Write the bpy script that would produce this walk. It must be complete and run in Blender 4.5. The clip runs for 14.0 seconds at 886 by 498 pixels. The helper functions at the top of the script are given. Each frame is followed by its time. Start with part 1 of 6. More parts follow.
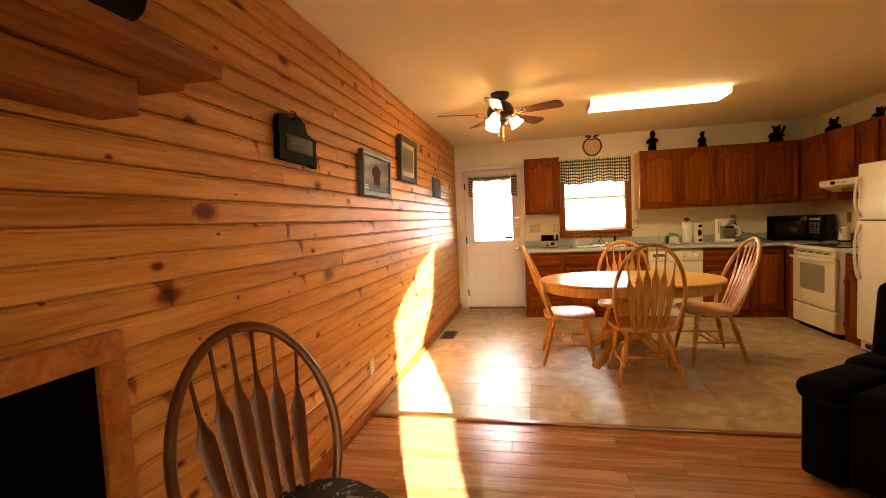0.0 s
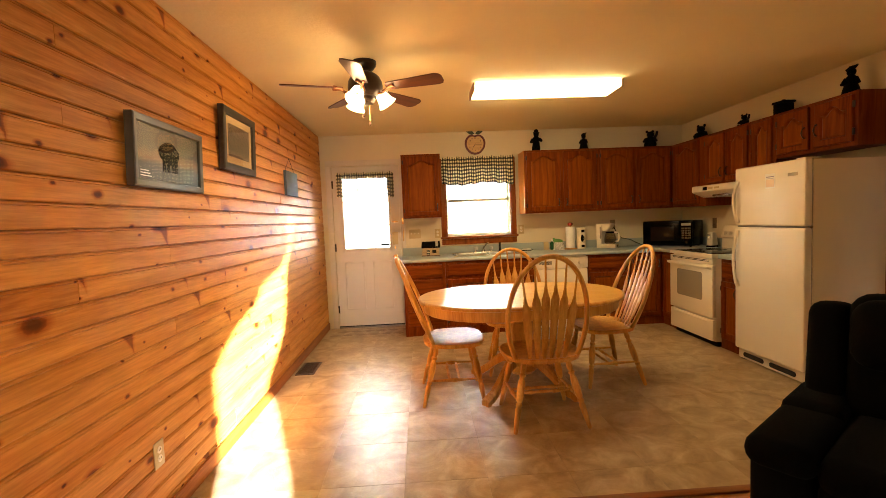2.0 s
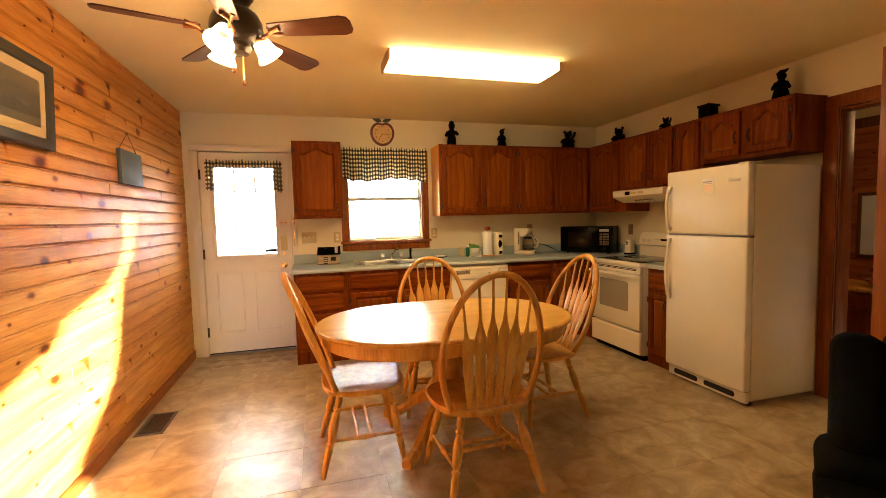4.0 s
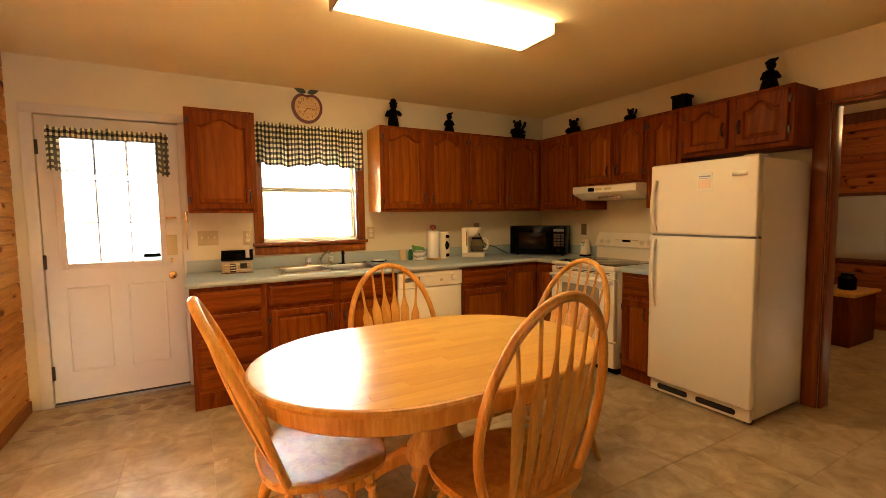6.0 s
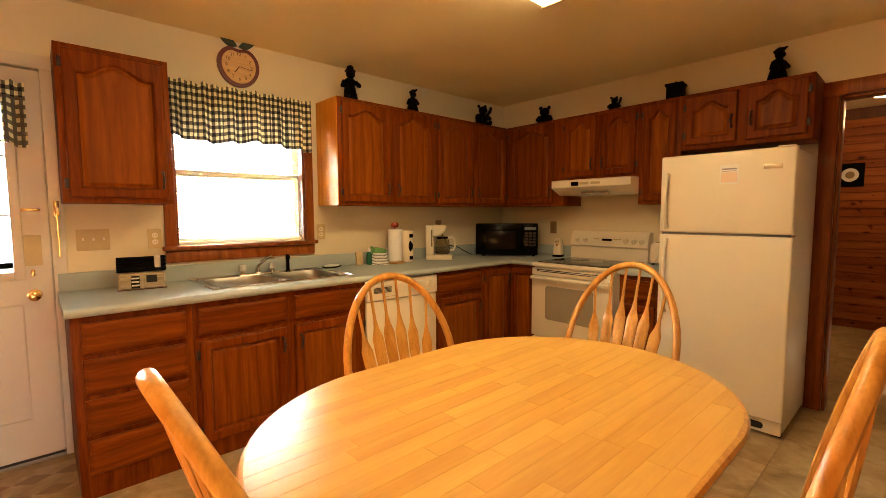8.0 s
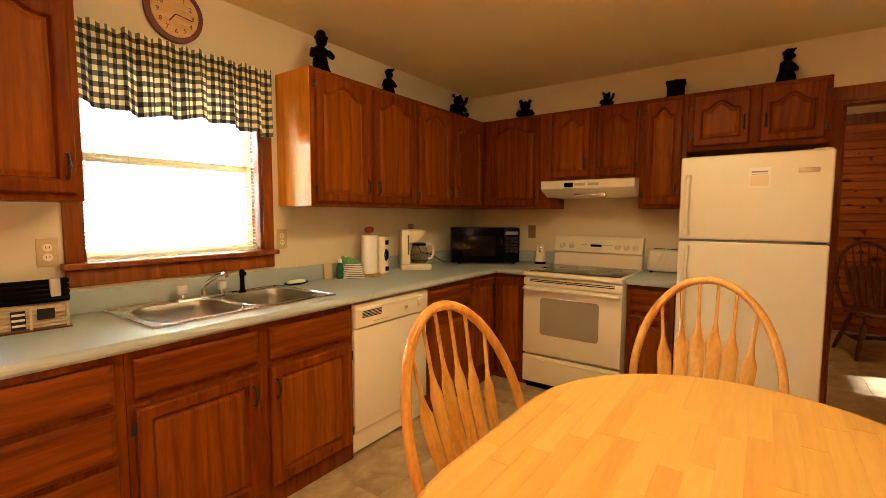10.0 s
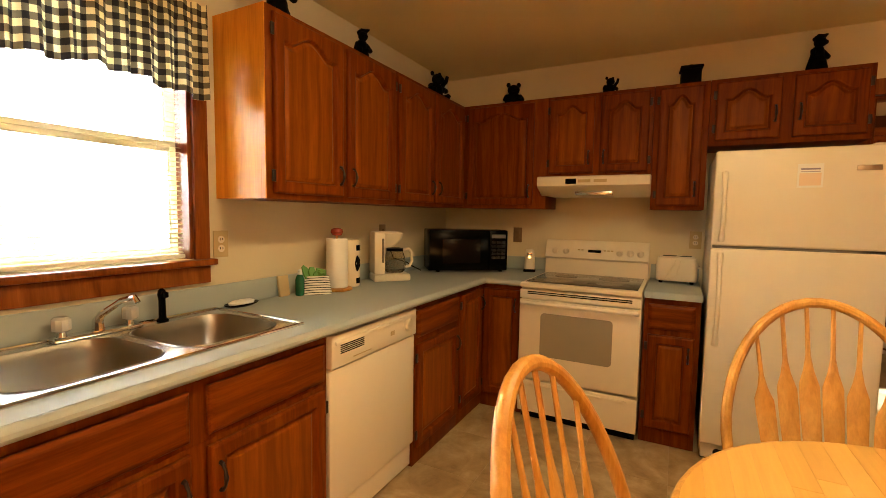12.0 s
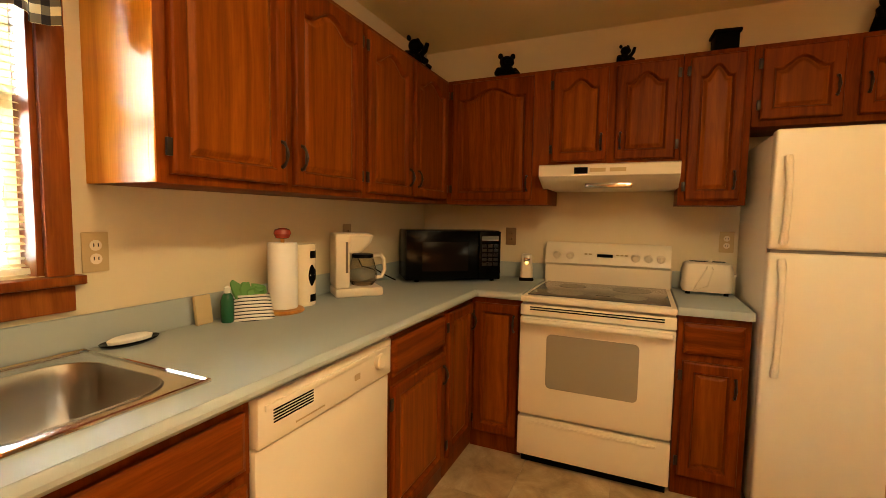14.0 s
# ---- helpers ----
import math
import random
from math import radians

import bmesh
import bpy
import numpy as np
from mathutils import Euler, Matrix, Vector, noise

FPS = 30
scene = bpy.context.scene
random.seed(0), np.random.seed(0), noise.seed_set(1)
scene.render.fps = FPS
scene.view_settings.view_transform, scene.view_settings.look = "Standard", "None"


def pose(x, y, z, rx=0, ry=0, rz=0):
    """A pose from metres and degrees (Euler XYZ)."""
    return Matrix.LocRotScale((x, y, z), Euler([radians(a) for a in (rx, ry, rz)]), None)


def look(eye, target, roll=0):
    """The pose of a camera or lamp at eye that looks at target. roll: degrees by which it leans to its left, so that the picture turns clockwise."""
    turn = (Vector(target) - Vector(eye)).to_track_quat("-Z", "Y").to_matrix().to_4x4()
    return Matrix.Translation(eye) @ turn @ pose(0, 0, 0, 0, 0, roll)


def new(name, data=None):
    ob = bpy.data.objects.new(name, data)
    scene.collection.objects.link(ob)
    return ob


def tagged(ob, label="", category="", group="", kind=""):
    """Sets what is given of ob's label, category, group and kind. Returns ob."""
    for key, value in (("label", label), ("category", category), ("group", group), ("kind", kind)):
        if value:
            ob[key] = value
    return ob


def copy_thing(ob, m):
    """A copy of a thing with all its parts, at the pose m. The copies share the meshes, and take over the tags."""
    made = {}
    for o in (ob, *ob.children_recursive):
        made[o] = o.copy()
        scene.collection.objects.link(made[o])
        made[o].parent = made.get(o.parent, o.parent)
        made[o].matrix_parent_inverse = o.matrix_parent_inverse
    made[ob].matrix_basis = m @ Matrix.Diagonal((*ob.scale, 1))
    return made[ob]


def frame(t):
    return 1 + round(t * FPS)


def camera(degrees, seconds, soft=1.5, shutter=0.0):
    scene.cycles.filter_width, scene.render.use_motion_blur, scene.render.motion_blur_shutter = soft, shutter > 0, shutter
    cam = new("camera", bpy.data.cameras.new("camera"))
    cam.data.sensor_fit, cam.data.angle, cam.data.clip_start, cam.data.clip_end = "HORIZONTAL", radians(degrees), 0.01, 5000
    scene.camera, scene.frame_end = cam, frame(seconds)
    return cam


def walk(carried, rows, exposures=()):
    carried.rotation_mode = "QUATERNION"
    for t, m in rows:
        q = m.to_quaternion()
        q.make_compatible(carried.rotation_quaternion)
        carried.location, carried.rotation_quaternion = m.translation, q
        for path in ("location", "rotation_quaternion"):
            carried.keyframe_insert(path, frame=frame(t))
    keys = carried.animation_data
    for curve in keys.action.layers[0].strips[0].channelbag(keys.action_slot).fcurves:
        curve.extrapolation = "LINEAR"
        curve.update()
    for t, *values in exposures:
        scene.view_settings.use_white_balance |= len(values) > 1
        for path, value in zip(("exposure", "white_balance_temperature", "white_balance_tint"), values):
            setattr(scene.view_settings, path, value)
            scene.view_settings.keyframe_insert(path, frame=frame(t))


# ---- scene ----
cam = camera(89.9, 14.0, 0.6)
PATH = [
    (0, (0.035, -0.151, 1.339), (-0.381, 1.801, 1.218), -2.6),
    (0.5, (0.032, 0.063, 1.349), (-0.26, 2.038, 1.221), -2.5),
    (1, (0.024, 0.29, 1.356), (-0.123, 2.281, 1.227), -2.5),
    (1.5, (0.037, 0.527, 1.343), (0.027, 2.523, 1.22), -2.6),
    (2, (0.091, 0.75, 1.346), (0.187, 2.744, 1.217), -2.4),
    (2.5, (0.12, 0.945, 1.355), (0.325, 2.93, 1.223), -2.2),
    (3, (0.103, 1.152, 1.361), (0.434, 3.12, 1.228), -2.0),
    (3.5, (0.091, 1.339, 1.363), (0.534, 3.285, 1.226), -1.7),
    (6, (-0.086, 2.425, 1.342), (0.889, 4.165, 1.193), -0.7),
    (6.5, (-0.121, 2.653, 1.345), (0.946, 4.337, 1.184), -0.8),
    (7, (-0.186, 2.905, 1.337), (0.995, 4.51, 1.17), -0.7),
    (7.5, (-0.208, 3.131, 1.317), (1.064, 4.666, 1.161), -0.5),
    (8, (-0.216, 3.327, 1.322), (1.128, 4.799, 1.163), -0.3),
    (10.5, (-0.209, 4.294, 1.341), (1.459, 5.387, 1.189), 0.3),
    (11, (-0.135, 4.444, 1.341), (1.572, 5.476, 1.191), 0.6),
    (11.5, (-0.002, 4.582, 1.342), (1.731, 5.568, 1.185), 0.9),
    (12, (0.121, 4.716, 1.33), (1.888, 5.641, 1.177), 0.9),
    (12.5, (0.238, 4.851, 1.325), (2.04, 5.705, 1.172), 1.0),
    (13, (0.362, 4.916, 1.311), (2.174, 5.75, 1.17), 0.8),
    (13.5, (0.515, 4.973, 1.317), (2.331, 5.797, 1.165), 0.9),
    (14, (0.632, 5.029, 1.308), (2.452, 5.846, 1.161), 0.9),
]
walk(cam, [(t, look(eye, target, roll)) for t, eye, target, roll in PATH], [(0, 5.03, 6300, 10), (3.5, 5.0, 6300, 10), (6, 5.07, 6300, 10), (10.5, 5.17, 6300, 10), (11.5, 5.15, 6300, 10), (12.5, 5.02, 6300, 10), (13.5, 4.94, 6300, 10), (14, 5.27, 6300, 10)])

# ---------- world, sun, lights ----------
world = bpy.data.worlds.new("world")
scene.world = world
world.use_nodes = True
wn, wl = world.node_tree.nodes, world.node_tree.links
sky = wn.new("ShaderNodeTexSky")
sky.sky_type = "NISHITA"
sky.sun_disc = False
SUN_TRAVEL = Vector((-0.32, 0.95, -0.14))          # the way the sunlight goes
sky.sun_elevation = radians(8.0)
sky.sun_rotation = radians(160)
wl.new(sky.outputs[0], wn["Background"].inputs[0])
wn["Background"].inputs[1].default_value = 0.05

sun = new("sun", bpy.data.lights.new("sun", "SUN"))
sun.data.energy, sun.data.angle, sun.data.color = 5.0, radians(0.6), (1.0, 0.99, 0.98)
sun.matrix_world = look((0, 0, 0), SUN_TRAVEL)


def area_lamp(name, at, to, w, h, watts, color):
    ob = new(name, bpy.data.lights.new(name, "AREA"))
    ob.data.shape, ob.data.size, ob.data.size_y = "RECTANGLE", w, h
    ob.data.energy, ob.data.color = watts, color
    ob.matrix_world = look(at, to)
    return ob


# ---------- material helpers ----------
class Nodes:
    def __init__(self, name):
        self.mat = bpy.data.materials.new(name)
        self.mat.use_nodes = True
        self.t = self.mat.node_tree
        self.bsdf = self.t.nodes["Principled BSDF"]

    def add(self, kind, **values):
        n = self.t.nodes.new(kind)
        for k, v in values.items():
            n.inputs[k].default_value = v
        return n

    def link(self, a, b):
        self.t.links.new(a, b)

    def coords(self, shift=True):
        tc = self.add("ShaderNodeTexCoord")
        if not shift:
            return tc.outputs["Object"]
        info = self.add("ShaderNodeObjectInfo")
        mul = self.add("ShaderNodeMath")
        mul.operation = "MULTIPLY"
        mul.inputs[1].default_value = 41.0
        self.link(info.outputs["Random"], mul.inputs[0])
        add = self.add("ShaderNodeVectorMath")
        self.link(tc.outputs["Object"], add.inputs[0])
        self.link(mul.outputs[0], add.inputs[1])
        return add.outputs[0]

    def scaled(self, vec, s):
        m = self.add("ShaderNodeMapping")
        m.inputs["Scale"].default_value = s
        self.link(vec, m.inputs["Vector"])
        return m.outputs[0]

    def noise(self, vec, scale, detail=4.0, rough=0.55, dist=0.0):
        n = self.add("ShaderNodeTexNoise", Scale=scale, Detail=detail, Roughness=rough, Distortion=dist)
        self.link(vec, n.inputs["Vector"])
        return n.outputs["Fac"]

    def ramp(self, fac, stops):
        r = self.add("ShaderNodeValToRGB")
        e = r.color_ramp.elements
        while len(e) < len(stops):
            e.new(0.5)
        for el, (p, c) in zip(e, stops):
            el.position = p
            el.color = (*c, 1) if len(c) == 3 else c
        self.link(fac, r.inputs[0])
        return r.outputs[0]

    def mix(self, fac, a, b, mode="MIX"):
        m = self.add("ShaderNodeMix")
        m.data_type, m.blend_type = "RGBA", mode
        for v, i in ((fac, 0), (a, 6), (b, 7)):
            if isinstance(v, (float, int)):
                m.inputs[i].default_value = v
            elif isinstance(v, tuple):
                m.inputs[i].default_value = (*v, 1)
            else:
                self.link(v, m.inputs[i])
        return m.outputs[2]

    def grey(self, fac, lo, hi):
        m = self.add("ShaderNodeMapRange")
        m.inputs["To Min"].default_value, m.inputs["To Max"].default_value = lo, hi
        self.link(fac, m.inputs[0])
        return m.outputs[0]

    def mul(self, a, b):
        m = self.add("ShaderNodeMath")
        m.operation = "MULTIPLY"
        self.link(a, m.inputs[0])
        if isinstance(b, (float, int)):
            m.inputs[1].default_value = b
        else:
            self.link(b, m.inputs[1])
        return m.outputs[0]

    def plus(self, a, b):
        m = self.add("ShaderNodeMath")
        self.link(a, m.inputs[0])
        self.link(b, m.inputs[1])
        return m.outputs[0]

    def bump(self, h, strength, distance):
        b = self.add("ShaderNodeBump", Strength=strength, Distance=distance)
        self.link(h, b.inputs["Height"])
        self.link(b.outputs[0], self.bsdf.inputs["Normal"])

    def out(self, color, rough, metal=0.0, coat=0.0, spec=0.5):
        for v, key in ((color, "Base Color"), (rough, "Roughness")):
            if isinstance(v, (float, int)):
                self.bsdf.inputs[key].default_value = v
            elif isinstance(v, tuple):
                self.bsdf.inputs[key].default_value = (*v, 1)
            else:
                self.link(v, self.bsdf.inputs[key])
        self.bsdf.inputs["Metallic"].default_value = metal
        self.bsdf.inputs["Coat Weight"].default_value = coat
        self.bsdf.inputs["Coat Roughness"].default_value = 0.12
        self.bsdf.inputs["Specular IOR Level"].default_value = spec
        return self.mat


def wood(name, dark, mid, light, axis="z", scale=1.0, rough=0.35, coat=0.3, knots=False, tone=0.25, spec=0.35, rings_of=0.0, grain=0.55):
    """Varnished wood with its grain along one axis."""
    n = Nodes(name)
    v = n.coords()
    along, across = 1.6 * scale, 26.0 * scale
    s = {"x": (along, across, across), "y": (across, along, across), "z": (across, across, along)}[axis]
    w = n.noise(v, 3.0 * scale, 2.0)
    warp = n.add("ShaderNodeVectorMath")
    warp.operation = "MULTIPLY_ADD"
    n.link(w, warp.inputs[0])
    warp.inputs[1].default_value = (0.05, 0.05, 0.05)
    n.link(v, warp.inputs[2])
    g1 = n.noise(n.scaled(warp.outputs[0], s), 1.0, 5.0, 0.6, 0.6)
    g2 = n.noise(n.scaled(v, tuple(4 * q for q in s)), 1.6, 3.0, 0.6)
    col = n.ramp(g1, [(0.30, dark), (0.48, mid), (0.68, light)])
    fine = n.ramp(g2, [(0.35, (0.62, 0.55, 0.5)), (0.6, (1, 1, 1))])
    col = n.mix(grain, col, fine, "MULTIPLY")
    if rings_of:                              # cathedral grain of plain-sawn oak
        wv = n.add("ShaderNodeTexWave", Scale=4.5, Distortion=10.0, Detail=3.0)
        wv.inputs["Detail Scale"].default_value = 0.8
        n.link(n.scaled(warp.outputs[0], {"x": (0.10, 1.0, 1.0), "y": (1.0, 0.10, 1.0), "z": (1.0, 1.0, 0.10)}[axis]), wv.inputs["Vector"])
        wv.bands_direction = "Z" if axis == "x" else "X"
        col = n.mix(rings_of, col, n.ramp(wv.outputs["Fac"], [(0.0, (0.40, 0.29, 0.22)), (0.32, (1, 1, 1)), (1.0, (1, 1, 1))]), "MULTIPLY")
    info = n.add("ShaderNodeObjectInfo")
    col = n.mix(tone, col, n.ramp(info.outputs["Random"], [(0.0, dark), (0.5, mid), (1.0, light)]))
    if knots:
        # round knots scattered over the face, and spike knots that cross a board as dark wedges
        sep = n.add("ShaderNodeSeparateXYZ")
        n.link(v, sep.inputs[0])
        flat = n.add("ShaderNodeCombineXYZ")
        n.link(sep.outputs["Y"], flat.inputs[0])
        n.link(sep.outputs["Z"], flat.inputs[1])
        wob = n.add("ShaderNodeVectorMath")
        wob.operation = "MULTIPLY_ADD"
        n.link(n.noise(flat.outputs[0], 28.0, 3.0), wob.inputs[0])
        wob.inputs[1].default_value = (0.018, 0.012, 0)
        n.link(flat.outputs[0], wob.inputs[2])
        vor = n.add("ShaderNodeTexVoronoi", Scale=1.0, Randomness=1.0)
        vor.voronoi_dimensions = "2D"
        n.link(n.scaled(wob.outputs[0], (3.0, 5.2, 1)), vor.inputs["Vector"])
        cell = n.add("ShaderNodeSeparateColor")
        n.link(vor.outputs["Color"], cell.inputs[0])
        d = n.mul(vor.outputs["Distance"], n.grey(cell.outputs[0], 0.30, 2.3))
        col = n.mix(0.95, col, n.ramp(d, [(0.022, (0.13, 0.05, 0.02)), (0.042, (0.34, 0.15, 0.07)), (0.050, (0.66, 0.44, 0.28)), (0.085, (1, 1, 1))]), "MULTIPLY")
        raw = n.add("ShaderNodeSeparateXYZ")
        n.link(n.coords(False), raw.inputs[0])
        wsep = n.add("ShaderNodeSeparateXYZ")
        n.link(wob.outputs[0], wsep.inputs[0])
        v1 = n.add("ShaderNodeTexVoronoi", Scale=1.0, Randomness=1.0)
        v1.voronoi_dimensions = "1D"
        lean = n.add("ShaderNodeMath")
        lean.operation = "MULTIPLY_ADD"
        lean.inputs[1].default_value = 0.35
        n.link(raw.outputs["Z"], lean.inputs[0])
        n.link(wsep.outputs["X"], lean.inputs[2])
        n.link(n.mul(lean.outputs[0], 1.7), v1.inputs["W"])
        wide = n.add("ShaderNodeMapRange")                # wedge: narrow at one edge of the board, wide at the other
        wide.inputs["From Max"].default_value = 0.09
        wide.inputs["To Min"].default_value, wide.inputs["To Max"].default_value = 5.0, 2.2
        n.link(raw.outputs["Z"], wide.inputs[0])
        cell1 = n.add("ShaderNodeSeparateColor")
        n.link(v1.outputs["Color"], cell1.inputs[0])
        rise = n.add("ShaderNodeMapRange")                # fades out towards the narrow end
        rise.inputs["From Max"].default_value = 0.09
        rise.inputs["To Min"].default_value, rise.inputs["To Max"].default_value = 0.13, -0.02
        n.link(raw.outputs["Z"], rise.inputs[0])
        spike = n.plus(n.plus(n.mul(v1.outputs["Distance"], wide.outputs[0]), n.grey(cell1.outputs[0], -0.07, 0.75)), rise.outputs[0])
        col = n.mix(0.85, col, n.ramp(spike, [(0.045, (0.26, 0.10, 0.04)), (0.08, (0.46, 0.23, 0.11)), (0.10, (0.82, 0.64, 0.48)), (0.17, (1, 1, 1))]), "MULTIPLY")
    n.bump(g2, 0.12, 0.002)
    return n.out(col, n.grey(g1, rough - 0.06, rough + 0.1), 0.0, coat, spec)


def paint(name, color, rough=0.6, bump=0.15, scale=60.0, coat=0.0, stain=0.08, spec=0.5):
    n = Nodes(name)
    v = n.coords()
    big = n.noise(v, 2.3, 3.0)
    fine = n.noise(v, scale, 4.0)
    c2 = tuple(c * (1 - stain) for c in color)
    col = n.mix(n.grey(big, 0.0, 1.0), color, c2)
    n.bump(fine, bump, 0.003)
    return n.out(col, n.grey(fine, rough - 0.05, rough + 0.06), 0.0, coat, spec)


def plain(name, color, rough=0.4, metal=0.0, coat=0.0, spec=0.5, stain=0.06):
    n = Nodes(name)
    v = n.coords()
    f = n.noise(v, 14.0, 4.0)
    col = n.mix(n.grey(f, 0.0, 0.5), color, tuple(c * (1 - stain) for c in color))
    return n.out(col, n.grey(f, max(rough - 0.03, 0.02), rough + 0.04), metal, coat, spec)


def glass(name, tint=(1, 1, 1), rough=0.0):
    n = Nodes(name)
    n.bsdf.inputs["Transmission Weight"].default_value = 1.0
    return n.out(tint, rough)


def glow(name, color, strength, base=(0.9, 0.9, 0.9)):
    n = Nodes(name)
    n.bsdf.inputs["Emission Color"].default_value = (*color, 1)
    n.bsdf.inputs["Emission Strength"].default_value = strength
    return n.out(base, 0.4)


PINE = wood("knotty_pine", (0.36, 0.122, 0.016), (0.58, 0.243, 0.046), (0.72, 0.355, 0.086), "y", 0.7, 0.48, 0.0, True, 0.32, 0.13, 0.0, 0.7)
PINE_TRIM = wood("pine_trim", (0.20, 0.052, 0.006), (0.34, 0.10, 0.014), (0.46, 0.16, 0.028), "y", 0.8, 0.5, 0.0, False, 0.25, 0.15)
OAK = wood("stained_oak", (0.085, 0.0135, 0.0005), (0.160, 0.0315, 0.0012), (0.24, 0.058, 0.0028), "z", 1.0, 0.42, 0.0, False, 0.25, 0.08, 0.22, 0.45)
OAK_H = wood("stained_oak_rail", (0.085, 0.0135, 0.0005), (0.160, 0.0315, 0.0012), (0.24, 0.058, 0.0028), "x", 1.0, 0.42, 0.0, False, 0.25, 0.08, 0.6, 0.65)
OAK_PANEL = wood("stained_oak_panel", (0.115, 0.0210, 0.0008), (0.205, 0.047, 0.002), (0.29, 0.080, 0.0044), "z", 0.75, 0.38, 0.0, False, 0.35, 0.09, 0.5, 0.7)
# same oak in a much paler colour, standing in for light from the window
OAK_SIDE_LIT = wood("oak_side_lit", (0.50, 0.175, 0.010), (0.62, 0.245, 0.016), (0.70, 0.30, 0.026), "z", 0.8, 0.28, 0.0, False, 0.05, 0.15, 0.0, 0.3)
HONEY = wood("honey_oak", (0.38, 0.155, 0.023), (0.54, 0.262, 0.048), (0.66, 0.36, 0.082), "z", 0.9, 0.36, 0.03, False, 0.15, 0.28, 0.0, 0.4)
HONEY_TOP = wood("honey_maple_top", (0.53, 0.262, 0.046), (0.61, 0.33, 0.066), (0.70, 0.42, 0.10), "x", 0.6, 0.30, 0.05, False, 0.5, 0.3, 0.0, 0.3)
DARKWOOD = wood("dark_oak", (0.05, 0.012, 0.003), (0.095, 0.026, 0.006), (0.15, 0.046, 0.010), "z", 1.0, 0.36, 0.03, False, 0.25, 0.25)
LAMINATE = wood("laminate_floor", (0.30, 0.115, 0.035), (0.44, 0.20, 0.075), (0.56, 0.29, 0.12), "x", 0.6, 0.25, 0.2, False, 0.4)
WALNUT = wood("fan_blade_walnut", (0.05, 0.016, 0.006), (0.10, 0.032, 0.012), (0.15, 0.05, 0.018), "x", 1.0, 0.35, 0.2)
WALL = paint("cream_wall_paint", (0.67, 0.58, 0.395), 0.6, 0.1)
CEIL = paint("textured_ceiling_paint", (0.79, 0.665, 0.385), 0.85, 0.6, 38.0)
DOORWHITE = paint("door_white_paint", (0.62, 0.55, 0.46), 0.4, 0.05, 90.0, 0.1, 0.05)
ALMOND = plain("almond_enamel", (0.76, 0.68, 0.53), 0.38, 0, 0.05)
ALMOND_DARK = plain("oven_window_glass", (0.30, 0.26, 0.19), 0.15)
CREAMPLASTIC = plain("cream_plastic", (0.74, 0.66, 0.52), 0.35)
BLACK = plain("black_plastic", (0.0018, 0.0018, 0.002), 0.18, 0, 0, 0.08)
BLACKMATT = plain("black_resin", (0.002, 0.0018, 0.0018), 0.6, 0, 0, 0.04)
GLASSTOP = plain("ceramic_cooktop", (0.05, 0.05, 0.05), 0.08)
COUNTER = plain("blue_grey_laminate", (0.37, 0.415, 0.41), 0.6, 0, 0, 0.18)
STEEL = plain("stainless_steel", (0.72, 0.72, 0.71), 0.24, 1.0)
CHROME = plain("chrome", (0.8, 0.8, 0.8), 0.08, 1.0)
BRASS = plain("brass", (0.78, 0.52, 0.2), 0.18, 1.0)
BRONZE = plain("antique_bronze", (0.035, 0.022, 0.014), 0.35, 0.5)
DARKGAP = plain("dark_gap", (0.01, 0.009, 0.008), 0.8)
IVORY = plain("ivory_plate", (0.50, 0.38, 0.19), 0.4)
PAPER = paint("paper", (0.82, 0.80, 0.75), 0.8, 0.2)
RECLINER = paint("dark_green_velour", (0.002, 0.0025, 0.002), 0.95, 0.5, 160.0, 0.0, 0.08, 0.08)
PANE = glass("window_glass")
GLAZE = glass("picture_glass")
GLAZE.node_tree.nodes["Principled BSDF"].inputs["IOR"].default_value = 1.22
BLIND = plain("blind_slat", (0.85, 0.80, 0.70), 0.5)

# ---------- mesh helpers ----------
def finish(name, bm, material, angle=30):
    bmesh.ops.recalc_face_normals(bm, faces=bm.faces)
    me = bpy.data.meshes.new(name)
    bm.to_mesh(me)
    bm.free()
    me.materials.append(material)
    for p in me.polygons:
        p.use_smooth = True
    me.set_sharp_from_angle(angle=radians(angle))
    return me


def part(name, bm, material, parent, label="", m=None, angle=30):
    ob = new(name, finish(name, bm, material, angle))
    ob.parent = parent
    if m is not None:
        ob.matrix_basis = m
    if label:
        ob["label"] = label
    return ob


def thing(name, label, category, m=None, group="", kind=""):
    ob = new(name)
    ob.empty_display_size = 0.1
    if m is not None:
        ob.matrix_basis = m
    return tagged(ob, label, category, group, kind)


def solid(name, bm, material, label, category, m=None, group="", kind=""):
    ob = new(name, finish(name, bm, material))
    if m is not None:
        ob.matrix_basis = m
    return tagged(ob, label, category, group, kind)


def box(bm, x0, x1, y0, y1, z0, z1, bev=0.0, seg=2):
    made = bmesh.ops.create_cube(bm, size=1.0, matrix=Matrix.Translation(((x0 + x1) / 2, (y0 + y1) / 2, (z0 + z1) / 2)) @ Matrix.Diagonal((abs(x1 - x0), abs(y1 - y0), abs(z1 - z0), 1)))
    if bev:
        edges = list({e for v in made["verts"] for e in v.link_edges})
        bmesh.ops.bevel(bm, geom=edges, offset=bev, segments=seg, profile=0.5, affect="EDGES")
    return bm


def one_box(*a, **k):
    return box(bmesh.new(), *a, **k)


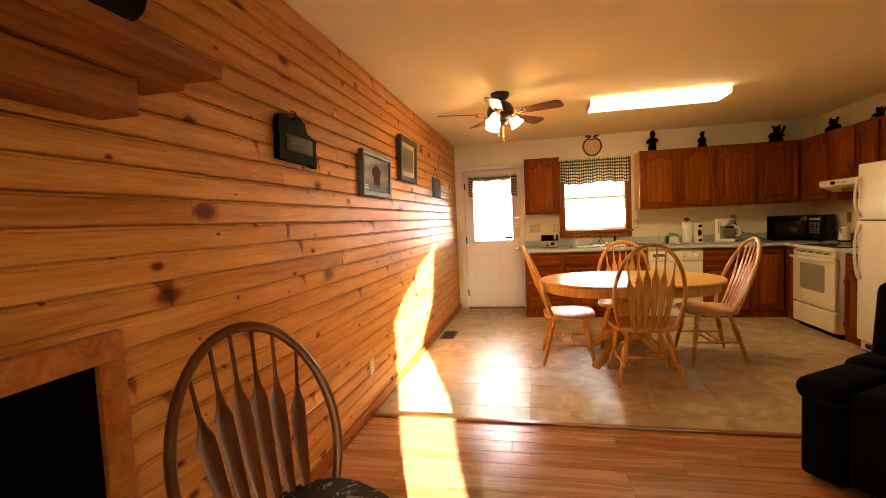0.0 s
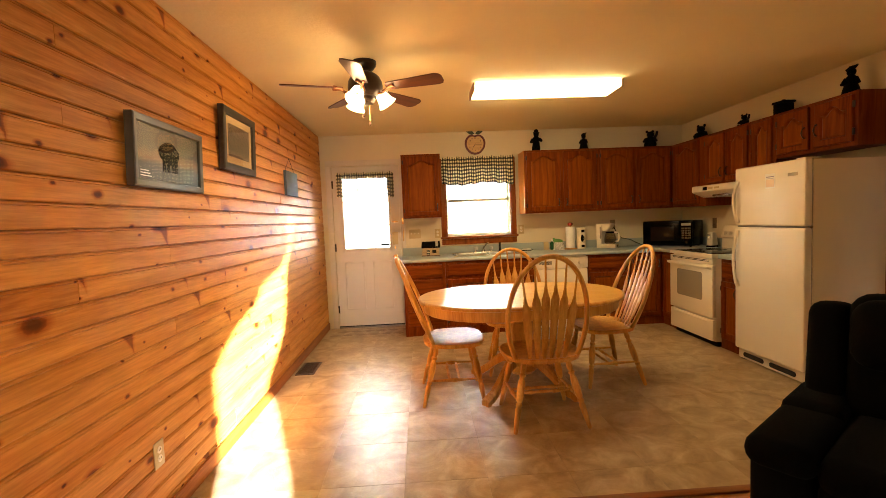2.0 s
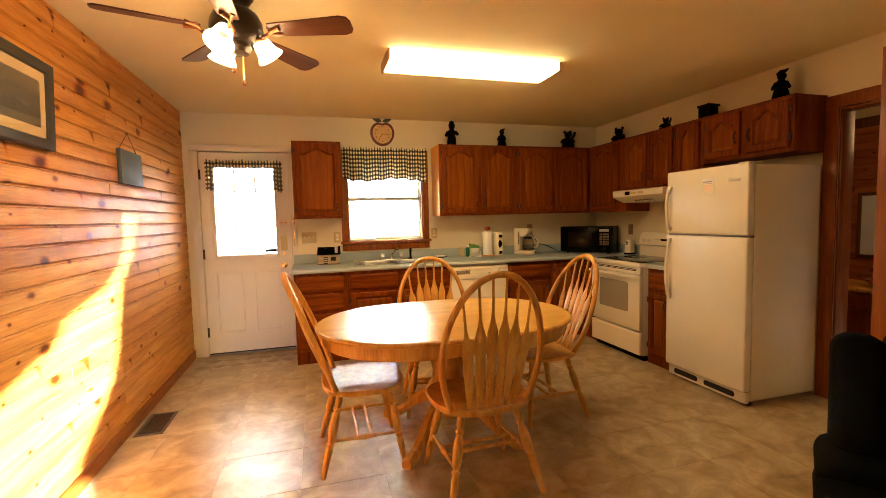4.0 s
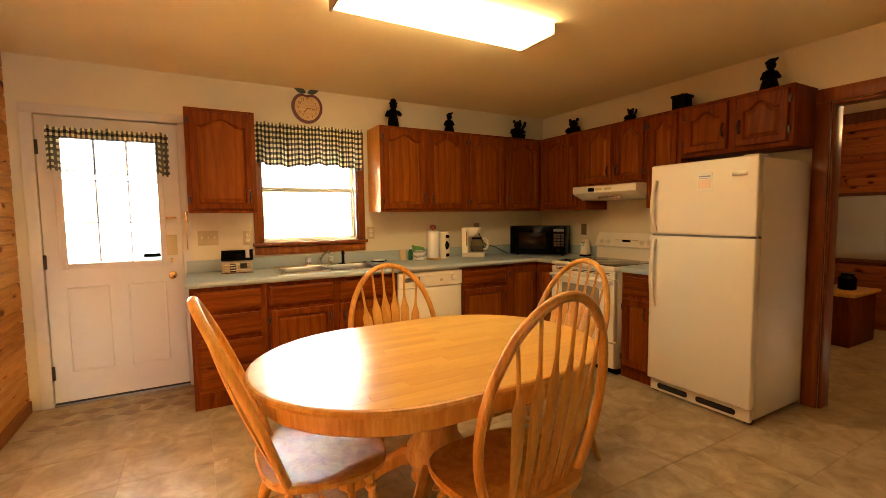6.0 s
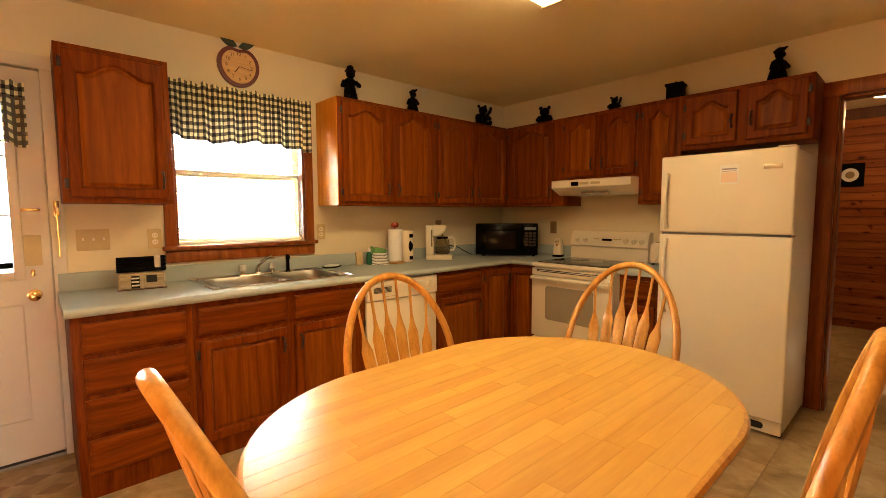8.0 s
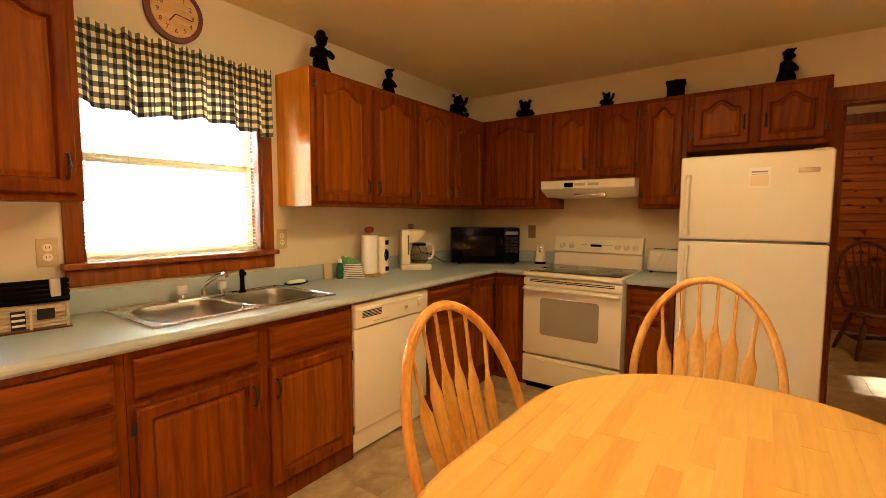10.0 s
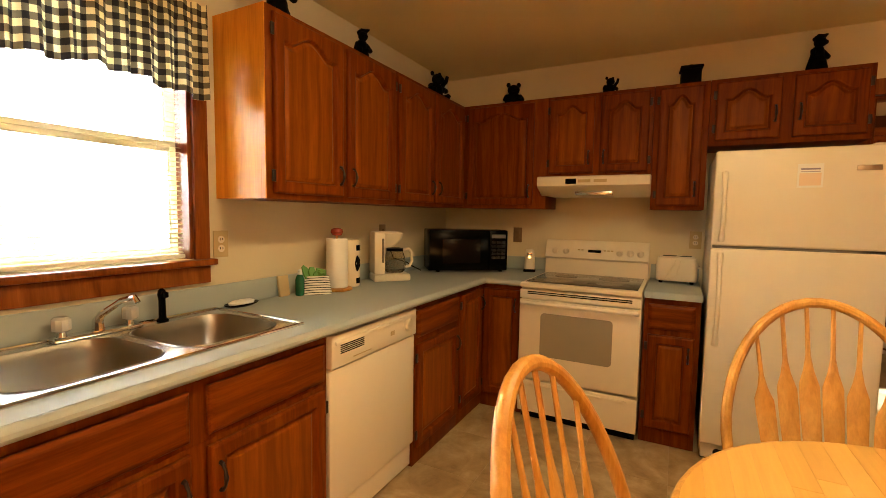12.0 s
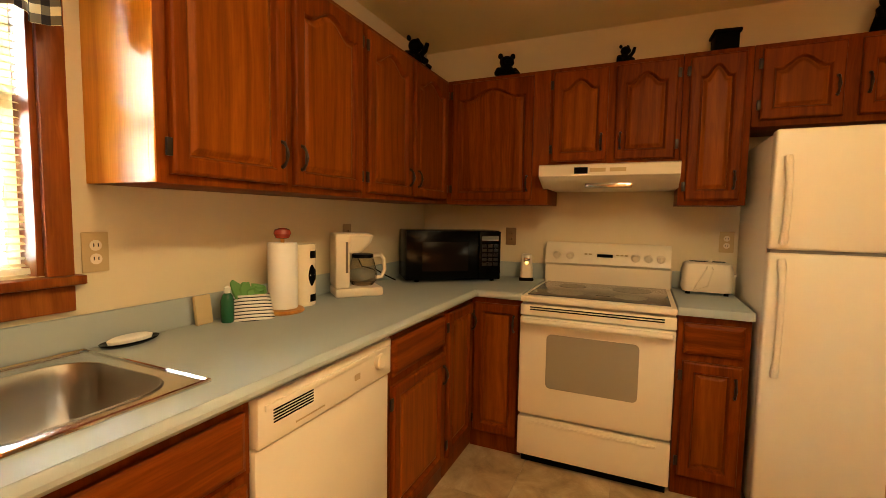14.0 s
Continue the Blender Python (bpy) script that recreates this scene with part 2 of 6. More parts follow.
def rings(bm, loops, cap0=True, cap1=True, close=True):
    """Skin between loops of points of equal length."""
    vs = [[bm.verts.new(p) for p in loop] for loop in loops]
    n = len(vs[0])
    for a, b in zip(vs, vs[1:]):
        for i in range(n if close else n - 1):
            bm.faces.new((a[i], a[(i + 1) % n], b[(i + 1) % n], b[i]))
    if cap0:
        bm.faces.new(list(reversed(vs[0])))
    if cap1:
        bm.faces.new(vs[-1])
    return bm


def lathe(bm, profile, seg=20, at=(0, 0, 0)):
    return rings(bm, [[(at[0] + r * math.cos(2 * math.pi * i / seg), at[1] + r * math.sin(2 * math.pi * i / seg), at[2] + z) for i in range(seg)] for r, z in profile])


def tube(bm, pts, radii, seg=8, flat=1.0):
    """A rod along points; flat squeezes it across the first side."""
    pts = [Vector(p) for p in pts]
    if isinstance(radii, (int, float)):
        radii = [radii] * len(pts)
    loops, side = [], None
    for i, p in enumerate(pts):
        d = (pts[min(i + 1, len(pts) - 1)] - pts[max(i - 1, 0)]).normalized()
        if side is None:
            side = d.orthogonal().normalized() if abs(d.z) < 0.99 else Vector((1, 0, 0))
        side = (side - d * side.dot(d)).normalized()
        up = d.cross(side)
        loops.append([p + side * (math.cos(2 * math.pi * k / seg) * radii[i]) + up * (math.sin(2 * math.pi * k / seg) * radii[i] * flat) for k in range(seg)])
    return rings(bm, loops)


def turned(bm, p0, p1, profile, seg=12):
    """A turned rod from p0 to p1; profile: (share of length, radius)."""
    p0, p1 = Vector(p0), Vector(p1)
    return tube(bm, [p0.lerp(p1, s) for s, r in profile], [r for s, r in profile], seg)


def extrude_outline(bm, pts, y0, y1):
    """A plate with outline pts (x, z) between y0 and y1."""
    return rings(bm, [[(x, y0, z) for x, z in pts], [(x, y1, z) for x, z in pts]])


# ---------- plan ----------
XL, XR, YB, YS, ZC = -1.16, 3.57, 6.50, -1.20, 2.465    # pine wall, right wall, back wall, wall behind, ceiling
YT = 2.72                                              # threshold between vinyl and laminate
X2, Y2 = 6.6, 1.4                                      # room beyond the doorway
DW0, DW1, DWH = 2.86, 3.75, 2.05                       # doorway in the right wall


def structure(name, bm, material, label):
    return solid(name, bm, material, label, name.split("_")[0], kind="structure")


structure("floor_kitchen", one_box(XL - 0.2, X2 + 0.2, YT, YB + 0.2, -0.12, -0.004), plain("vinyl_joint", (0.46, 0.37, 0.24), 0.4), "sheet vinyl underlay in a tan stone colour")
structure("floor_living", one_box(XL - 0.2, X2 + 0.2, YS - 0.2, YT, -0.12, -0.004), DARKWOOD, "dark joints under the laminate floor")
structure("ceiling", one_box(XL - 0.2, X2 + 0.2, YS - 0.2, YB + 0.2, ZC, ZC + 0.15), CEIL, "textured tan painted ceiling")
structure("wall_west", one_box(XL - 0.2, XL - 0.012, YS - 0.2, YB + 0.2, 0, ZC), DARKWOOD, "backing of the knotty pine wall")

# back wall with door and window openings
DX0, DX1, DH = -1.015, -0.165, 2.08      # door opening
WX0, WX1, WZ0, WZ1 = 0.42, 1.28, 1.13, 2.06
bm = bmesh.new()
for x0, x1, z0, z1 in ((XL - 0.02, DX0, 0, ZC), (DX0, DX1, DH, ZC), (DX1, WX0, 0, ZC), (WX0, WX1, 0, WZ0), (WX0, WX1, WZ1, ZC), (WX1, XR + 0.12, 0, ZC)):
    box(bm, x0, x1, YB, YB + 0.14, z0, z1)
structure("wall_north", bm, WALL, "cream painted back wall of the kitchen")
# right wall with the doorway
bm = bmesh.new()
for y0, y1, z0, z1 in ((DW1, YB, 0, ZC), (DW0, DW1, DWH, ZC), (YS, DW0, 0, ZC)):
    box(bm, XR, XR + 0.12, y0, y1, z0, z1)
structure("wall_east", bm, WALL, "cream painted wall with a wood-trimmed doorway")
# wall behind with a glass door opening
GX0, GX1, GZ0, GZ1 = 0.39, 1.05, 0.12, 2.36
NX0, NX1, NZ0, NZ1 = 5.80, 6.34, 0.42, 0.69           # unseen low opening, added to lay a sun patch in the next room
bm = bmesh.new()
for x0, x1, z0, z1 in ((XL - 0.02, GX0, 0, ZC), (GX0, GX1, GZ1, ZC), (GX0, GX1, 0, GZ0), (GX1, NX0, 0, ZC), (NX0, NX1, 0, NZ0), (NX0, NX1, NZ1, ZC), (NX1, X2 + 0.1, 0, ZC)):
    box(bm, x0, x1, YS - 0.14, YS, z0, z1)
structure("wall_south", bm, WALL, "cream painted wall with a glass door")
# partition between living room and kitchen
end_x = 2.47
structure("wall_partition", one_box(end_x, XR - 0.001, YT + 0.06, YT + 0.16, 0, ZC - 0.001), WALL, "cream painted partition wall")
bm = bmesh.new()
box(bm, X2, X2 + 0.12, YS, YB + 0.1, 0, ZC)
structure("wall_far_east", bm, DARKWOOD, "backing of the pine boards in the next room")
bm = bmesh.new()
box(bm, XR + 0.12, X2, YB, YB + 0.12, 0, ZC)
structure("wall_far_north", bm, WALL, "cream painted wall of the next room")
structure("ground", one_box(-60, 60, -60, 80, -0.5, -0.35), plain("grass_ground", (0.09, 0.12, 0.05), 0.9), "grass outside")

# casings
TRIM = wood("door_casing_oak", (0.13, 0.028, 0.003), (0.22, 0.055, 0.007), (0.31, 0.10, 0.014), "z", 1.0, 0.36, 0.0, False, 0.2, 0.2)


def strip(name, material, label, *dims, bev=0.004):
    return structure(name, one_box(*dims, bev=bev), material, label)


strip("trim_door_left", DOORWHITE, "white door casing", DX0 - 0.07, DX0, YB - 0.018, YB - 0.001, 0, DH)
strip("trim_door_right", DOORWHITE, "white door casing", DX1, DX1 + 0.06, YB - 0.018, YB - 0.001, 0, DH)
strip("trim_door_top", DOORWHITE, "white door casing", DX0 - 0.07, DX1 + 0.06, YB - 0.018, YB - 0.001, DH, DH + 0.07)
strip("trim_doorway_north", TRIM, "brown wood doorway casing", XR - 0.02, XR - 0.001, DW1, DW1 + 0.09, 0, DWH)
strip("trim_doorway_south", TRIM, "brown wood doorway casing", XR - 0.02, XR - 0.001, DW0 - 0.09, DW0, 0, DWH)
strip("trim_doorway_top", TRIM, "brown wood doorway casing", XR - 0.02, XR - 0.001, DW0 - 0.09, DW1 + 0.09, DWH, DWH + 0.09)
strip("trim_jamb_north", TRIM, "brown wood doorway jamb", XR, XR + 0.12, DW1 - 0.018, DW1 - 0.001, 0, DWH - 0.018)
strip("trim_jamb_south", TRIM, "brown wood doorway jamb", XR, XR + 0.12, DW0 + 0.001, DW0 + 0.018, 0, DWH - 0.018)
strip("trim_jamb_top", TRIM, "brown wood doorway jamb", XR, XR + 0.12, DW0 + 0.001, DW1 - 0.001, DWH - 0.018, DWH - 0.001)
strip("baseboard_west", PINE_TRIM, "stained pine baseboard", XL + 0.012, XL + 0.028, YS, YB - 0.02, 0.001, 0.085)
strip("trim_crown_west", PINE, "narrow pine filler strip under the ceiling", XL - 0.01, XL + 0.013, YS, YB - 0.002, ZC - 0.017, ZC - 0.001)
strip("trim_threshold", wood("threshold_strip", (0.16, 0.05, 0.012), (0.24, 0.08, 0.02), (0.3, 0.11, 0.03), "x", 1.0, 0.3), "dark wood threshold strip between the floors", XL + 0.03, XR - 0.02, YT - 0.02, YT + 0.025, 0.0, 0.012, bev=0.004)

strip("trim_partition_end", TRIM, "brown wood casing on the end of the partition", end_x - 0.02, end_x - 0.001, YT + 0.05, YT + 0.17, 0, 2.05)
strip("trim_partition_face", TRIM, "brown wood casing on the end of the partition", end_x, end_x + 0.07, YT + 0.042, YT + 0.059, 0, 2.05)
strip("trim_partition_ledge", TRIM, "small brown wood ledge on the partition", end_x - 0.05, end_x + 0.3, YT - 0.03, YT + 0.04, 0.99, 1.03)

# ---------- exterior door ----------
door = thing("door_1", "white steel exterior door with a nine-light window, closed", "door", pose((DX0 + DX1) / 2, YB + 0.03, 0), kind="structure")
HW = (DX1 - DX0) / 2 - 0.006
bm = bmesh.new()
gx0, gx1, gz0, gz1 = -0.30, 0.285, 1.02, 1.93
for a in ((-HW, gx0, 0.03, 2.07), (gx1, HW, 0.03, 2.07), (gx0, gx1, 0.03, gz0), (gx0, gx1, gz1, 2.07)):
    box(bm, a[0], a[1], -0.035, 0.01, a[2], a[3])
part("slab", bm, DOORWHITE, door)
for px in (-0.185, 0.175):                     # embossed lower panels
    bm = bmesh.new()
    rings(bm, [[(px - w, y, 0.55 - h), (px + w, y, 0.55 - h), (px + w, y, 0.55 + h), (px - w, y, 0.55 + h)] for w, h, y in ((0.125, 0.31, -0.0352), (0.118, 0.303, -0.041), (0.105, 0.29, -0.0375), (0.098, 0.283, -0.0385))], cap0=False)
    part("panel", bm, DOORWHITE, door)
bm = bmesh.new()
for a in ((gx0 - 0.03, gx0 + 0.012, gz0 - 0.03, gz1 + 0.03), (gx1 - 0.012, gx1 + 0.03, gz0 - 0.03, gz1 + 0.03), (gx0 + 0.012, gx1 - 0.012, gz0 - 0.03, gz0 + 0.012), (gx0 + 0.012, gx1 - 0.012, gz1 - 0.012, gz1 + 0.03)):
    box(bm, a[0], a[1], -0.05, -0.03, a[2], a[3], 0.004)
part("window_frame", bm, DOORWHITE, door)
MUNTIN = plain("muntin_grey", (0.5, 0.5, 0.52), 0.5)
for k in (1, 2):
    x = gx0 + (gx1 - gx0) * k / 3
    part("muntin", one_box(x - 0.0065, x + 0.0065, -0.02, -0.009, gz0, gz1), MUNTIN, door)
    z = gz0 + (gz1 - gz0) * k / 3
    part("muntin", one_box(gx0, gx1, -0.022, -0.0095, z - 0.0065, z + 0.0065), MUNTIN, door)
pane = part("pane", one_box(gx0, gx1, -0.008, -0.004, gz0, gz1), PANE, door)
pane.visible_shadow = False
part("sweep", one_box(-HW, HW, -0.04, 0.01, 0.003, 0.028), DARKGAP, door, "black door sweep")
part("sticker", one_box(0.16, 0.27, -0.0095, -0.0085, 1.05, 1.08), BLACK, door, "small dark sticker on the glass")
bm = lathe(bmesh.new(), [(0.012, 0), (0.030, 0.002), (0.030, 0.008), (0.012, 0.012), (0.011, 0.03), (0.022, 0.038), (0.028, 0.05), (0.024, 0.062), (0.010, 0.068)], 16)
part("door_knob", bm, BRASS, door, "polished brass knob", pose(0.345, -0.035, 0.905, 90))
part("deadbolt", one_box(0.337, 0.353, -0.052, -0.035, 1.005, 1.04, 0.004), BRASS, door, "small brass thumb turn")
part("lock_plate", one_box(0.305, 0.385, -0.042, -0.035, 1.06, 1.22, 0.003), IVORY, door)
part("latch_bar", one_box(0.29, 0.39, -0.045, -0.036, 1.345, 1.36, 0.002), BRASS, door)
for z in (0.25, 1.05, 1.85):
    part("hinge", one_box(-HW - 0.012, -HW + 0.012, -0.045, -0.03, z - 0.05, z + 0.05, 0.003), BRONZE, door)
strip("door_sill", plain("alu_sill", (0.25, 0.22, 0.18), 0.5, 0.6), "metal door sill", DX0, DX1, YB - 0.012, YB + 0.1, -0.002, 0.018)
strip("trim_door_stop_left", DOORWHITE, "white door jamb", DX0 - 0.002, DX0 + 0.03, YB + 0.045, YB + 0.139, 0, DH)
strip("trim_door_stop_right", DOORWHITE, "white door jamb", DX1 - 0.03, DX1 + 0.002, YB + 0.045, YB + 0.139, 0, DH)
strip("trim_door_stop_top", DOORWHITE, "white door jamb", DX0 + 0.03, DX1 - 0.03, YB + 0.045, YB + 0.139, DH - 0.03, DH + 0.002)
chain = thing("door_chain", "brass door chain hanging on the casing", "chain", pose(DX1 + 0.03, YB - 0.02, 1.1))
bm = bmesh.new()
tube(bm, [(0, -0.006, 0.0), (0.002, -0.006, 0.08), (0, -0.006, 0.16), (0, -0.006, 0.24)], 0.005, 6)
part("links", bm, BRASS, chain)
part("plate", one_box(-0.012, 0.012, -0.006, 0.002, 0.22, 0.3, 0.002), BRASS, chain)

# ---------- kitchen window ----------
SLAT = plain("blind_slat_thin", (0.86, 0.78, 0.60), 0.5)
thin = SLAT.node_tree                          # thin slats glow when lit from behind
glowing = thin.nodes.new("ShaderNodeBsdfTranslucent")
glowing.inputs["Color"].default_value = (0.85, 0.74, 0.50, 1)
both = thin.nodes.new("ShaderNodeMixShader")
both.inputs[0].default_value = 0.5
thin.links.new(thin.nodes["Principled BSDF"].outputs[0], both.inputs[1])
thin.links.new(glowing.outputs[0], both.inputs[2])
thin.links.new(both.outputs[0], thin.nodes["Material Output"].inputs[0])
win = thing("window_1", "kitchen window in a brown wood casing, blind half drawn", "window", pose((WX0 + WX1) / 2, YB, WZ0), kind="structure")
w2, wh = (WX1 - WX0) / 2, WZ1 - WZ0
for nm, a in (("casing", (-w2 - 0.06, -w2 + 0.004, -0.02, -0.001, -0.03, wh + 0.07)), ("casing", (w2 - 0.004, w2 + 0.06, -0.02, -0.001, -0.03, wh + 0.07)), ("casing", (-w2 + 0.004, w2 - 0.004, -0.02, -0.001, wh - 0.004, wh + 0.07)), ("apron", (-w2 - 0.06, w2 + 0.06, -0.02, -0.001, -0.105, -0.032)), ("window_sill", (-w2 - 0.075, w2 + 0.075, -0.05, 0.08, -0.028, -0.002))):
    part(nm, one_box(*a, bev=0.004), TRIM, win)
for x0, x1, z0, z1 in ((-w2, -w2 + 0.018, 0, wh), (w2 - 0.018, w2, 0, wh), (-w2 + 0.018, w2 - 0.018, wh - 0.018, wh)):
    part("jamb", one_box(x0, x1, 0.0, 0.08, z0, z1), TRIM, win)
for z0, z1, y in ((0.0, wh / 2 + 0.02, 0.085), (wh / 2 - 0.02, wh, 0.11)):
    bm = bmesh.new()
    for a in ((-w2, -w2 + 0.04, z0, z1), (w2 - 0.04, w2, z0, z1), (-w2 + 0.04, w2 - 0.04, z0, z0 + 0.04), (-w2 + 0.04, w2 - 0.04, z1 - 0.04, z1)):
        box(bm, a[0], a[1], y, y + 0.025, a[2], a[3], 0.003)
    part("sash", bm, SLAT, win)
    p = part("pane", one_box(-w2 + 0.04, w2 - 0.04, y + 0.01, y + 0.014, z0 + 0.04, z1 - 0.04), PANE, win)
    p.visible_shadow = False
blind = thing("venetian_blind", "cream mini blind hanging inside the window, slats open", "blind", pose((WX0 + WX1) / 2, YB + 0.045, WZ0))
part("head_rail", one_box(-w2 + 0.010, w2 - 0.010, -0.015, 0.015, wh - 0.06, wh - 0.02, 0.003), BLIND, blind)
part("bottom_rail", one_box(-w2 + 0.010, w2 - 0.010, -0.012, 0.012, 0.004, 0.02, 0.003), BLIND, blind)
slat_mesh = finish("slat", rings(bmesh.new(), [[(x, -0.0115, -0.001), (x, 0, 0.0012), (x, 0.0115, -0.001), (x, 0.0115, -0.0018), (x, 0, 0.0004), (x, -0.0115, -0.0018)] for x in (-w2 + 0.024, w2 - 0.024)]), SLAT)
for i in range(44):
    s = new("slat", slat_mesh)
    s.parent = blind
    s.matrix_basis = pose(0, 0, 0.03 + i * 0.0195, 11 if i % 9 else 16)
for x in (-w2 + 0.12, w2 - 0.12):
    part("ladder_cord", one_box(x - 0.001, x + 0.001, -0.013, -0.012, 0.02, wh - 0.05), BLIND, blind)
part("wand", tube(bmesh.new(), [(-w2 + 0.2, -0.02, wh - 0.06), (-w2 + 0.205, -0.02, wh - 0.5)], 0.003, 6), CREAMPLASTIC, blind)

# ---------- cabinets ----------
def outline(x0, x1, z0, z1, arch=0.0, side=6, top=28):
    """Points round a panel whose top edge rises into a cathedral arch."""
    pts = [(x0 + (x1 - x0) * i / side, z0) for i in range(side)]
    pts += [(x1, z0 + (z1 - arch - z0) * i / side) for i in range(side)]
    for i in range(top):
        u = i / top
        s = abs(2 * u - 1)
        bump = 0.0 if s > 0.78 else (0.5 + 0.5 * math.cos(math.pi * s / 0.78)) ** 0.8
        pts.append((x1 + (x0 - x1) * u, z1 - arch * (1 - bump)))
    pts += [(x0, z1 - arch + (z0 - z1 + arch) * i / side) for i in range(side)]
    return pts


def cabinet_door(w, h, arch=0.0, rail=0.055):
    """Frame of a door, with a beaded opening for the panel."""
    def lp(i, y, a):
        return [(x, y, z) for x, z in outline(i, w - i, i, h - i, a)]
    r = rail
    return rings(bmesh.new(), [lp(0.004, 0.004, 0), lp(0, 0, 0), lp(0, -0.012, 0), lp(0.003, -0.018, 0), lp(0.009, -0.0215, 0), lp(r - 0.012, -0.0215, arch * 0.98), lp(r - 0.006, -0.019, arch), lp(r - 0.001, -0.008, arch), lp(r + 0.002, -0.004, arch)])


def door_panel(w, h, arch=0.0, rail=0.055):
    """Raised panel that fills the frame."""
    def lp(i, y):
        return [(x, y, z) for x, z in outline(i, w - i, i, h - i, arch)]
    r = rail + 0.003
    return rings(bmesh.new(), [lp(r - 0.001, -0.001), lp(r, -0.0045), lp(r + 0.004, -0.0045), lp(r + 0.017, -0.012), lp(r + 0.022, -0.0130)])


def drawer_front(w, h):
    bm = bmesh.new()
    def lp(i, y):
        return [(x, y, z) for x, z in outline(i, w - i, i, h - i)]
    return rings(bm, [lp(0.004, 0.004), lp(0, 0), lp(0, -0.010), lp(0.004, -0.0145), lp(0.016, -0.020), lp(0.022, -0.021)])


def pull(parent, x, z):
    bm = bmesh.new()
    tube(bm, [(0, 0, -0.042), (0, -0.012, -0.040), (0, -0.024, -0.022), (0, -0.028, 0), (0, -0.024, 0.022), (0, -0.012, 0.040), (0, 0, 0.042)], [0.008, 0.006, 0.0045, 0.0075, 0.0045, 0.006, 0.008], 8)
    part("handle", bm, BRONZE, parent, "antique bronze pull", pose(x, -0.018, z))


def hinge(parent, x, z):
    bm = box(bmesh.new(), -0.009, 0.009, -0.004, 0.004, -0.024, 0.024, 0.002)
    part("hinge", bm, BRONZE, parent, "", pose(x, -0.012, z))


def cabinet(name, label, m, w, h, depth, doors=(), drawers=(), toe=0.0, group="", side=OAK, hollow=False):
    """Front plane at local y=0, width along x, depth towards +y. doors: x0, x1, z0, z1, arch, handle side, low or high handle."""
    c = thing(name, label, "cabinet", m, group)
    bm = bmesh.new()
    if hollow:                                 # open above, for a sink
        box(bm, 0.0, w, 0.0, depth, 0.0, h - 0.2, 0.002)
        part("front_rail", one_box(0.0, w, 0.0, 0.02, h - 0.2, h), side, c)
        part("side_panel", one_box(0.0, 0.02, 0.02, depth, h - 0.2, h), side, c)
        part("side_panel", one_box(w - 0.02, w, 0.02, depth, h - 0.2, h), side, c)
    else:
        box(bm, 0.0, w, 0.0, depth, 0.0, h, 0.002)
    part("body", bm, side, c)
    for x0, x1, z0, z1, arch, hs, low in doors:
        rail = 0.055 if z1 - z0 > 0.3 else 0.042
        d = part("door", cabinet_door(x1 - x0, z1 - z0, arch, rail), OAK, c, "", pose(x0, -0.005, z0), 9)
        part("panel", door_panel(x1 - x0, z1 - z0, arch, rail), OAK_PANEL, d, "", None, 9)
        hx = (x1 - x0) - 0.028 if hs > 0 else 0.028
        ox = -0.006 if hs > 0 else (x1 - x0) + 0.006
        hz = 0.10 if low else z1 - z0 - 0.10
        if z1 - z0 < 0.34:
            hz = (z1 - z0) * (0.4 if low else 0.6)
        pull(d, hx, hz)
        for z in (0.07, z1 - z0 - 0.07):
            hinge(d, ox, z)
    for x0, x1, z0, z1 in drawers:
        part("drawer_front", drawer_front(x1 - x0, z1 - z0), OAK_H, c, "", pose(x0, -0.005, z0), 9)
    return c


UZ0, UZ1, UD = 1.385, 2.155, 0.31
UH = UZ1 - UZ0
FY = YB - UD                                   # front of the wall units on the back wall
G = "stained oak wall units"
cabinet("wall_cabinet", "single-door stained oak wall cabinet beside the window", pose(-0.115, FY, UZ0), 0.475, UH, UD - 0.001, [(0.025, 0.45, 0.025, UH - 0.025, 0.055, 1, True)], group=G)
c = cabinet("wall_cabinet", "double-door stained oak wall cabinet, glossy side painted window-lit", pose(1.39, FY, UZ0), 0.93, UH, UD - 0.001, [(0.03, 0.445, 0.025, UH - 0.025, 0.055, 1, True), (0.485, 0.90, 0.025, UH - 0.025, 0.055, -1, True)], group=G)
# side facing the window: its light is put into the panel colour
part("end_panel", one_box(-0.004, 0.0, 0.0, UD - 0.002, 0.001, UH - 0.001), OAK_SIDE_LIT, c, "varnished end panel, window light put into its pale colour")
cabinet("wall_cabinet", "double-door stained oak wall cabinet running into the corner", pose(2.32, FY, UZ0), 0.95, UH, UD - 0.001, [(0.025, 0.43, 0.025, UH - 0.025, 0.055, 1, True), (0.47, 0.90, 0.025, UH - 0.025, 0.055, -1, True)], group=G)
FX = XR - UD                                   # front of the wall units on the right wall


def right(y_north, x_front, z):
    """Pose of a unit on the right wall whose width runs from y_north towards the camera."""
    return pose(x_front, y_north, z, 0, 0, -90)


cabinet("wall_cabinet", "wide single-door stained oak wall cabinet in the corner", right(FY - 0.002, FX, UZ0), 0.642, UH, UD - 0.001, [(0.04, 0.55, 0.025, UH - 0.025, 0.055, 1, True)], group=G)
cabinet("wall_cabinet", "short double-door oak wall cabinet above the range hood", right(5.546, FX, 1.605), 0.672, UZ1 - 1.605, UD - 0.001, [(0.02, 0.315, 0.025, UZ1 - 1.63, 0.05, 1, True), (0.355, 0.65, 0.025, UZ1 - 1.63, 0.05, -1, True)], group=G)
cabinet("wall_cabinet", "narrow single-door oak wall cabinet", right(4.872, FX, UZ0), 0.30, UH, UD - 0.001, [(0.03, 0.27, 0.025, UH - 0.025, 0.055, 1, True)], group=G)
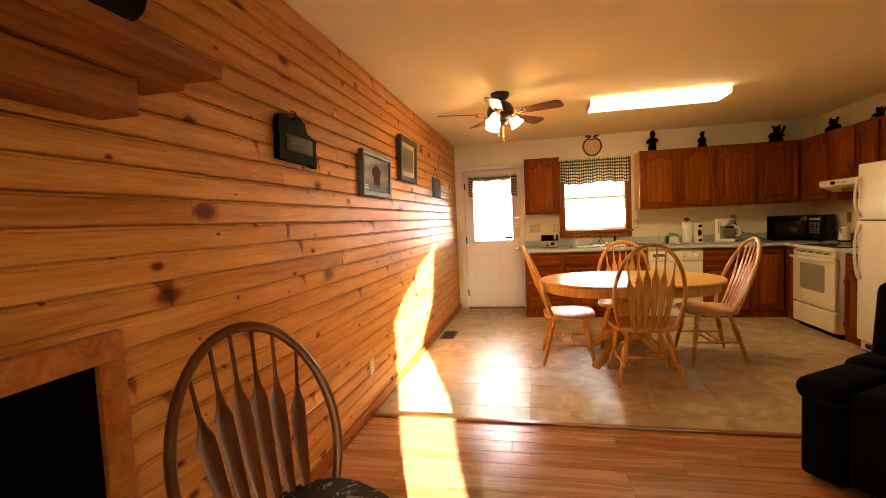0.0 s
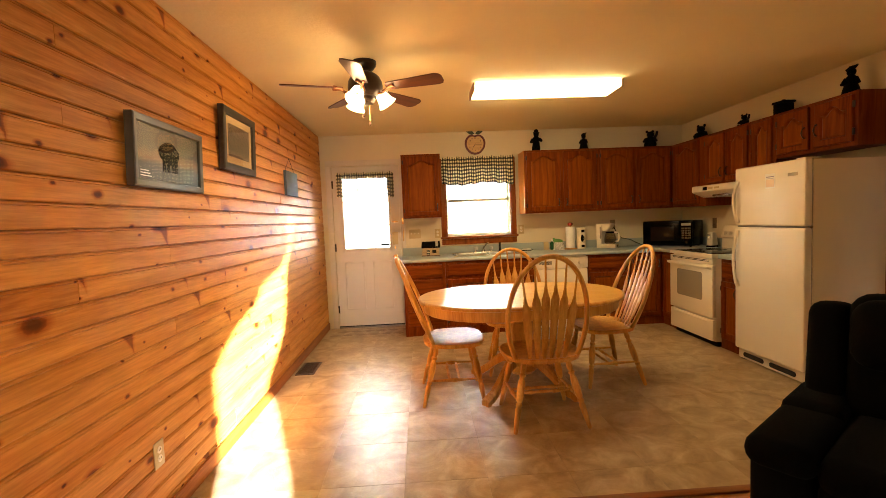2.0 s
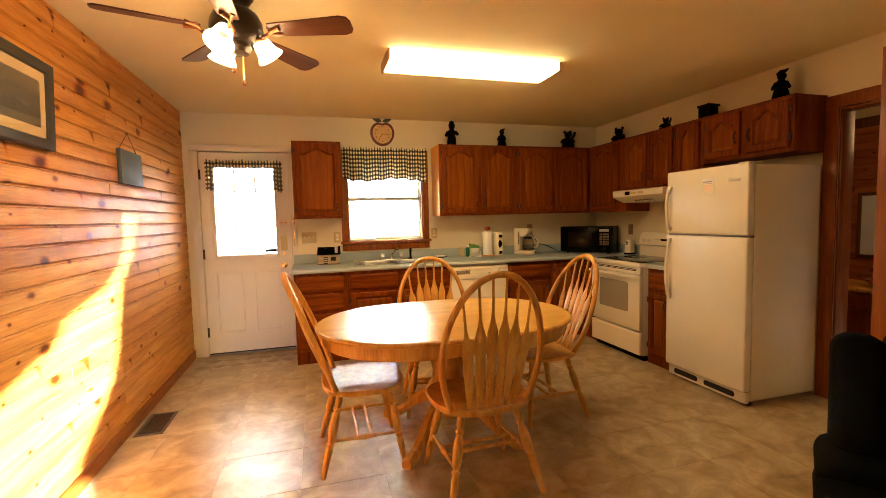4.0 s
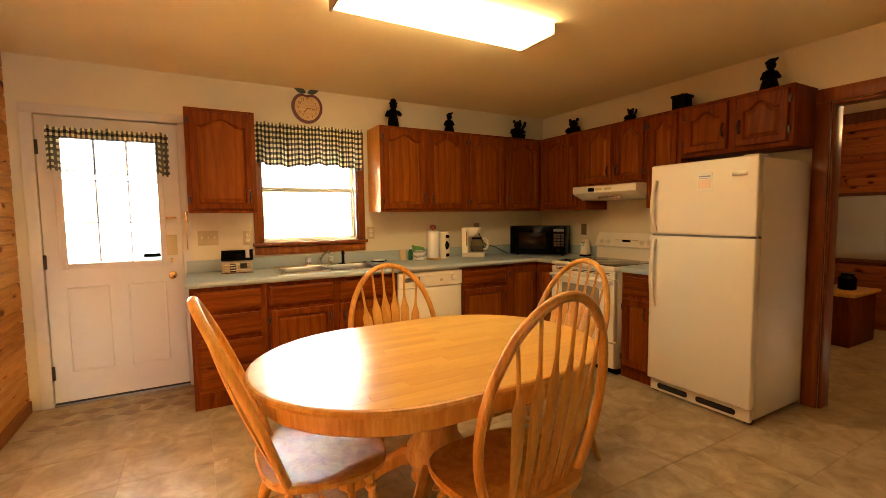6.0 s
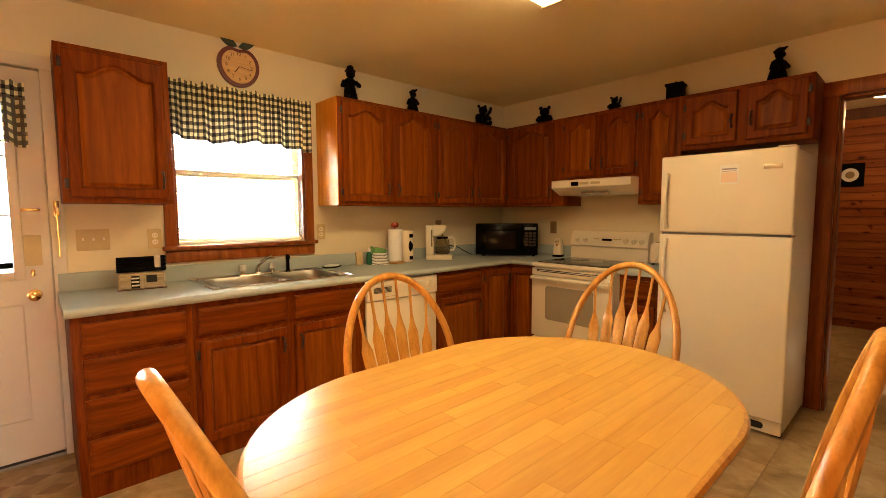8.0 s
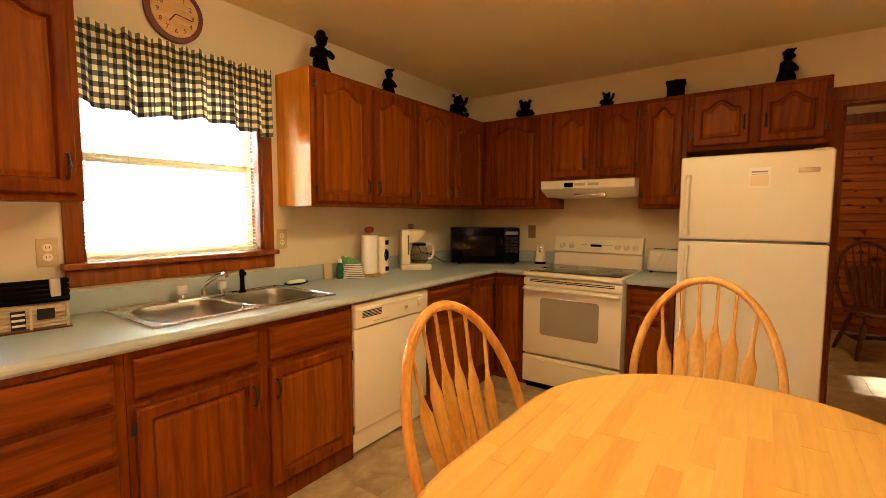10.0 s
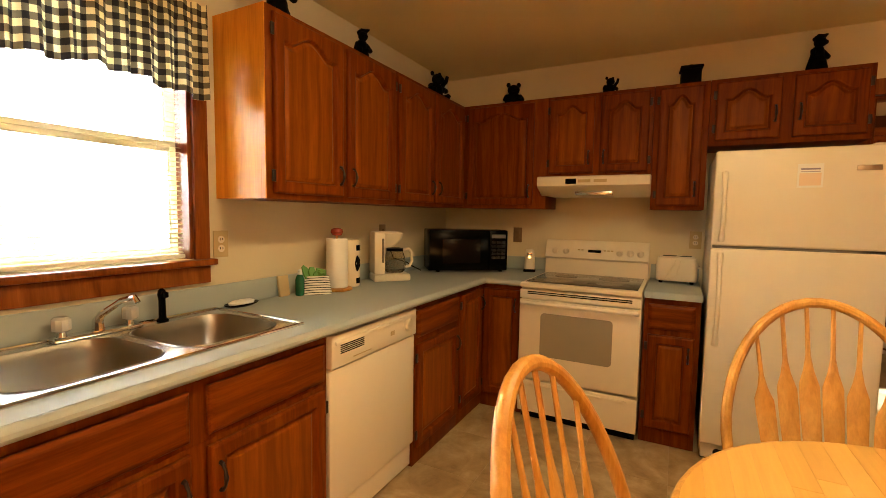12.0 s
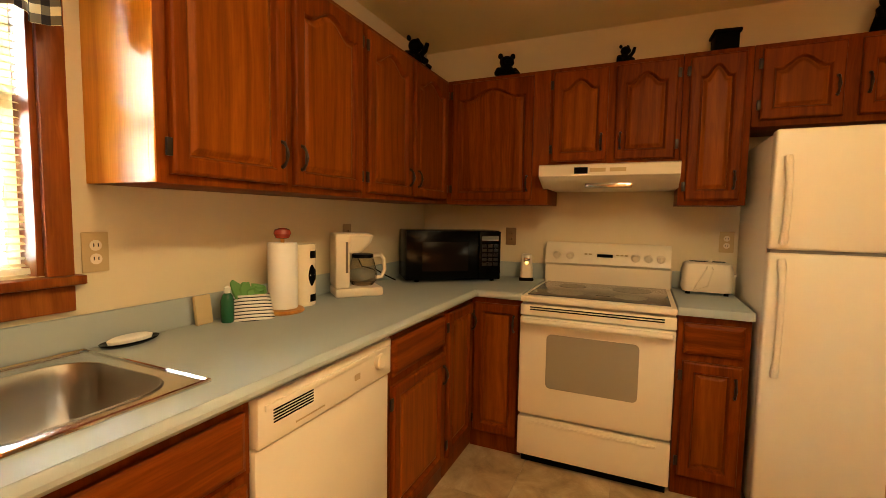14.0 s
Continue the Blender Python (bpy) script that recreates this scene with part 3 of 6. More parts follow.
cabinet("wall_cabinet", "short double-door oak wall cabinet above the fridge", right(4.570, FX, 1.765), 0.74, UZ1 - 1.765, UD - 0.001, [(0.03, 0.345, 0.03, UZ1 - 1.79, 0.05, 1, True), (0.40, 0.715, 0.03, UZ1 - 1.79, 0.05, -1, True)], group=G)

# base units
BH, BD = 0.868, 0.60
BY = YB - 0.61
BX = XR - 0.61
GB = "stained oak base units"
H = BH
cabinet("base_cabinet", "stained oak base cabinet with four drawers", pose(-0.135, BY, 0), 0.49, BH, BD, [], [(0.035, 0.455, 0.69, 0.835), (0.035, 0.455, 0.50, 0.665), (0.035, 0.455, 0.31, 0.475), (0.035, 0.455, 0.12, 0.285)], 0.0, GB)
cabinet("base_cabinet", "stained oak sink base cabinet with two doors", pose(0.357, BY, 0), 1.045, BH, BD, [(0.02, 0.49, 0.10, 0.655, 0, 1, False), (0.545, 1.02, 0.10, 0.655, 0, -1, False)], [(0.02, 0.49, 0.69, 0.835), (0.545, 1.02, 0.69, 0.835)], 0.0, GB, OAK, True)
cabinet("base_cabinet", "stained oak base cabinet with drawer and door", pose(2.045, BY, 0), 0.53, BH, BD, [(0.02, 0.50, 0.10, 0.655, 0, 1, False)], [(0.02, 0.50, 0.69, 0.835)], 0.0, GB)
cabinet("base_cabinet", "stained oak corner base cabinet with a narrow door", pose(2.577, BY, 0), XR - 2.58, BH, BD, [(0.02, 0.345, 0.10, 0.835, 0, 1, False)], [], 0.0, GB)
cabinet("base_cabinet", "narrow oak base cabinet beside the stove", right(BY - 0.004, BX, 0), BY - 0.004 - 5.592, BH, 0.60, [(0.02, 0.275, 0.10, 0.835, 0, 1, False)], [], 0.0, GB)
cabinet("base_cabinet", "narrow oak base cabinet with drawer beside the fridge", right(4.858, BX, 0), 0.29, BH, 0.60, [(0.025, 0.265, 0.10, 0.655, 0, 1, False)], [(0.025, 0.265, 0.69, 0.835)], 0.0, GB)

# worktop: L-shaped with a splashback, sink cut-out
SX0, SX1, SY0, SY1 = 0.472, 1.342, 5.95, 6.462
CZ0, CZ1 = 0.869, 0.908
top = thing("worktop", "blue-grey laminate worktop with a low splashback", "worktop", pose(0, 0, 0))
CYF, CXF = YB - 0.645, XR - 0.645
bm = bmesh.new()
for x0, x1, y0, y1 in ((-0.155, SX0 + 0.03, CYF, YB - 0.002), (SX0 + 0.03, SX1 - 0.03, CYF, SY0 + 0.03), (SX0 + 0.03, SX1 - 0.03, SY1 - 0.03, YB - 0.002), (SX1 - 0.03, XR - 0.002, CYF, YB - 0.002), (CXF, XR - 0.002, 5.592, CYF)):
    part("top", one_box(x0, x1, y0, y1, CZ0, CZ1), COUNTER, top)
bm = box(bmesh.new(), CXF, XR - 0.002, 4.562, 4.862, CZ0, CZ1, 0.004)
part("top", bm, COUNTER, top)
for a in ((-0.15, XR - 0.022, YB - 0.021, YB - 0.002), (XR - 0.021, XR - 0.002, 5.595, YB - 0.022), (XR - 0.021, XR - 0.002, 4.565, 4.86)):
    part("splashback", one_box(*a, CZ1, CZ1 + 0.10, bev=0.004), COUNTER, top)
NOSE = plain("laminate_edge", (0.39, 0.43, 0.42), 0.55, 0, 0, 0.2)
bm = bmesh.new()
tube(bm, [(-0.153, CYF + 0.002, 0.888), (CXF - 0.012, CYF + 0.002, 0.888), (CXF + 0.004, CYF - 0.014, 0.888), (CXF + 0.004, 5.592, 0.888)], 0.0198, 12)
part("edge", bm, NOSE, top)

# ---------- sink ----------
sink = thing("kitchen_sink", "double-bowl stainless steel drop-in sink", "sink", pose(0, 0, CZ1))


def rrect(x0, x1, y0, y1, r, z, n=6):
    pts = []
    for cx, cy, a0 in ((x1 - r, y1 - r, 0), (x0 + r, y1 - r, 90), (x0 + r, y0 + r, 180), (x1 - r, y0 + r, 270)):
        for i in range(n + 1):
            a = radians(a0 + 90 * i / n)
            pts.append((cx + r * math.cos(a), cy + r * math.sin(a), z))
    return pts


mid = (SX0 + SX1) / 2
bowls = ((SX0 + 0.045, mid - 0.02, SY0 + 0.04, SY1 - 0.085), (mid + 0.02, SX1 - 0.045, SY0 + 0.04, SY1 - 0.085))
bm = bmesh.new()                               # deck with rounded holes: two halves, ring by ring
for (bx0, bx1, by0, by1), (ox0, ox1) in zip(bowls, ((SX0, mid), (mid, SX1))):
    inner = rrect(bx0, bx1, by0, by1, 0.09, 0.004)
    cx, cy = (bx0 + bx1) / 2, (by0 + by1) / 2
    outer = []
    for x, y, z in inner:
        dx, dy = x - cx, y - cy
        k = min((ox1 - cx if dx > 0 else ox0 - cx) / dx if abs(dx) > 1e-6 else 9, (SY1 - cy if dy > 0 else SY0 - cy) / dy if abs(dy) > 1e-6 else 9)
        outer.append((cx + dx * k, cy + dy * k, 0.004))
    rings(bm, [outer, inner], False, False)
part("deck", bm, STEEL, sink)
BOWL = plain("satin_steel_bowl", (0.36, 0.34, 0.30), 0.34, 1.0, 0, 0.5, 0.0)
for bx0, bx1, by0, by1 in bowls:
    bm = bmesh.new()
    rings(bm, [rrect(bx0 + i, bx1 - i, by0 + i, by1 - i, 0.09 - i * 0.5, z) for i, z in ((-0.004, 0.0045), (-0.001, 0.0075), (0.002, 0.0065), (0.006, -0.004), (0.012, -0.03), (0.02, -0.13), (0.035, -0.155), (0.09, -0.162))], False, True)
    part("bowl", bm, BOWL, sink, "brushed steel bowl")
    bm = lathe(bmesh.new(), [(0.04, 0), (0.04, 0.003), (0.03, 0.002), (0.01, 0.001)], 20, ((bx0 + bx1) / 2, (by0 + by1) / 2, -0.161))
    part("drain", bm, CHROME, sink)
bm = bmesh.new()
tube(bm, [(SX0, SY0, 0.004), (SX1, SY0, 0.004), (SX1, SY1, 0.004), (SX0, SY1, 0.004), (SX0, SY0, 0.004)], 0.0065, 8)
part("rim", bm, CHROME, sink, "polished rolled rim")
faucet = thing("faucet", "chrome faucet with two clear acrylic knobs", "faucet", pose(0.885, SY1 - 0.04, CZ1 + 0.004))
part("base_plate", one_box(-0.13, 0.13, -0.028, 0.028, 0.0, 0.014, 0.006), CHROME, faucet)
bm = bmesh.new()
tube(bm, [(0, 0, 0.01), (0, 0, 0.045), (0.005, -0.02, 0.07), (0.03, -0.09, 0.118), (0.045, -0.14, 0.132), (0.048, -0.15, 0.115)], [0.019, 0.016, 0.012, 0.010, 0.010, 0.010], 10)
part("spout", bm, CHROME, faucet)
ACRYL = plain("clear_acrylic", (0.72, 0.74, 0.74), 0.08, 0.35)
for x in (-0.1, 0.1):
    part("stem", lathe(bmesh.new(), [(0.014, 0), (0.011, 0.02)], 12, (x, 0, 0.012)), CHROME, faucet)
    bm = lathe(bmesh.new(), [(0.018, 0), (0.026, 0.006), (0.026, 0.04), (0.018, 0.048)], 10, (x, 0, 0.03))
    part("knob", bm, ACRYL, faucet, "clear acrylic knob")
sprayer = thing("sink_sprayer", "black sink sprayer standing in the sink deck", "sprayer", pose(1.10, SY1 - 0.035, CZ1 + 0.004))
bm = lathe(bmesh.new(), [(0.02, 0), (0.02, 0.006), (0.013, 0.012), (0.012, 0.08), (0.015, 0.1), (0.013, 0.118), (0.004, 0.124)], 14)
part("body", bm, BLACK, sprayer)
part("lever", one_box(-0.006, 0.006, -0.035, -0.008, 0.092, 0.114, 0.003), BLACK, sprayer)

# ---------- dishwasher ----------
dw = thing("dishwasher", "almond dishwasher with a control dial under the worktop", "dishwasher", pose(1.408, BY - 0.012, 0))
DWW = 0.63
part("body", one_box(0.004, DWW - 0.004, 0.03, 0.60, 0.10, 0.862), ALMOND, dw)
part("door", one_box(0.0, DWW, 0.0, 0.03, 0.145, 0.715, 0.006), ALMOND, dw)
part("control_panel", one_box(0.0, DWW, -0.012, 0.03, 0.722, 0.855, 0.006), ALMOND, dw)
part("kick_plate", one_box(0.0, DWW, 0.02, 0.05, 0.02, 0.138, 0.003), ALMOND, dw)
part("lip", one_box(0.02, DWW - 0.02, -0.018, -0.011, 0.815, 0.832, 0.003), ALMOND, dw)
for i in range(5):
    part("vent_slot", one_box(0.05, 0.20, -0.0135, -0.0115, 0.775 + i * 0.008, 0.779 + i * 0.008), BLACK, dw)
bm = lathe(bmesh.new(), [(0.030, 0), (0.028, 0.014), (0.022, 0.018), (0.006, 0.018)], 20)
part("dial", bm, ALMOND, dw, "round almond dial", pose(0.545, -0.012, 0.79, 90))
part("print", one_box(0.40, 0.43, -0.0135, -0.0115, 0.765, 0.785), IVORY, dw)
part("print", one_box(0.13, 0.25, -0.0135, -0.0115, 0.742, 0.746), IVORY, dw)

# ---------- stove ----------
SW, SFX = 0.722, 2.885
stove = thing("stove", "almond electric range with a glass cooktop", "stove", right(5.590, SFX, 0))
SD = XR - SFX - 0.005
part("body", one_box(0.002, SW - 0.002, 0.03, SD, 0.05, 0.875, 0.003), ALMOND, stove)
part("oven_door", one_box(0.0, SW, -0.012, 0.028, 0.285, 0.80, 0.008), ALMOND, stove)
bm = rings(bmesh.new(), [[(x, y, z) for x, z, _ in [(p[0], p[1], 0) for p in rrect(0.14, SW - 0.15, 0.44, 0.72, 0.025, 0)]] for y in (-0.0145, -0.011)])
part("oven_window", bm, ALMOND_DARK, stove, "tinted oven window")
part("trim_band", one_box(0.0, SW, -0.006, 0.028, 0.806, 0.862, 0.004), ALMOND, stove)
for i in range(2):
    part("vent_slot", one_box(0.05, SW - 0.05, -0.008, -0.004, 0.835 + i * 0.012, 0.841 + i * 0.012), BLACK, stove)
bm = bmesh.new()
tube(bm, [(0.02, -0.012, 0.775), (0.025, -0.045, 0.785), (0.06, -0.055, 0.787), (SW - 0.06, -0.055, 0.787), (SW - 0.025, -0.045, 0.785), (SW - 0.02, -0.012, 0.775)], 0.014, 10)
part("handle", bm, ALMOND, stove)
part("drawer", one_box(0.0, SW, -0.008, 0.028, 0.06, 0.268, 0.006), ALMOND, stove)
part("drawer_grip", one_box(0.06, SW - 0.06, -0.016, -0.006, 0.235, 0.25, 0.004), ALMOND, stove)
part("plinth", one_box(0.01, SW - 0.01, 0.05, SD, 0.0, 0.055), BLACK, stove)
part("cooktop_frame", one_box(0.0, SW, -0.012, SD - 0.06, 0.876, 0.906, 0.006), ALMOND, stove)
part("cooktop", one_box(0.025, SW - 0.025, 0.035, SD - 0.1, 0.906, 0.911, 0.002), GLASSTOP, stove, "dark glass cooktop")
for x, y, r in ((0.2, 0.17, 0.1), (0.52, 0.17, 0.08), (0.2, 0.42, 0.075), (0.52, 0.42, 0.1)):
    bm = lathe(bmesh.new(), [(r, 0), (r, 0.0006), (r - 0.004, 0.0006)], 28, (x, y, 0.911))
    part("burner_ring", bm, plain("burner_print", (0.12, 0.12, 0.11), 0.2), stove)
bm = rings(bmesh.new(), [[(x, SD - 0.09, 0.906), (x, SD - 0.005, 0.906), (x, SD - 0.005, 1.155), (x, SD - 0.05, 1.155), (x, SD - 0.075, 1.13), (x, SD - 0.105, 1.03), (x, SD - 0.085, 1.015)] for x in (0.004, SW - 0.004)])
back = part("backguard", bm, ALMOND, stove)
tilt = pose(0, SD - 0.0905, 1.08, 16.7)
for x in (0.075, 0.155, 0.53, 0.60, 0.665):
    bm = lathe(bmesh.new(), [(0.024, 0), (0.022, 0.012), (0.018, 0.016), (0.003, 0.016)], 16)
    k = part("knob", bm, CREAMPLASTIC, back, "", tilt @ pose(x, 0, 0, 90))
    part("pointer", one_box(-0.004, 0.004, -0.02, 0.02, 0.016, 0.026, 0.002), CREAMPLASTIC, back, "", tilt @ pose(x, 0, 0, 90))
part("display", one_box(0.315, 0.405, -0.003, 0.002, -0.014, 0.014), BLACK, back, "dark clock display", tilt)
for x in (0.25, 0.275, 0.43, 0.455, 0.48):
    part("button", one_box(x - 0.008, x + 0.008, -0.003, 0.001, -0.02, -0.012), IVORY, back, "", tilt)
    part("button", one_box(x - 0.008, x + 0.008, -0.003, 0.001, 0.008, 0.016), IVORY, back, "", tilt)

# ---------- range hood ----------
hood = thing("range_hood", "almond range hood under the wall cabinet", "range hood", right(5.57, XR, 1.475))
HB = 0.45
bm = rings(bmesh.new(), [[(x, -0.005, 0.0), (x, -0.005, 0.125), (x, -HB + 0.015, 0.125), (x, -HB, 0.118), (x, -HB, 0.062), (x, -HB + 0.008, 0.055), (x, -HB + 0.13, 0.0)] for x in (0.0, 0.70)])
part("shell", bm, ALMOND, hood)
part("control_panel", one_box(0.19, 0.26, -HB - 0.002, -HB + 0.01, 0.072, 0.106), BLACK, hood, "dark switch panel")
for x in (0.27, 0.37):
    part("print", one_box(x, x + 0.08, -HB - 0.0015, -HB + 0.01, 0.08, 0.1), IVORY, hood)
part("lamp_cover", one_box(0.24, 0.48, -HB + 0.07, -HB + 0.15, 0.002, 0.03, 0.006), STEEL, hood)

# ---------- fridge ----------
FRX = 2.868
fridge = thing("refrigerator", "almond enamel top-freezer refrigerator beside the stove", "refrigerator", right(4.548, FRX, 0))
FWD = 0.715
FDP = XR - FRX - 0.03
part("body", one_box(0.004, FWD - 0.004, 0.068, FDP, 0.03, 1.675, 0.006), ALMOND, fridge)
part("freezer_door", one_box(0.0, FWD, 0.0, 0.062, 1.192, 1.685, 0.012, 3), ALMOND, fridge)
part("fridge_door", one_box(0.0, FWD, 0.0, 0.062, 0.105, 1.178, 0.012, 3), ALMOND, fridge)
part("gasket", one_box(0.01, FWD - 0.01, 0.02, 0.07, 0.1, 1.68), plain("gasket_grey", (0.2, 0.19, 0.17), 0.6), fridge)
part("kick_grille", one_box(0.01, FWD - 0.01, 0.03, 0.07, 0.015, 0.098, 0.006), ALMOND, fridge)
for x0, x1 in ((0.07, 0.30), (0.36, 0.62)):
    bm = rings(bmesh.new(), [[(p[0], y, p[1]) for p in rrect(x0, x1, 0.035, 0.075, 0.018, 0)] for y in (0.0275, 0.034)])
    part("vent", bm, DARKGAP, fridge, "dark grille slot")
for z0, z1 in ((1.22, 1.57), (0.66, 1.15)):
    bm = bmesh.new()
    n = 14
    pts = [(0.045, -0.006 - 0.042 * math.sin(math.pi * i / n) ** 0.6, z0 + (z1 - z0) * i / n) for i in range(n + 1)]
    tube(bm, pts, [0.016] * 2 + [0.012] * (n - 3) + [0.016] * 2, 10)
    part("handle", bm, ALMOND, fridge)
part("hinge_cap", one_box(FWD - 0.09, FWD - 0.01, 0.01, 0.13, 1.685, 1.693, 0.003), ALMOND, fridge)
part("hinge", one_box(FWD - 0.10, FWD + 0.002, 0.02, 0.064, 1.180, 1.190, 0.001), STEEL, fridge)
part("foot", one_box(FWD - 0.06, FWD - 0.01, 0.05, 0.09, 0.0, 0.03, 0.004), DARKGAP, fridge)
part("foot", one_box(0.01, 0.06, 0.05, 0.09, 0.0, 0.03, 0.004), DARKGAP, fridge)
part("emblem", one_box(0.565, 0.655, -0.004, 0.001, 1.567, 1.592, 0.003), plain("emblem_metal", (0.5, 0.42, 0.3), 0.3, 0.8), fridge, "small metal emblem plate")
note = thing("paper_note", "small printed notice taped to the freezer door", "note", right(4.548 - 0.345, FRX - 0.002, 1.49))
part("sheet", one_box(0.0, 0.10, -0.0012, 0.0, 0.0, 0.115), PAPER, note)
part("colour_block", one_box(0.008, 0.092, -0.0018, -0.0011, 0.01, 0.07), plain("peach_print", (0.78, 0.60, 0.43), 0.7), note)
part("text_bar", one_box(0.012, 0.088, -0.0018, -0.0011, 0.086, 0.094), plain("grey_print", (0.25, 0.22, 0.3), 0.7), note)
part("text_bar", one_box(0.012, 0.088, -0.0018, -0.0011, 0.075, 0.079), plain("grey_print_light", (0.4, 0.36, 0.4), 0.7), note)

# ---------- table ----------
TX, TY, TZ = 0.838, 4.158, 0.752


def oval(rx, ry, z, flat=0.22, n=56):
    """A round top pulled apart by a leaf: half circles and straight sides."""
    pts = []
    for i in range(n):
        a = 2 * math.pi * (i + 0.5) / n
        x, y = (rx - flat) * math.cos(a), ry * math.sin(a)
        pts.append((x + (flat if math.cos(a) > 0 else -flat), y, z))
    return pts


table = thing("dining_table", "honey oak oval pedestal dining table with a leaf", "table", pose(TX, TY, 0))
RX, RY = 0.792, 0.548
bm = rings(bmesh.new(), [oval(RX - i, RY - i, z) for i, z in ((0.02, TZ - 0.030), (0.004, TZ - 0.024), (0.0, TZ - 0.012), (0.005, TZ - 0.003), (0.012, TZ))])
part("tabletop", bm, HONEY, table)
# glued strips of the top, with staggered butt joints
rt = random.Random(11)
ix, iy, fl0 = RX - 0.016, RY - 0.016, 0.22
ns = 19
for j in range(ns):
    ya, yb = -iy + 2 * iy * j / ns, -iy + 2 * iy * (j + 1) / ns
    yy = [ya + (yb - ya) * q / 5 for q in range(6)]
    ends = [fl0 + (ix - fl0) * math.sqrt(max(0.0, 1 - (q / iy) ** 2)) for q in yy]
    lim = min(ends) - 0.05
    cuts, c = [], -RX + rt.uniform(0.12, 0.55)
    while c < lim:
        if c > -lim:
            cuts.append(c)
        c += rt.uniform(0.22, 0.62)
    bounds = [None] + cuts + [None]
    for c0, c1 in zip(bounds, bounds[1:]):
        g = 0.0004
        rightside = [(e, q) for e, q in zip(ends, yy)] if c1 is None else [(c1 - g, ya), (c1 - g, yb)]
        leftside = [(-e, q) for e, q in zip(ends, yy)] if c0 is None else [(c0 + g, ya), (c0 + g, yb)]
        pts = [(x, max(min(q, yb - g), ya + g)) for x, q in rightside + leftside[::-1]]
        part("plank", rings(bmesh.new(), [[(x, q, z) for x, q in pts] for z in (TZ - 0.004, TZ + 0.0008)], cap0=False), HONEY_TOP, table)
bm = rings(bmesh.new(), [oval(RX - i, RY - i, z) for i, z in ((0.05, TZ - 0.105), (0.045, TZ - 0.10), (0.04, TZ - 0.031))])
part("apron", bm, HONEY, table)
bm = lathe(bmesh.new(), [(0.10, 0.64), (0.12, 0.62), (0.085, 0.585), (0.075, 0.56), (0.105, 0.53), (0.11, 0.48), (0.095, 0.42), (0.10, 0.36), (0.135, 0.30), (0.14, 0.25), (0.11, 0.2), (0.12, 0.16), (0.09, 0.13)][::-1], 24)
part("pedestal", bm, HONEY, table)
for k in range(4):
    a = 45 + 90 * k
    bm = bmesh.new()
    prof = [(0.08, 0.26, 0.05), (0.16, 0.25, 0.055), (0.25, 0.19, 0.05), (0.33, 0.12, 0.045), (0.40, 0.075, 0.045), (0.46, 0.06, 0.04), (0.49, 0.05, 0.03)]
    loops = []
    for r, z, h in prof:
        w = 0.028
        loops.append([(r, -w, z - h), (r, w, z - h), (r, w * 1.1, z), (r, w * 0.6, z + h * 0.5), (r, -w * 0.6, z + h * 0.5), (r, -w * 1.1, z)])
    rings(bm, loops)
    bmesh.ops.translate(bm, verts=bm.verts, vec=(0, 0, -0.005))
    leg = part("leg", bm, HONEY, table, "", pose(0, 0, 0, 0, 0, a))
    part("foot", lathe(bmesh.new(), [(0.02, 0), (0.028, 0.012), (0.022, 0.03)], 12, (0.45, 0, 0)), HONEY, table, "", pose(0, 0, 0, 0, 0, a))
bm = bmesh.new()
rings(bm, [oval(0.55, 0.3, z) for z in (TZ - 0.12, TZ - 0.106)])
part("slide_frame", bm, HONEY, table)


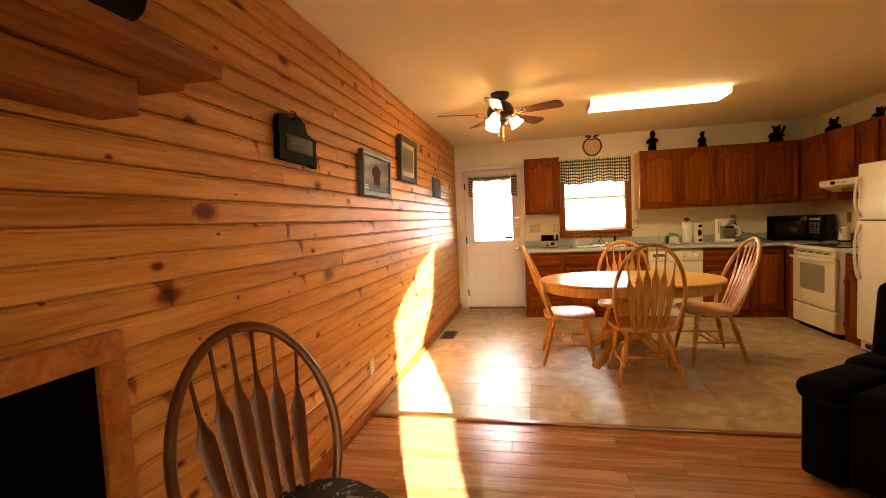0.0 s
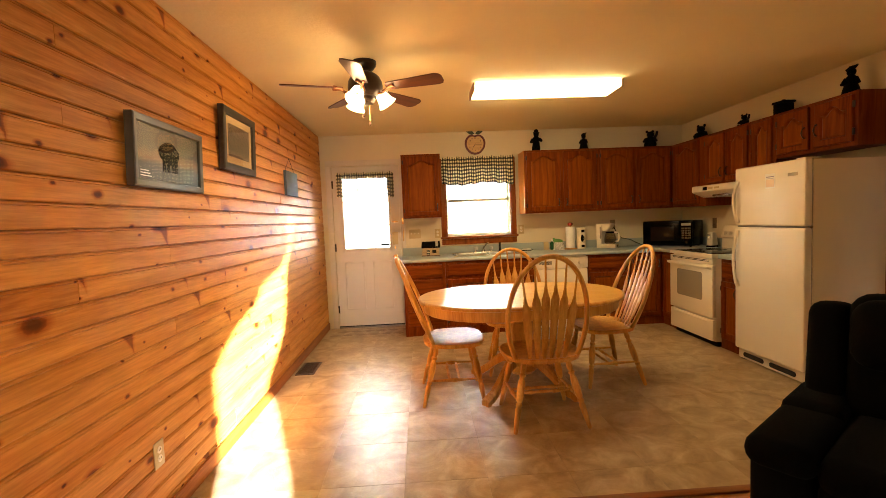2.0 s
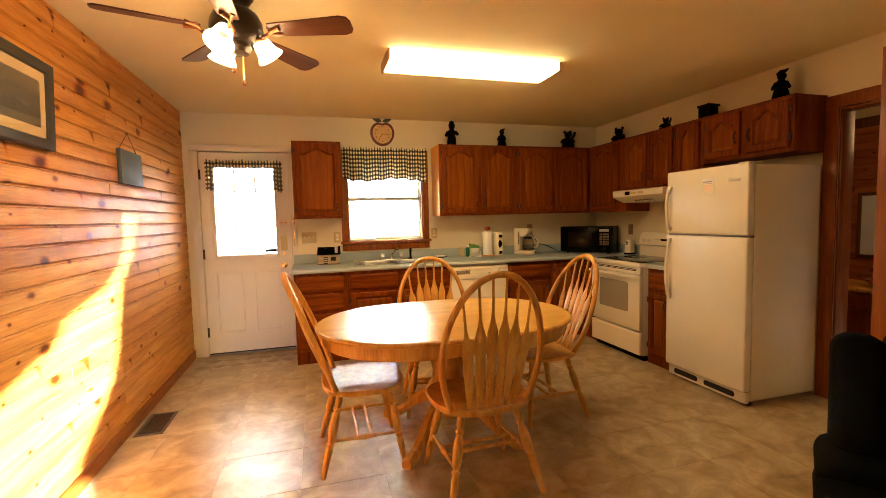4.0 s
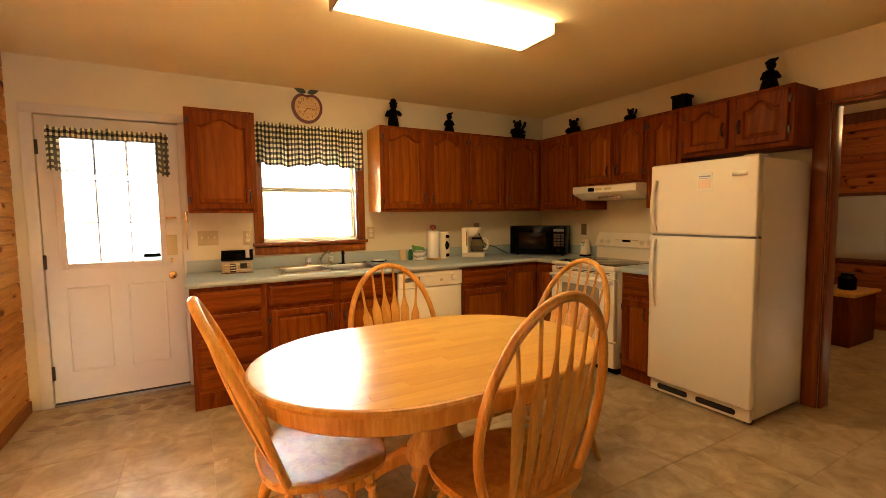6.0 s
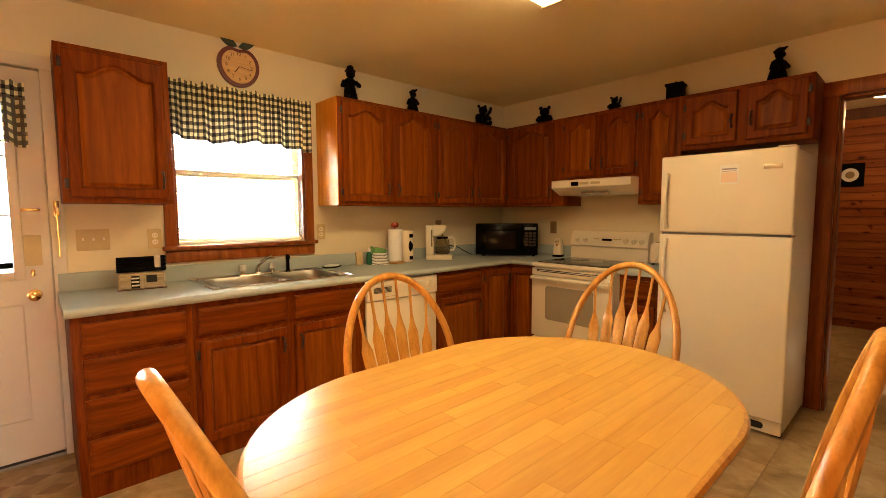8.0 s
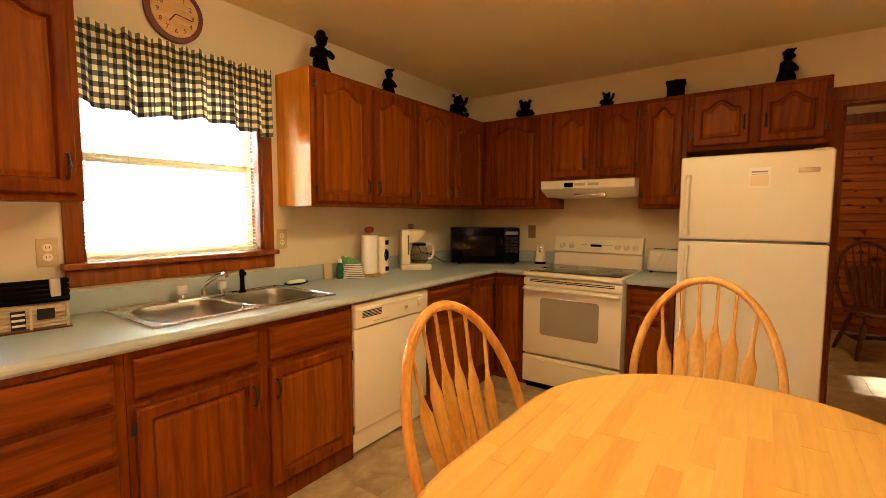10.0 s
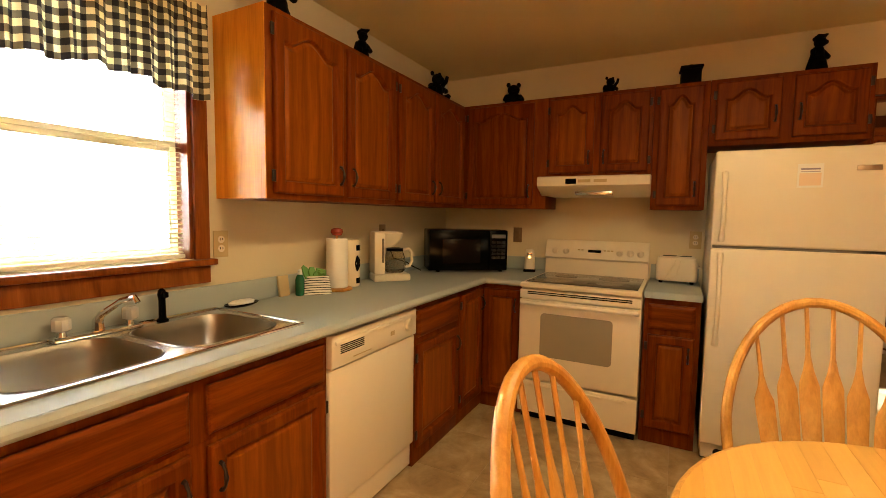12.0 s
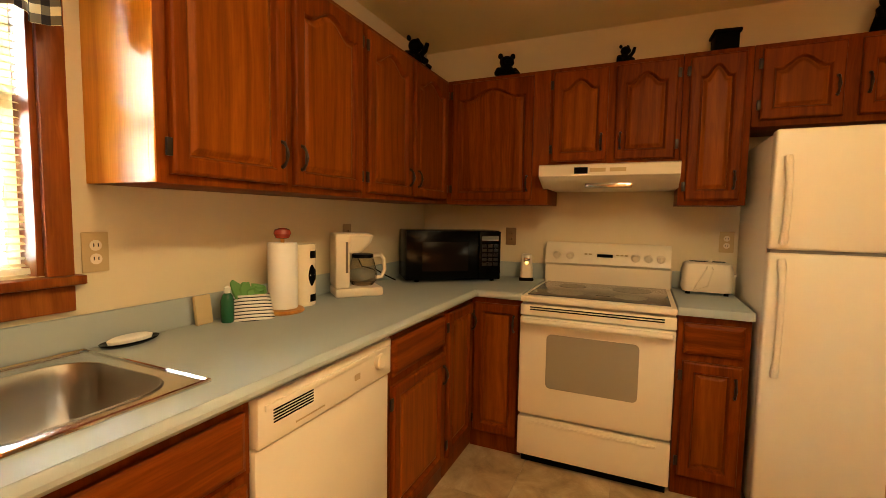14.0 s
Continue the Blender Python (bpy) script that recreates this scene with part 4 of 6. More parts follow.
# ---------- windsor chairs ----------
def windsor(name, label, m, wood_mat, group="", cushion=None, rise=0.632, lean=0.2):
    """Bow-back chair with six arrow-shaped spindles; faces local +y, seat centre at the origin."""
    c = thing(name, label, "chair", m, group)
    SZ = 0.455
    n = 32
    def seat_loop(z, k):
        pts = []
        for i in range(n):
            a = 2 * math.pi * i / n
            ex = abs(math.cos(a)) ** 0.62 * (1 if math.cos(a) >= 0 else -1)
            ey = abs(math.sin(a)) ** 0.80 * (1 if math.sin(a) >= 0 else -1)
            pts.append((0.262 * ex * k * (1.0 + 0.06 * math.sin(a)), 0.232 * ey * k, z))
        return pts
    bm = rings(bmesh.new(), [seat_loop(SZ - 0.042, 0.82), seat_loop(SZ - 0.03, 0.97), seat_loop(SZ - 0.008, 1.0), seat_loop(SZ, 0.97), seat_loop(SZ - 0.010, 0.80), seat_loop(SZ - 0.018, 0.4)])
    part("seat", bm, wood_mat, c, "", None, 40)
    legs = {}
    for sx in (-1, 1):
        for sy, foot, topp in ((1, (0.235 * sx, 0.20), (0.15 * sx, 0.13)), (-1, (0.24 * sx, -0.245), (0.14 * sx, -0.13))):
            p0, p1 = Vector((foot[0], foot[1], 0)), Vector((topp[0], topp[1], SZ - 0.03))
            bm = turned(bmesh.new(), p0, p1, [(0, 0.011), (0.03, 0.014), (0.18, 0.017), (0.32, 0.021), (0.36, 0.015), (0.38, 0.020), (0.40, 0.020), (0.42, 0.014), (0.46, 0.021), (0.58, 0.025), (0.70, 0.022), (0.76, 0.015), (0.78, 0.021), (0.80, 0.021), (0.82, 0.014), (0.87, 0.020), (1, 0.014)], 12)
            part("leg", bm, wood_mat, c)
            legs[sx, sy] = (p0, p1)
    for sx in (-1, 1):
        a, b = legs[sx, 1][0].lerp(legs[sx, 1][1], 0.42), legs[sx, -1][0].lerp(legs[sx, -1][1], 0.42)
        part("stretcher", turned(bmesh.new(), a, b, [(0, 0.008), (0.3, 0.010), (0.45, 0.014), (0.5, 0.017), (0.55, 0.014), (0.7, 0.010), (1, 0.008)], 8), wood_mat, c)
    for sh in (0.40, 0.60):
        a = legs[-1, 1][0].lerp(legs[-1, 1][1], 0.42).lerp(legs[-1, -1][0].lerp(legs[-1, -1][1], 0.42), sh)
        b = legs[1, 1][0].lerp(legs[1, 1][1], 0.42).lerp(legs[1, -1][0].lerp(legs[1, -1][1], 0.42), sh)
        part("stretcher", turned(bmesh.new(), a, b, [(0, 0.008), (0.2, 0.010), (0.3, 0.015), (0.36, 0.009), (0.5, 0.012), (0.64, 0.009), (0.7, 0.015), (0.8, 0.010), (1, 0.008)], 8), wood_mat, c)
    def bow(t):                                  # t from 0 to 1 round the bow
        a = radians(-38 + 256 * t)
        x = -0.256 * math.cos(a) * (1.0 if math.sin(a) > 0 else 1.0 + 0.06 * math.sin(a))
        h = rise * (math.sin(a) + 0.6157) / 1.6157
        y = -0.165 - lean * (h / rise) + 0.02 * (x / 0.25) ** 2
        return Vector((x, y, SZ - 0.02 + h))
    pts = [bow(i / 36) for i in range(37)]
    bm = tube(bmesh.new(), pts, 0.0162, 12)
    part("bow", bm, wood_mat, c)
    for k in range(6):
        u = -1 + 2 * (k + 0.5) / 6
        b0 = Vector((0.135 * u, -0.165 - 0.015 * (1 - u * u), SZ - 0.012))
        best = min((abs(bow(t / 200).x - 0.205 * u), t / 200) for t in range(45, 156))[1]
        b1 = bow(best)
        d = b1 - b0
        prof = [(0.0, 0.011), (0.06, 0.015), (0.25, 0.022), (0.5, 0.0265), (0.60, 0.0265), (0.67, 0.014), (0.74, 0.0072), (1.0, 0.006)]
        loops = []
        for s, w in prof:
            p = b0 + d * s
            p.y -= 0.018 * math.sin(math.pi * s)
            th = 0.0055
            loops.append([(p.x - w, p.y, p.z), (p.x - w * 0.55, p.y - th, p.z), (p.x + w * 0.55, p.y - th, p.z), (p.x + w, p.y, p.z), (p.x + w * 0.55, p.y + th, p.z), (p.x - w * 0.55, p.y + th, p.z)])
        part("spindle", rings(bmesh.new(), loops), wood_mat, c)
    if cushion:
        bm = rings(bmesh.new(), [seat_loop(SZ + 0.002, 0.85), seat_loop(SZ + 0.02, 0.97), seat_loop(SZ + 0.04, 0.95), seat_loop(SZ + 0.052, 0.7), seat_loop(SZ + 0.046, 0.2)])
        part("cushion", bm, cushion, c, "black seat pad with a pale leaf print")
    return c


CH = "chairs round the table"
windsor("dining_chair", "honey oak bow-back dining chair with arrow spindles", pose(0.853, 3.66, 0, 0, 0, 2), HONEY, CH, None, 0.668, 0.13)
ch = windsor("dining_chair", "honey oak bow-back dining chair with arrow spindles", pose(0.303, 4.12, 0, 0, 0, -90), HONEY, CH, None, 0.632, 0.24)
copy_thing(ch, pose(1.532, 4.28, 0, 0, 0, 92))
windsor("dining_chair", "honey oak bow-back dining chair with arrow spindles", pose(0.89, 4.60, 0, 0, 0, 172), HONEY, CH, None, 0.608)
n = Nodes("black_print_fabric")
fl = n.noise(n.coords(), 26.0, 2.0, 0.5, 1.2)
PRINT = n.out(n.ramp(fl, [(0.60, (0.012, 0.012, 0.014)), (0.64, (0.35, 0.36, 0.34))]), 0.9)
windsor("side_chair", "dark oak bow-back chair with a black printed seat pad", pose(-0.628, 0.93, 0, 0, 0, -120), DARKWOOD, "", PRINT, 0.595, 0.165)

# ---------- ceiling fan ----------
FANX, FANY, FZ = -0.25, 3.93, 2.275
COPPER = plain("antique_copper", (0.20, 0.075, 0.03), 0.38, 0.85)
fan = thing("ceiling_fan", "dark bronze ceiling fan with walnut blades and lit shades", "ceiling fan", pose(FANX, FANY, FZ))
part("canopy", lathe(bmesh.new(), [(0.085, ZC - FZ - 0.001), (0.083, ZC - FZ - 0.025), (0.065, ZC - FZ - 0.05), (0.05, ZC - FZ - 0.06), (0.05, 0.11)][::-1], 24), BRONZE, fan)
part("motor", lathe(bmesh.new(), [(0.05, -0.055), (0.085, -0.05), (0.095, -0.04), (0.118, -0.012), (0.122, 0.01), (0.118, 0.05), (0.10, 0.085), (0.075, 0.105), (0.05, 0.118)], 28), BRONZE, fan)
part("switch_cup", lathe(bmesh.new(), [(0.02, -0.100), (0.052, -0.095), (0.066, -0.075), (0.06, -0.05)], 20), BRONZE, fan)
for k in range(5):
    a = 267 + 72 * k
    bm = bmesh.new()
    tube(bm, [(0.08, 0, -0.035), (0.13, 0.012, -0.03), (0.17, 0.0, -0.005), (0.22, -0.02, 0.0)], [0.012, 0.009, 0.009, 0.012], 8)
    tube(bm, [(0.13, -0.01, -0.03), (0.17, 0.012, -0.005), (0.22, 0.03, 0.0)], [0.009, 0.009, 0.012], 8)
    part("blade_arm", bm, COPPER, fan, "antique copper blade arm", pose(0, 0, 0, 0, 0, a))
    outl = [(0.17, -0.045), (0.52, -0.066), (0.553, -0.055), (0.566, -0.03), (0.566, 0.03), (0.553, 0.055), (0.52, 0.066), (0.17, 0.045), (0.155, 0.02), (0.155, -0.02)]
    bm = rings(bmesh.new(), [[(x, y, z) for x, y in outl] for z in (0.0, 0.007)])
    part("blade", bm, WALNUT, fan, "", pose(0, 0, 0.002, 0, 0, a) @ pose(0, 0, 0, -13))
SHADE = glow("frosted_shade_lit", (1.0, 0.66, 0.31), 0.55)
for k in range(3):
    a = 247 + 120 * k
    m = pose(0, 0, -0.022, 0, 0, a) @ pose(0.075, 0, 0.034, 0, -34, 0)
    part("lamp_arm", lathe(bmesh.new(), [(0.012, -0.045), (0.022, -0.03), (0.022, 0.0), (0.012, 0.03)], 14), BRASS, fan, "", m)
    prof = [(0.026, -0.03), (0.042, -0.048), (0.052, -0.085), (0.060, -0.125), (0.080, -0.16), (0.077, -0.16), (0.057, -0.125), (0.048, -0.085), (0.038, -0.052), (0.02, -0.035)]
    part("shade", lathe(bmesh.new(), [(r * 0.84, z * 0.84) for r, z in prof], 20), SHADE, fan, "frosted glass shade, lit", m)
for x, y, l in ((0.02, 0.02, 0.12), (-0.02, -0.01, 0.07)):
    part("pull_chain", tube(bmesh.new(), [(x, y, -0.095), (x, y, -0.095 - l)], 0.0022, 6), BRASS, fan)
    part("pull_knob", lathe(bmesh.new(), [(0.002, 0), (0.007, -0.008), (0.008, -0.02), (0.003, -0.028)][::-1], 10, (x, y, -0.095 - l)), DARKWOOD, fan)
for k in range(3):
    a = radians(247 + 120 * k)
    lp = new("fan_bulb", bpy.data.lights.new("fan_bulb", "POINT"))
    lp.data.energy, lp.data.color, lp.data.shadow_soft_size = 0.15, (1.0, 0.58, 0.24), 0.04
    lp.matrix_world = pose(FANX + 0.145 * math.cos(a), FANY + 0.145 * math.sin(a), FZ - 0.165)

# ---------- fluorescent fixture ----------
LX0, LX1, LY0, LY1 = 0.585, 1.83, 4.45, 4.775
lum = thing("ceiling_light", "long fluorescent ceiling light with a white acrylic cover", "ceiling light", pose((LX0 + LX1) / 2, (LY0 + LY1) / 2, ZC))
lw, ll = (LX1 - LX0) / 2, (LY1 - LY0) / 2
LIT = glow("fluorescent_cover", (1.0, 0.735, 0.36), 0.76)
bm = rings(bmesh.new(), [[(-x, -y, z), (x, -y, z), (x, y, z), (-x, y, z)] for x, y, z in ((lw - 0.02, ll - 0.025, -0.063), (lw - 0.012, ll - 0.008, -0.055), (lw - 0.012, ll - 0.004, -0.012), (lw - 0.012, ll - 0.004, -0.002))])
part("diffuser", bm, LIT, lum, "lit white acrylic diffuser")
for sx in (-1, 1):
    part("end_cap", one_box(sx * lw - 0.012, sx * lw + 0.002, -ll, ll, -0.066, -0.001, 0.003), plain("lamp_end_cap", (0.35, 0.22, 0.1), 0.4), lum)

# ---------- recliner ----------
def cushion_box(bm, x0, x1, y0, y1, z0, z1, r):
    return box(bm, x0, x1, y0, y1, z0, z1, r, 4)


rec = thing("recliner", "very dark green plush recliner with padded arms", "armchair", pose(1.865, 2.18, 0, 0, 0, 35))
part("base", cushion_box(bmesh.new(), -0.36, 0.38, -0.24, 0.24, 0.03, 0.38, 0.03), RECLINER, rec)
part("footrest", cushion_box(bmesh.new(), -0.43, -0.36, -0.235, 0.235, 0.05, 0.40, 0.03), RECLINER, rec)
part("seat", cushion_box(bmesh.new(), -0.44, 0.16, -0.24, 0.24, 0.36, 0.50, 0.06), RECLINER, rec)
for s in (-1, 1):
    arm = part("armrest", cushion_box(bmesh.new(), -0.42, 0.34, s * 0.34 - 0.095, s * 0.34 + 0.095, 0.02, 0.46, 0.03), RECLINER, rec)
    part("arm_pad", cushion_box(bmesh.new(), -0.455, 0.12, s * 0.34 - 0.11, s * 0.34 + 0.11, 0.40, 0.515, 0.052), RECLINER, arm)
    part("arm_pad", cushion_box(bmesh.new(), -0.05, 0.30, s * 0.34 - 0.105, s * 0.34 + 0.105, 0.42, 0.545, 0.055), RECLINER, arm)
    part("back_wing", cushion_box(bmesh.new(), -0.12, 0.13, s * 0.33 - 0.075, s * 0.33 + 0.075, 0.0, 0.50, 0.06), RECLINER, rec, "", pose(0.22, 0, 0.42, 0, 9))
part("backrest", cushion_box(bmesh.new(), -0.13, 0.13, -0.27, 0.27, 0.0, 0.55, 0.085), RECLINER, rec, "", pose(0.20, 0, 0.42, 0, 10))
part("head_pillow", cushion_box(bmesh.new(), -0.10, 0.10, -0.25, 0.25, 0.0, 0.28, 0.085), RECLINER, rec, "", pose(0.12, 0, 0.68, 0, 10))
for x in (-0.3, 0.3):
    for y in (-0.3, 0.3):
        part("foot", one_box(x - 0.03, x + 0.03, y - 0.03, y + 0.03, 0.0, 0.05), BLACK, rec)

# ---------- boards and floors ----------
def board_mesh(name, length, h, mat):
    """A tongue-and-groove board along y, its face towards +x: eased lower edge, beaded upper edge."""
    t, e = 0.012, 0.004
    prof = [(-t, 0.0006), (t - 0.006, 0.0006), (t - e, 0.002), (t, 0.002 + e), (t, h - 0.0155), (t - 0.0035, h - 0.0135), (t - 0.0035, h - 0.0125), (t - 0.0005, h - 0.0105), (t - 0.001, h - 0.006), (t - 0.006, h - 0.003), (t - 0.010, h - 0.0006), (-t, h - 0.0006)]
    return finish(name, rings(bmesh.new(), [[(x, y, z) for x, z in prof] for y in (0.0008, length - 0.0008)]), mat)


rng = random.Random(5)
pine = thing("wall_panelling", "knotty pine tongue-and-groove board panelling", "panelling", pose(XL, 0, 0), kind="structure")
BHT = 0.0902                                           # board cover width
cache = {}
for row in range(27):
    y = YS
    while y < YB - 0.01:
        ln = rng.choice((2.4, 3.0, 3.6, 4.2, 4.8))
        if YB - (y + ln) < 1.2:
            ln = round(YB - 0.001 - y, 3)
        if ln not in cache:
            cache[ln] = board_mesh("board", ln, BHT, PINE)
        o = new("board", cache[ln])
        o.parent = pine
        o.matrix_basis = pose(rng.uniform(-0.0008, 0.0008), y, 0.018 + row * BHT)
        y += ln

n = Nodes("stone_print_vinyl")
v = n.coords()
a = n.noise(v, 5.0, 6.0, 0.62, 0.8)
b = n.noise(v, 26.0, 4.0, 0.6)
col = n.ramp(a, [(0.30, (0.25, 0.17, 0.085)), (0.5, (0.40, 0.29, 0.155)), (0.7, (0.55, 0.43, 0.26))])
col = n.mix(0.5, col, n.ramp(b, [(0.3, (0.78, 0.74, 0.7)), (0.62, (1, 1, 1))]), "MULTIPLY")
n.bump(n.noise(v, 34.0, 3.0, 0.6, 1.5), 0.34, 0.004)
VINYL = n.out(col, n.grey(b, 0.32, 0.42), 0.0, 0.0, 0.5)
vinyl = thing("floor_tiles", "tan stone-pattern vinyl floor with square tile joints", "floor", pose(0, 0, 0), kind="structure")
TS = 0.43


def tile_mesh(w, d):
    g, e = 0.0007, 0.0022
    return finish("tile", rings(bmesh.new(), [[(i, i, z), (w - i, i, z), (w - i, d - i, z), (i, d - i, z)] for i, z in ((g, -0.004), (g, -0.0009), (g + e, 0.0))], cap0=False), VINYL, 5)


tiles = {}
xs = [XL + 0.01, -0.91]
while xs[-1] < X2 - 0.01:
    xs.append(min(xs[-1] + TS, X2))
ys = [YT + 0.0]
ys.append(YT + 0.25)
while ys[-1] < YB - 0.01:
    ys.append(min(ys[-1] + TS, YB))
for x0, x1 in zip(xs, xs[1:]):
    for y0, y1 in zip(ys, ys[1:]):
        key = (round(x1 - x0, 3), round(y1 - y0, 3))
        if key not in tiles:
            tiles[key] = tile_mesh(*key)
        o = new("tile", tiles[key])
        o.parent = vinyl
        o.matrix_basis = pose(x0, y0, 0)

lam = thing("floor_planks", "orange-brown wood laminate floor planks", "floor", pose(0, 0, 0), kind="structure")
planks = {}
y = YT
while y > YS + 0.01:
    d = min(0.125, y - YS)
    x = XL + 0.01
    first = True
    while x < XR - 0.001:
        w = rng.choice((0.4, 0.7, 1.0)) if first else 1.2
        first = False
        w = min(w, XR - x)
        key = (round(w, 3), round(d, 3))
        if key not in planks:
            g, e = 0.0004, 0.0012
            planks[key] = finish("plank", rings(bmesh.new(), [[(i, i, z), (key[0] - i, i, z), (key[0] - i, key[1] - i, z), (i, key[1] - i, z)] for i, z in ((g, -0.004), (g, -0.0008), (g + e, 0.0))], cap0=False), LAMINATE, 5)
        o = new("plank", planks[key])
        o.parent = lam
        o.matrix_basis = pose(x, y - d, 0)
        x += w
    y -= d

# ---------- gingham valances ----------
def gingham(name, size, dark=(0.012, 0.012, 0.016), pale=(0.76, 0.69, 0.42)):
    n = Nodes(name)
    tc = n.add("ShaderNodeTexCoord")
    sep = n.add("ShaderNodeSeparateXYZ")
    n.link(tc.outputs["UV"], sep.inputs[0])
    bands = []
    for axis in ("X", "Y"):
        m = n.add("ShaderNodeMath")
        m.operation = "MULTIPLY"
        m.inputs[1].default_value = 1.0 / (2 * size)
        n.link(sep.outputs[axis], m.inputs[0])
        f = n.add("ShaderNodeMath")
        f.operation = "FRACT"
        n.link(m.outputs[0], f.inputs[0])
        g = n.add("ShaderNodeMath")
        g.operation = "GREATER_THAN"
        g.inputs[1].default_value = 0.5
        n.link(f.outputs[0], g.inputs[0])
        bands.append(g.outputs[0])
    mid = tuple((a * 0.45 + b * 0.18) for a, b in zip(dark, pale))
    row0 = n.mix(bands[0], pale, mid)
    row1 = n.mix(bands[0], mid, dark)
    col = n.mix(bands[1], row0, row1)
    n.out(col, 0.9)
    tr = n.add("ShaderNodeBsdfTranslucent")
    n.link(col, tr.inputs["Color"])
    ms = n.add("ShaderNodeMixShader")
    ms.inputs[0].default_value = 0.2
    out = n.t.nodes["Material Output"]
    n.link(n.bsdf.outputs[0], ms.inputs[1])
    n.link(tr.outputs[0], ms.inputs[2])
    n.link(ms.outputs[0], out.inputs[0])
    return n.mat


CHECK = gingham("black_white_gingham", 0.0215)
SHEER = gingham("thin_gingham", 0.0215)
st = SHEER.node_tree                           # loose weave that lets some of the view through
clear = st.nodes.new("ShaderNodeBsdfTransparent")
weave = st.nodes.new("ShaderNodeMixShader")
weave.inputs[0].default_value = 0.2
st.links.new(st.nodes["Material Output"].inputs[0].links[0].from_socket, weave.inputs[1])
st.links.new(clear.outputs[0], weave.inputs[2])
st.links.new(weave.outputs[0], st.nodes["Material Output"].inputs[0])


def cloth_sheet(bm, w, h, fold, waves, seed, nx=220, nz=16, head=0.05):
    """A gathered curtain: ruffle above the rod, folds that open out below, a wavering hem."""
    uv = bm.loops.layers.uv.new("UVMap")
    r = random.Random(seed)
    ph = [r.uniform(0, 6.28) for _ in range(4)]
    grid = []
    for j in range(nz + 1):
        v = j / nz
        row = []
        for i in range(nx + 1):
            u = i / nx
            q = waves * 2 * math.pi * u + 0.9 * math.sin(5 * u + ph[0])
            amp = fold * (0.45 + 0.55 * v)
            y = amp * (math.sin(q) + 0.35 * math.sin(2.3 * q + ph[1]))
            z = -v * h + (0.014 * math.sin(9 * u + ph[2]) + 0.008 * math.sin(q * 0.5)) * v
            if v < 0.16:
                z += (0.007 * math.sin(1.3 * q + ph[3]) + 0.005 * math.sin(0.57 * q + ph[1])) * (1 - v / 0.16)
            if abs(v - 0.16) < 0.06:
                y *= 0.5
            row.append(bm.verts.new((u * w, y, z)))
        grid.append(row)
    for j in range(nz):
        for i in range(nx):
            f = bm.faces.new((grid[j][i], grid[j][i + 1], grid[j + 1][i + 1], grid[j + 1][i]))
            for lp, (a, b) in zip(f.loops, ((i, j), (i + 1, j), (i + 1, j + 1), (i, j + 1))):
                lp[uv].uv = (a / nx * w * 1.45, b / nz * h)
    return bm


def valance(label, x0, x1, ztop, h, y, waves, seed, sheer=False):
    t = thing("valance", label, "curtain", pose(x0, y, ztop), "gingham valances")
    ob = part("cloth", cloth_sheet(bmesh.new(), x1 - x0, h, 0.019, waves, seed, 220, 26 if sheer else 16), SHEER if sheer else CHECK, t)
    if sheer:                                  # doubled hem and header stay opaque
        ob.data.materials.append(CHECK)
        for k, p in enumerate(ob.data.polygons):
            row = k // 220
            p.material_index = 1 if row < 6 or row > 24 else 0
    part("rod", tube(bmesh.new(), [(0.004, 0.06, -0.05), (0.004, 0.03, -0.05), (x1 - x0 - 0.004, 0.03, -0.05), (x1 - x0 - 0.004, 0.06, -0.05)], 0.006, 6), BRASS, t)
    return t


valance("black and white gingham valance on the kitchen window", 0.385, 1.305, 2.135, 0.345, YB - 0.09, 12, 3)
valance("black and white gingham valance on the door window", -0.945, -0.225, 1.985, 0.315, YB - 0.075, 12, 8, True)

# ---------- apple wall clock ----------
clock = thing("wall_clock", "red-rimmed apple-shaped wooden wall clock with green leaves", "clock", pose(0.835, YB - 0.02, 2.30))


def apple(k, n=40):
    pts = []
    for i in range(n):
        a = 2 * math.pi * i / n + math.pi / 2
        r = 0.135 * (1 - 0.10 * max(0, math.sin(a)) ** 18 * 1.8 - 0.05 * max(0, -math.sin(a)) ** 4)
        squeeze = 1.0 + 0.10 * math.sin(a)
        pts.append((k * r * math.cos(a) * squeeze * 0.98, k * r * math.sin(a) * 1.02))
    return pts


RED = plain("apple_red_paint", (0.10, 0.008, 0.008), 0.4)
CLOCKFACE = wood("clock_face_wood", (0.48, 0.27, 0.10), (0.6, 0.37, 0.15), (0.7, 0.45, 0.2), "x", 1.0, 0.5, 0.0)
part("rim", extrude_outline(bmesh.new(), apple(1.0), -0.002, 0.019), RED, clock)
part("face", extrude_outline(bmesh.new(), apple(0.81), -0.006, -0.001), CLOCKFACE, clock)
LEAF = plain("leaf_green_paint", (0.018, 0.03, 0.012), 0.5)
for s in (-1, 1):
    pts = []
    for i in range(9):
        u = i / 8
        pts.append((s * (0.005 + 0.105 * u), 0.135 + 0.035 * u + 0.032 * math.sin(math.pi * u)))
    for i in range(7, 0, -1):
        u = i / 8
        pts.append((s * (0.005 + 0.105 * u), 0.135 + 0.035 * u - 0.026 * math.sin(math.pi * u)))
    part("leaf", extrude_outline(bmesh.new(), pts if s > 0 else pts[::-1], -0.001, 0.014), LEAF, clock, "dark green leaf")


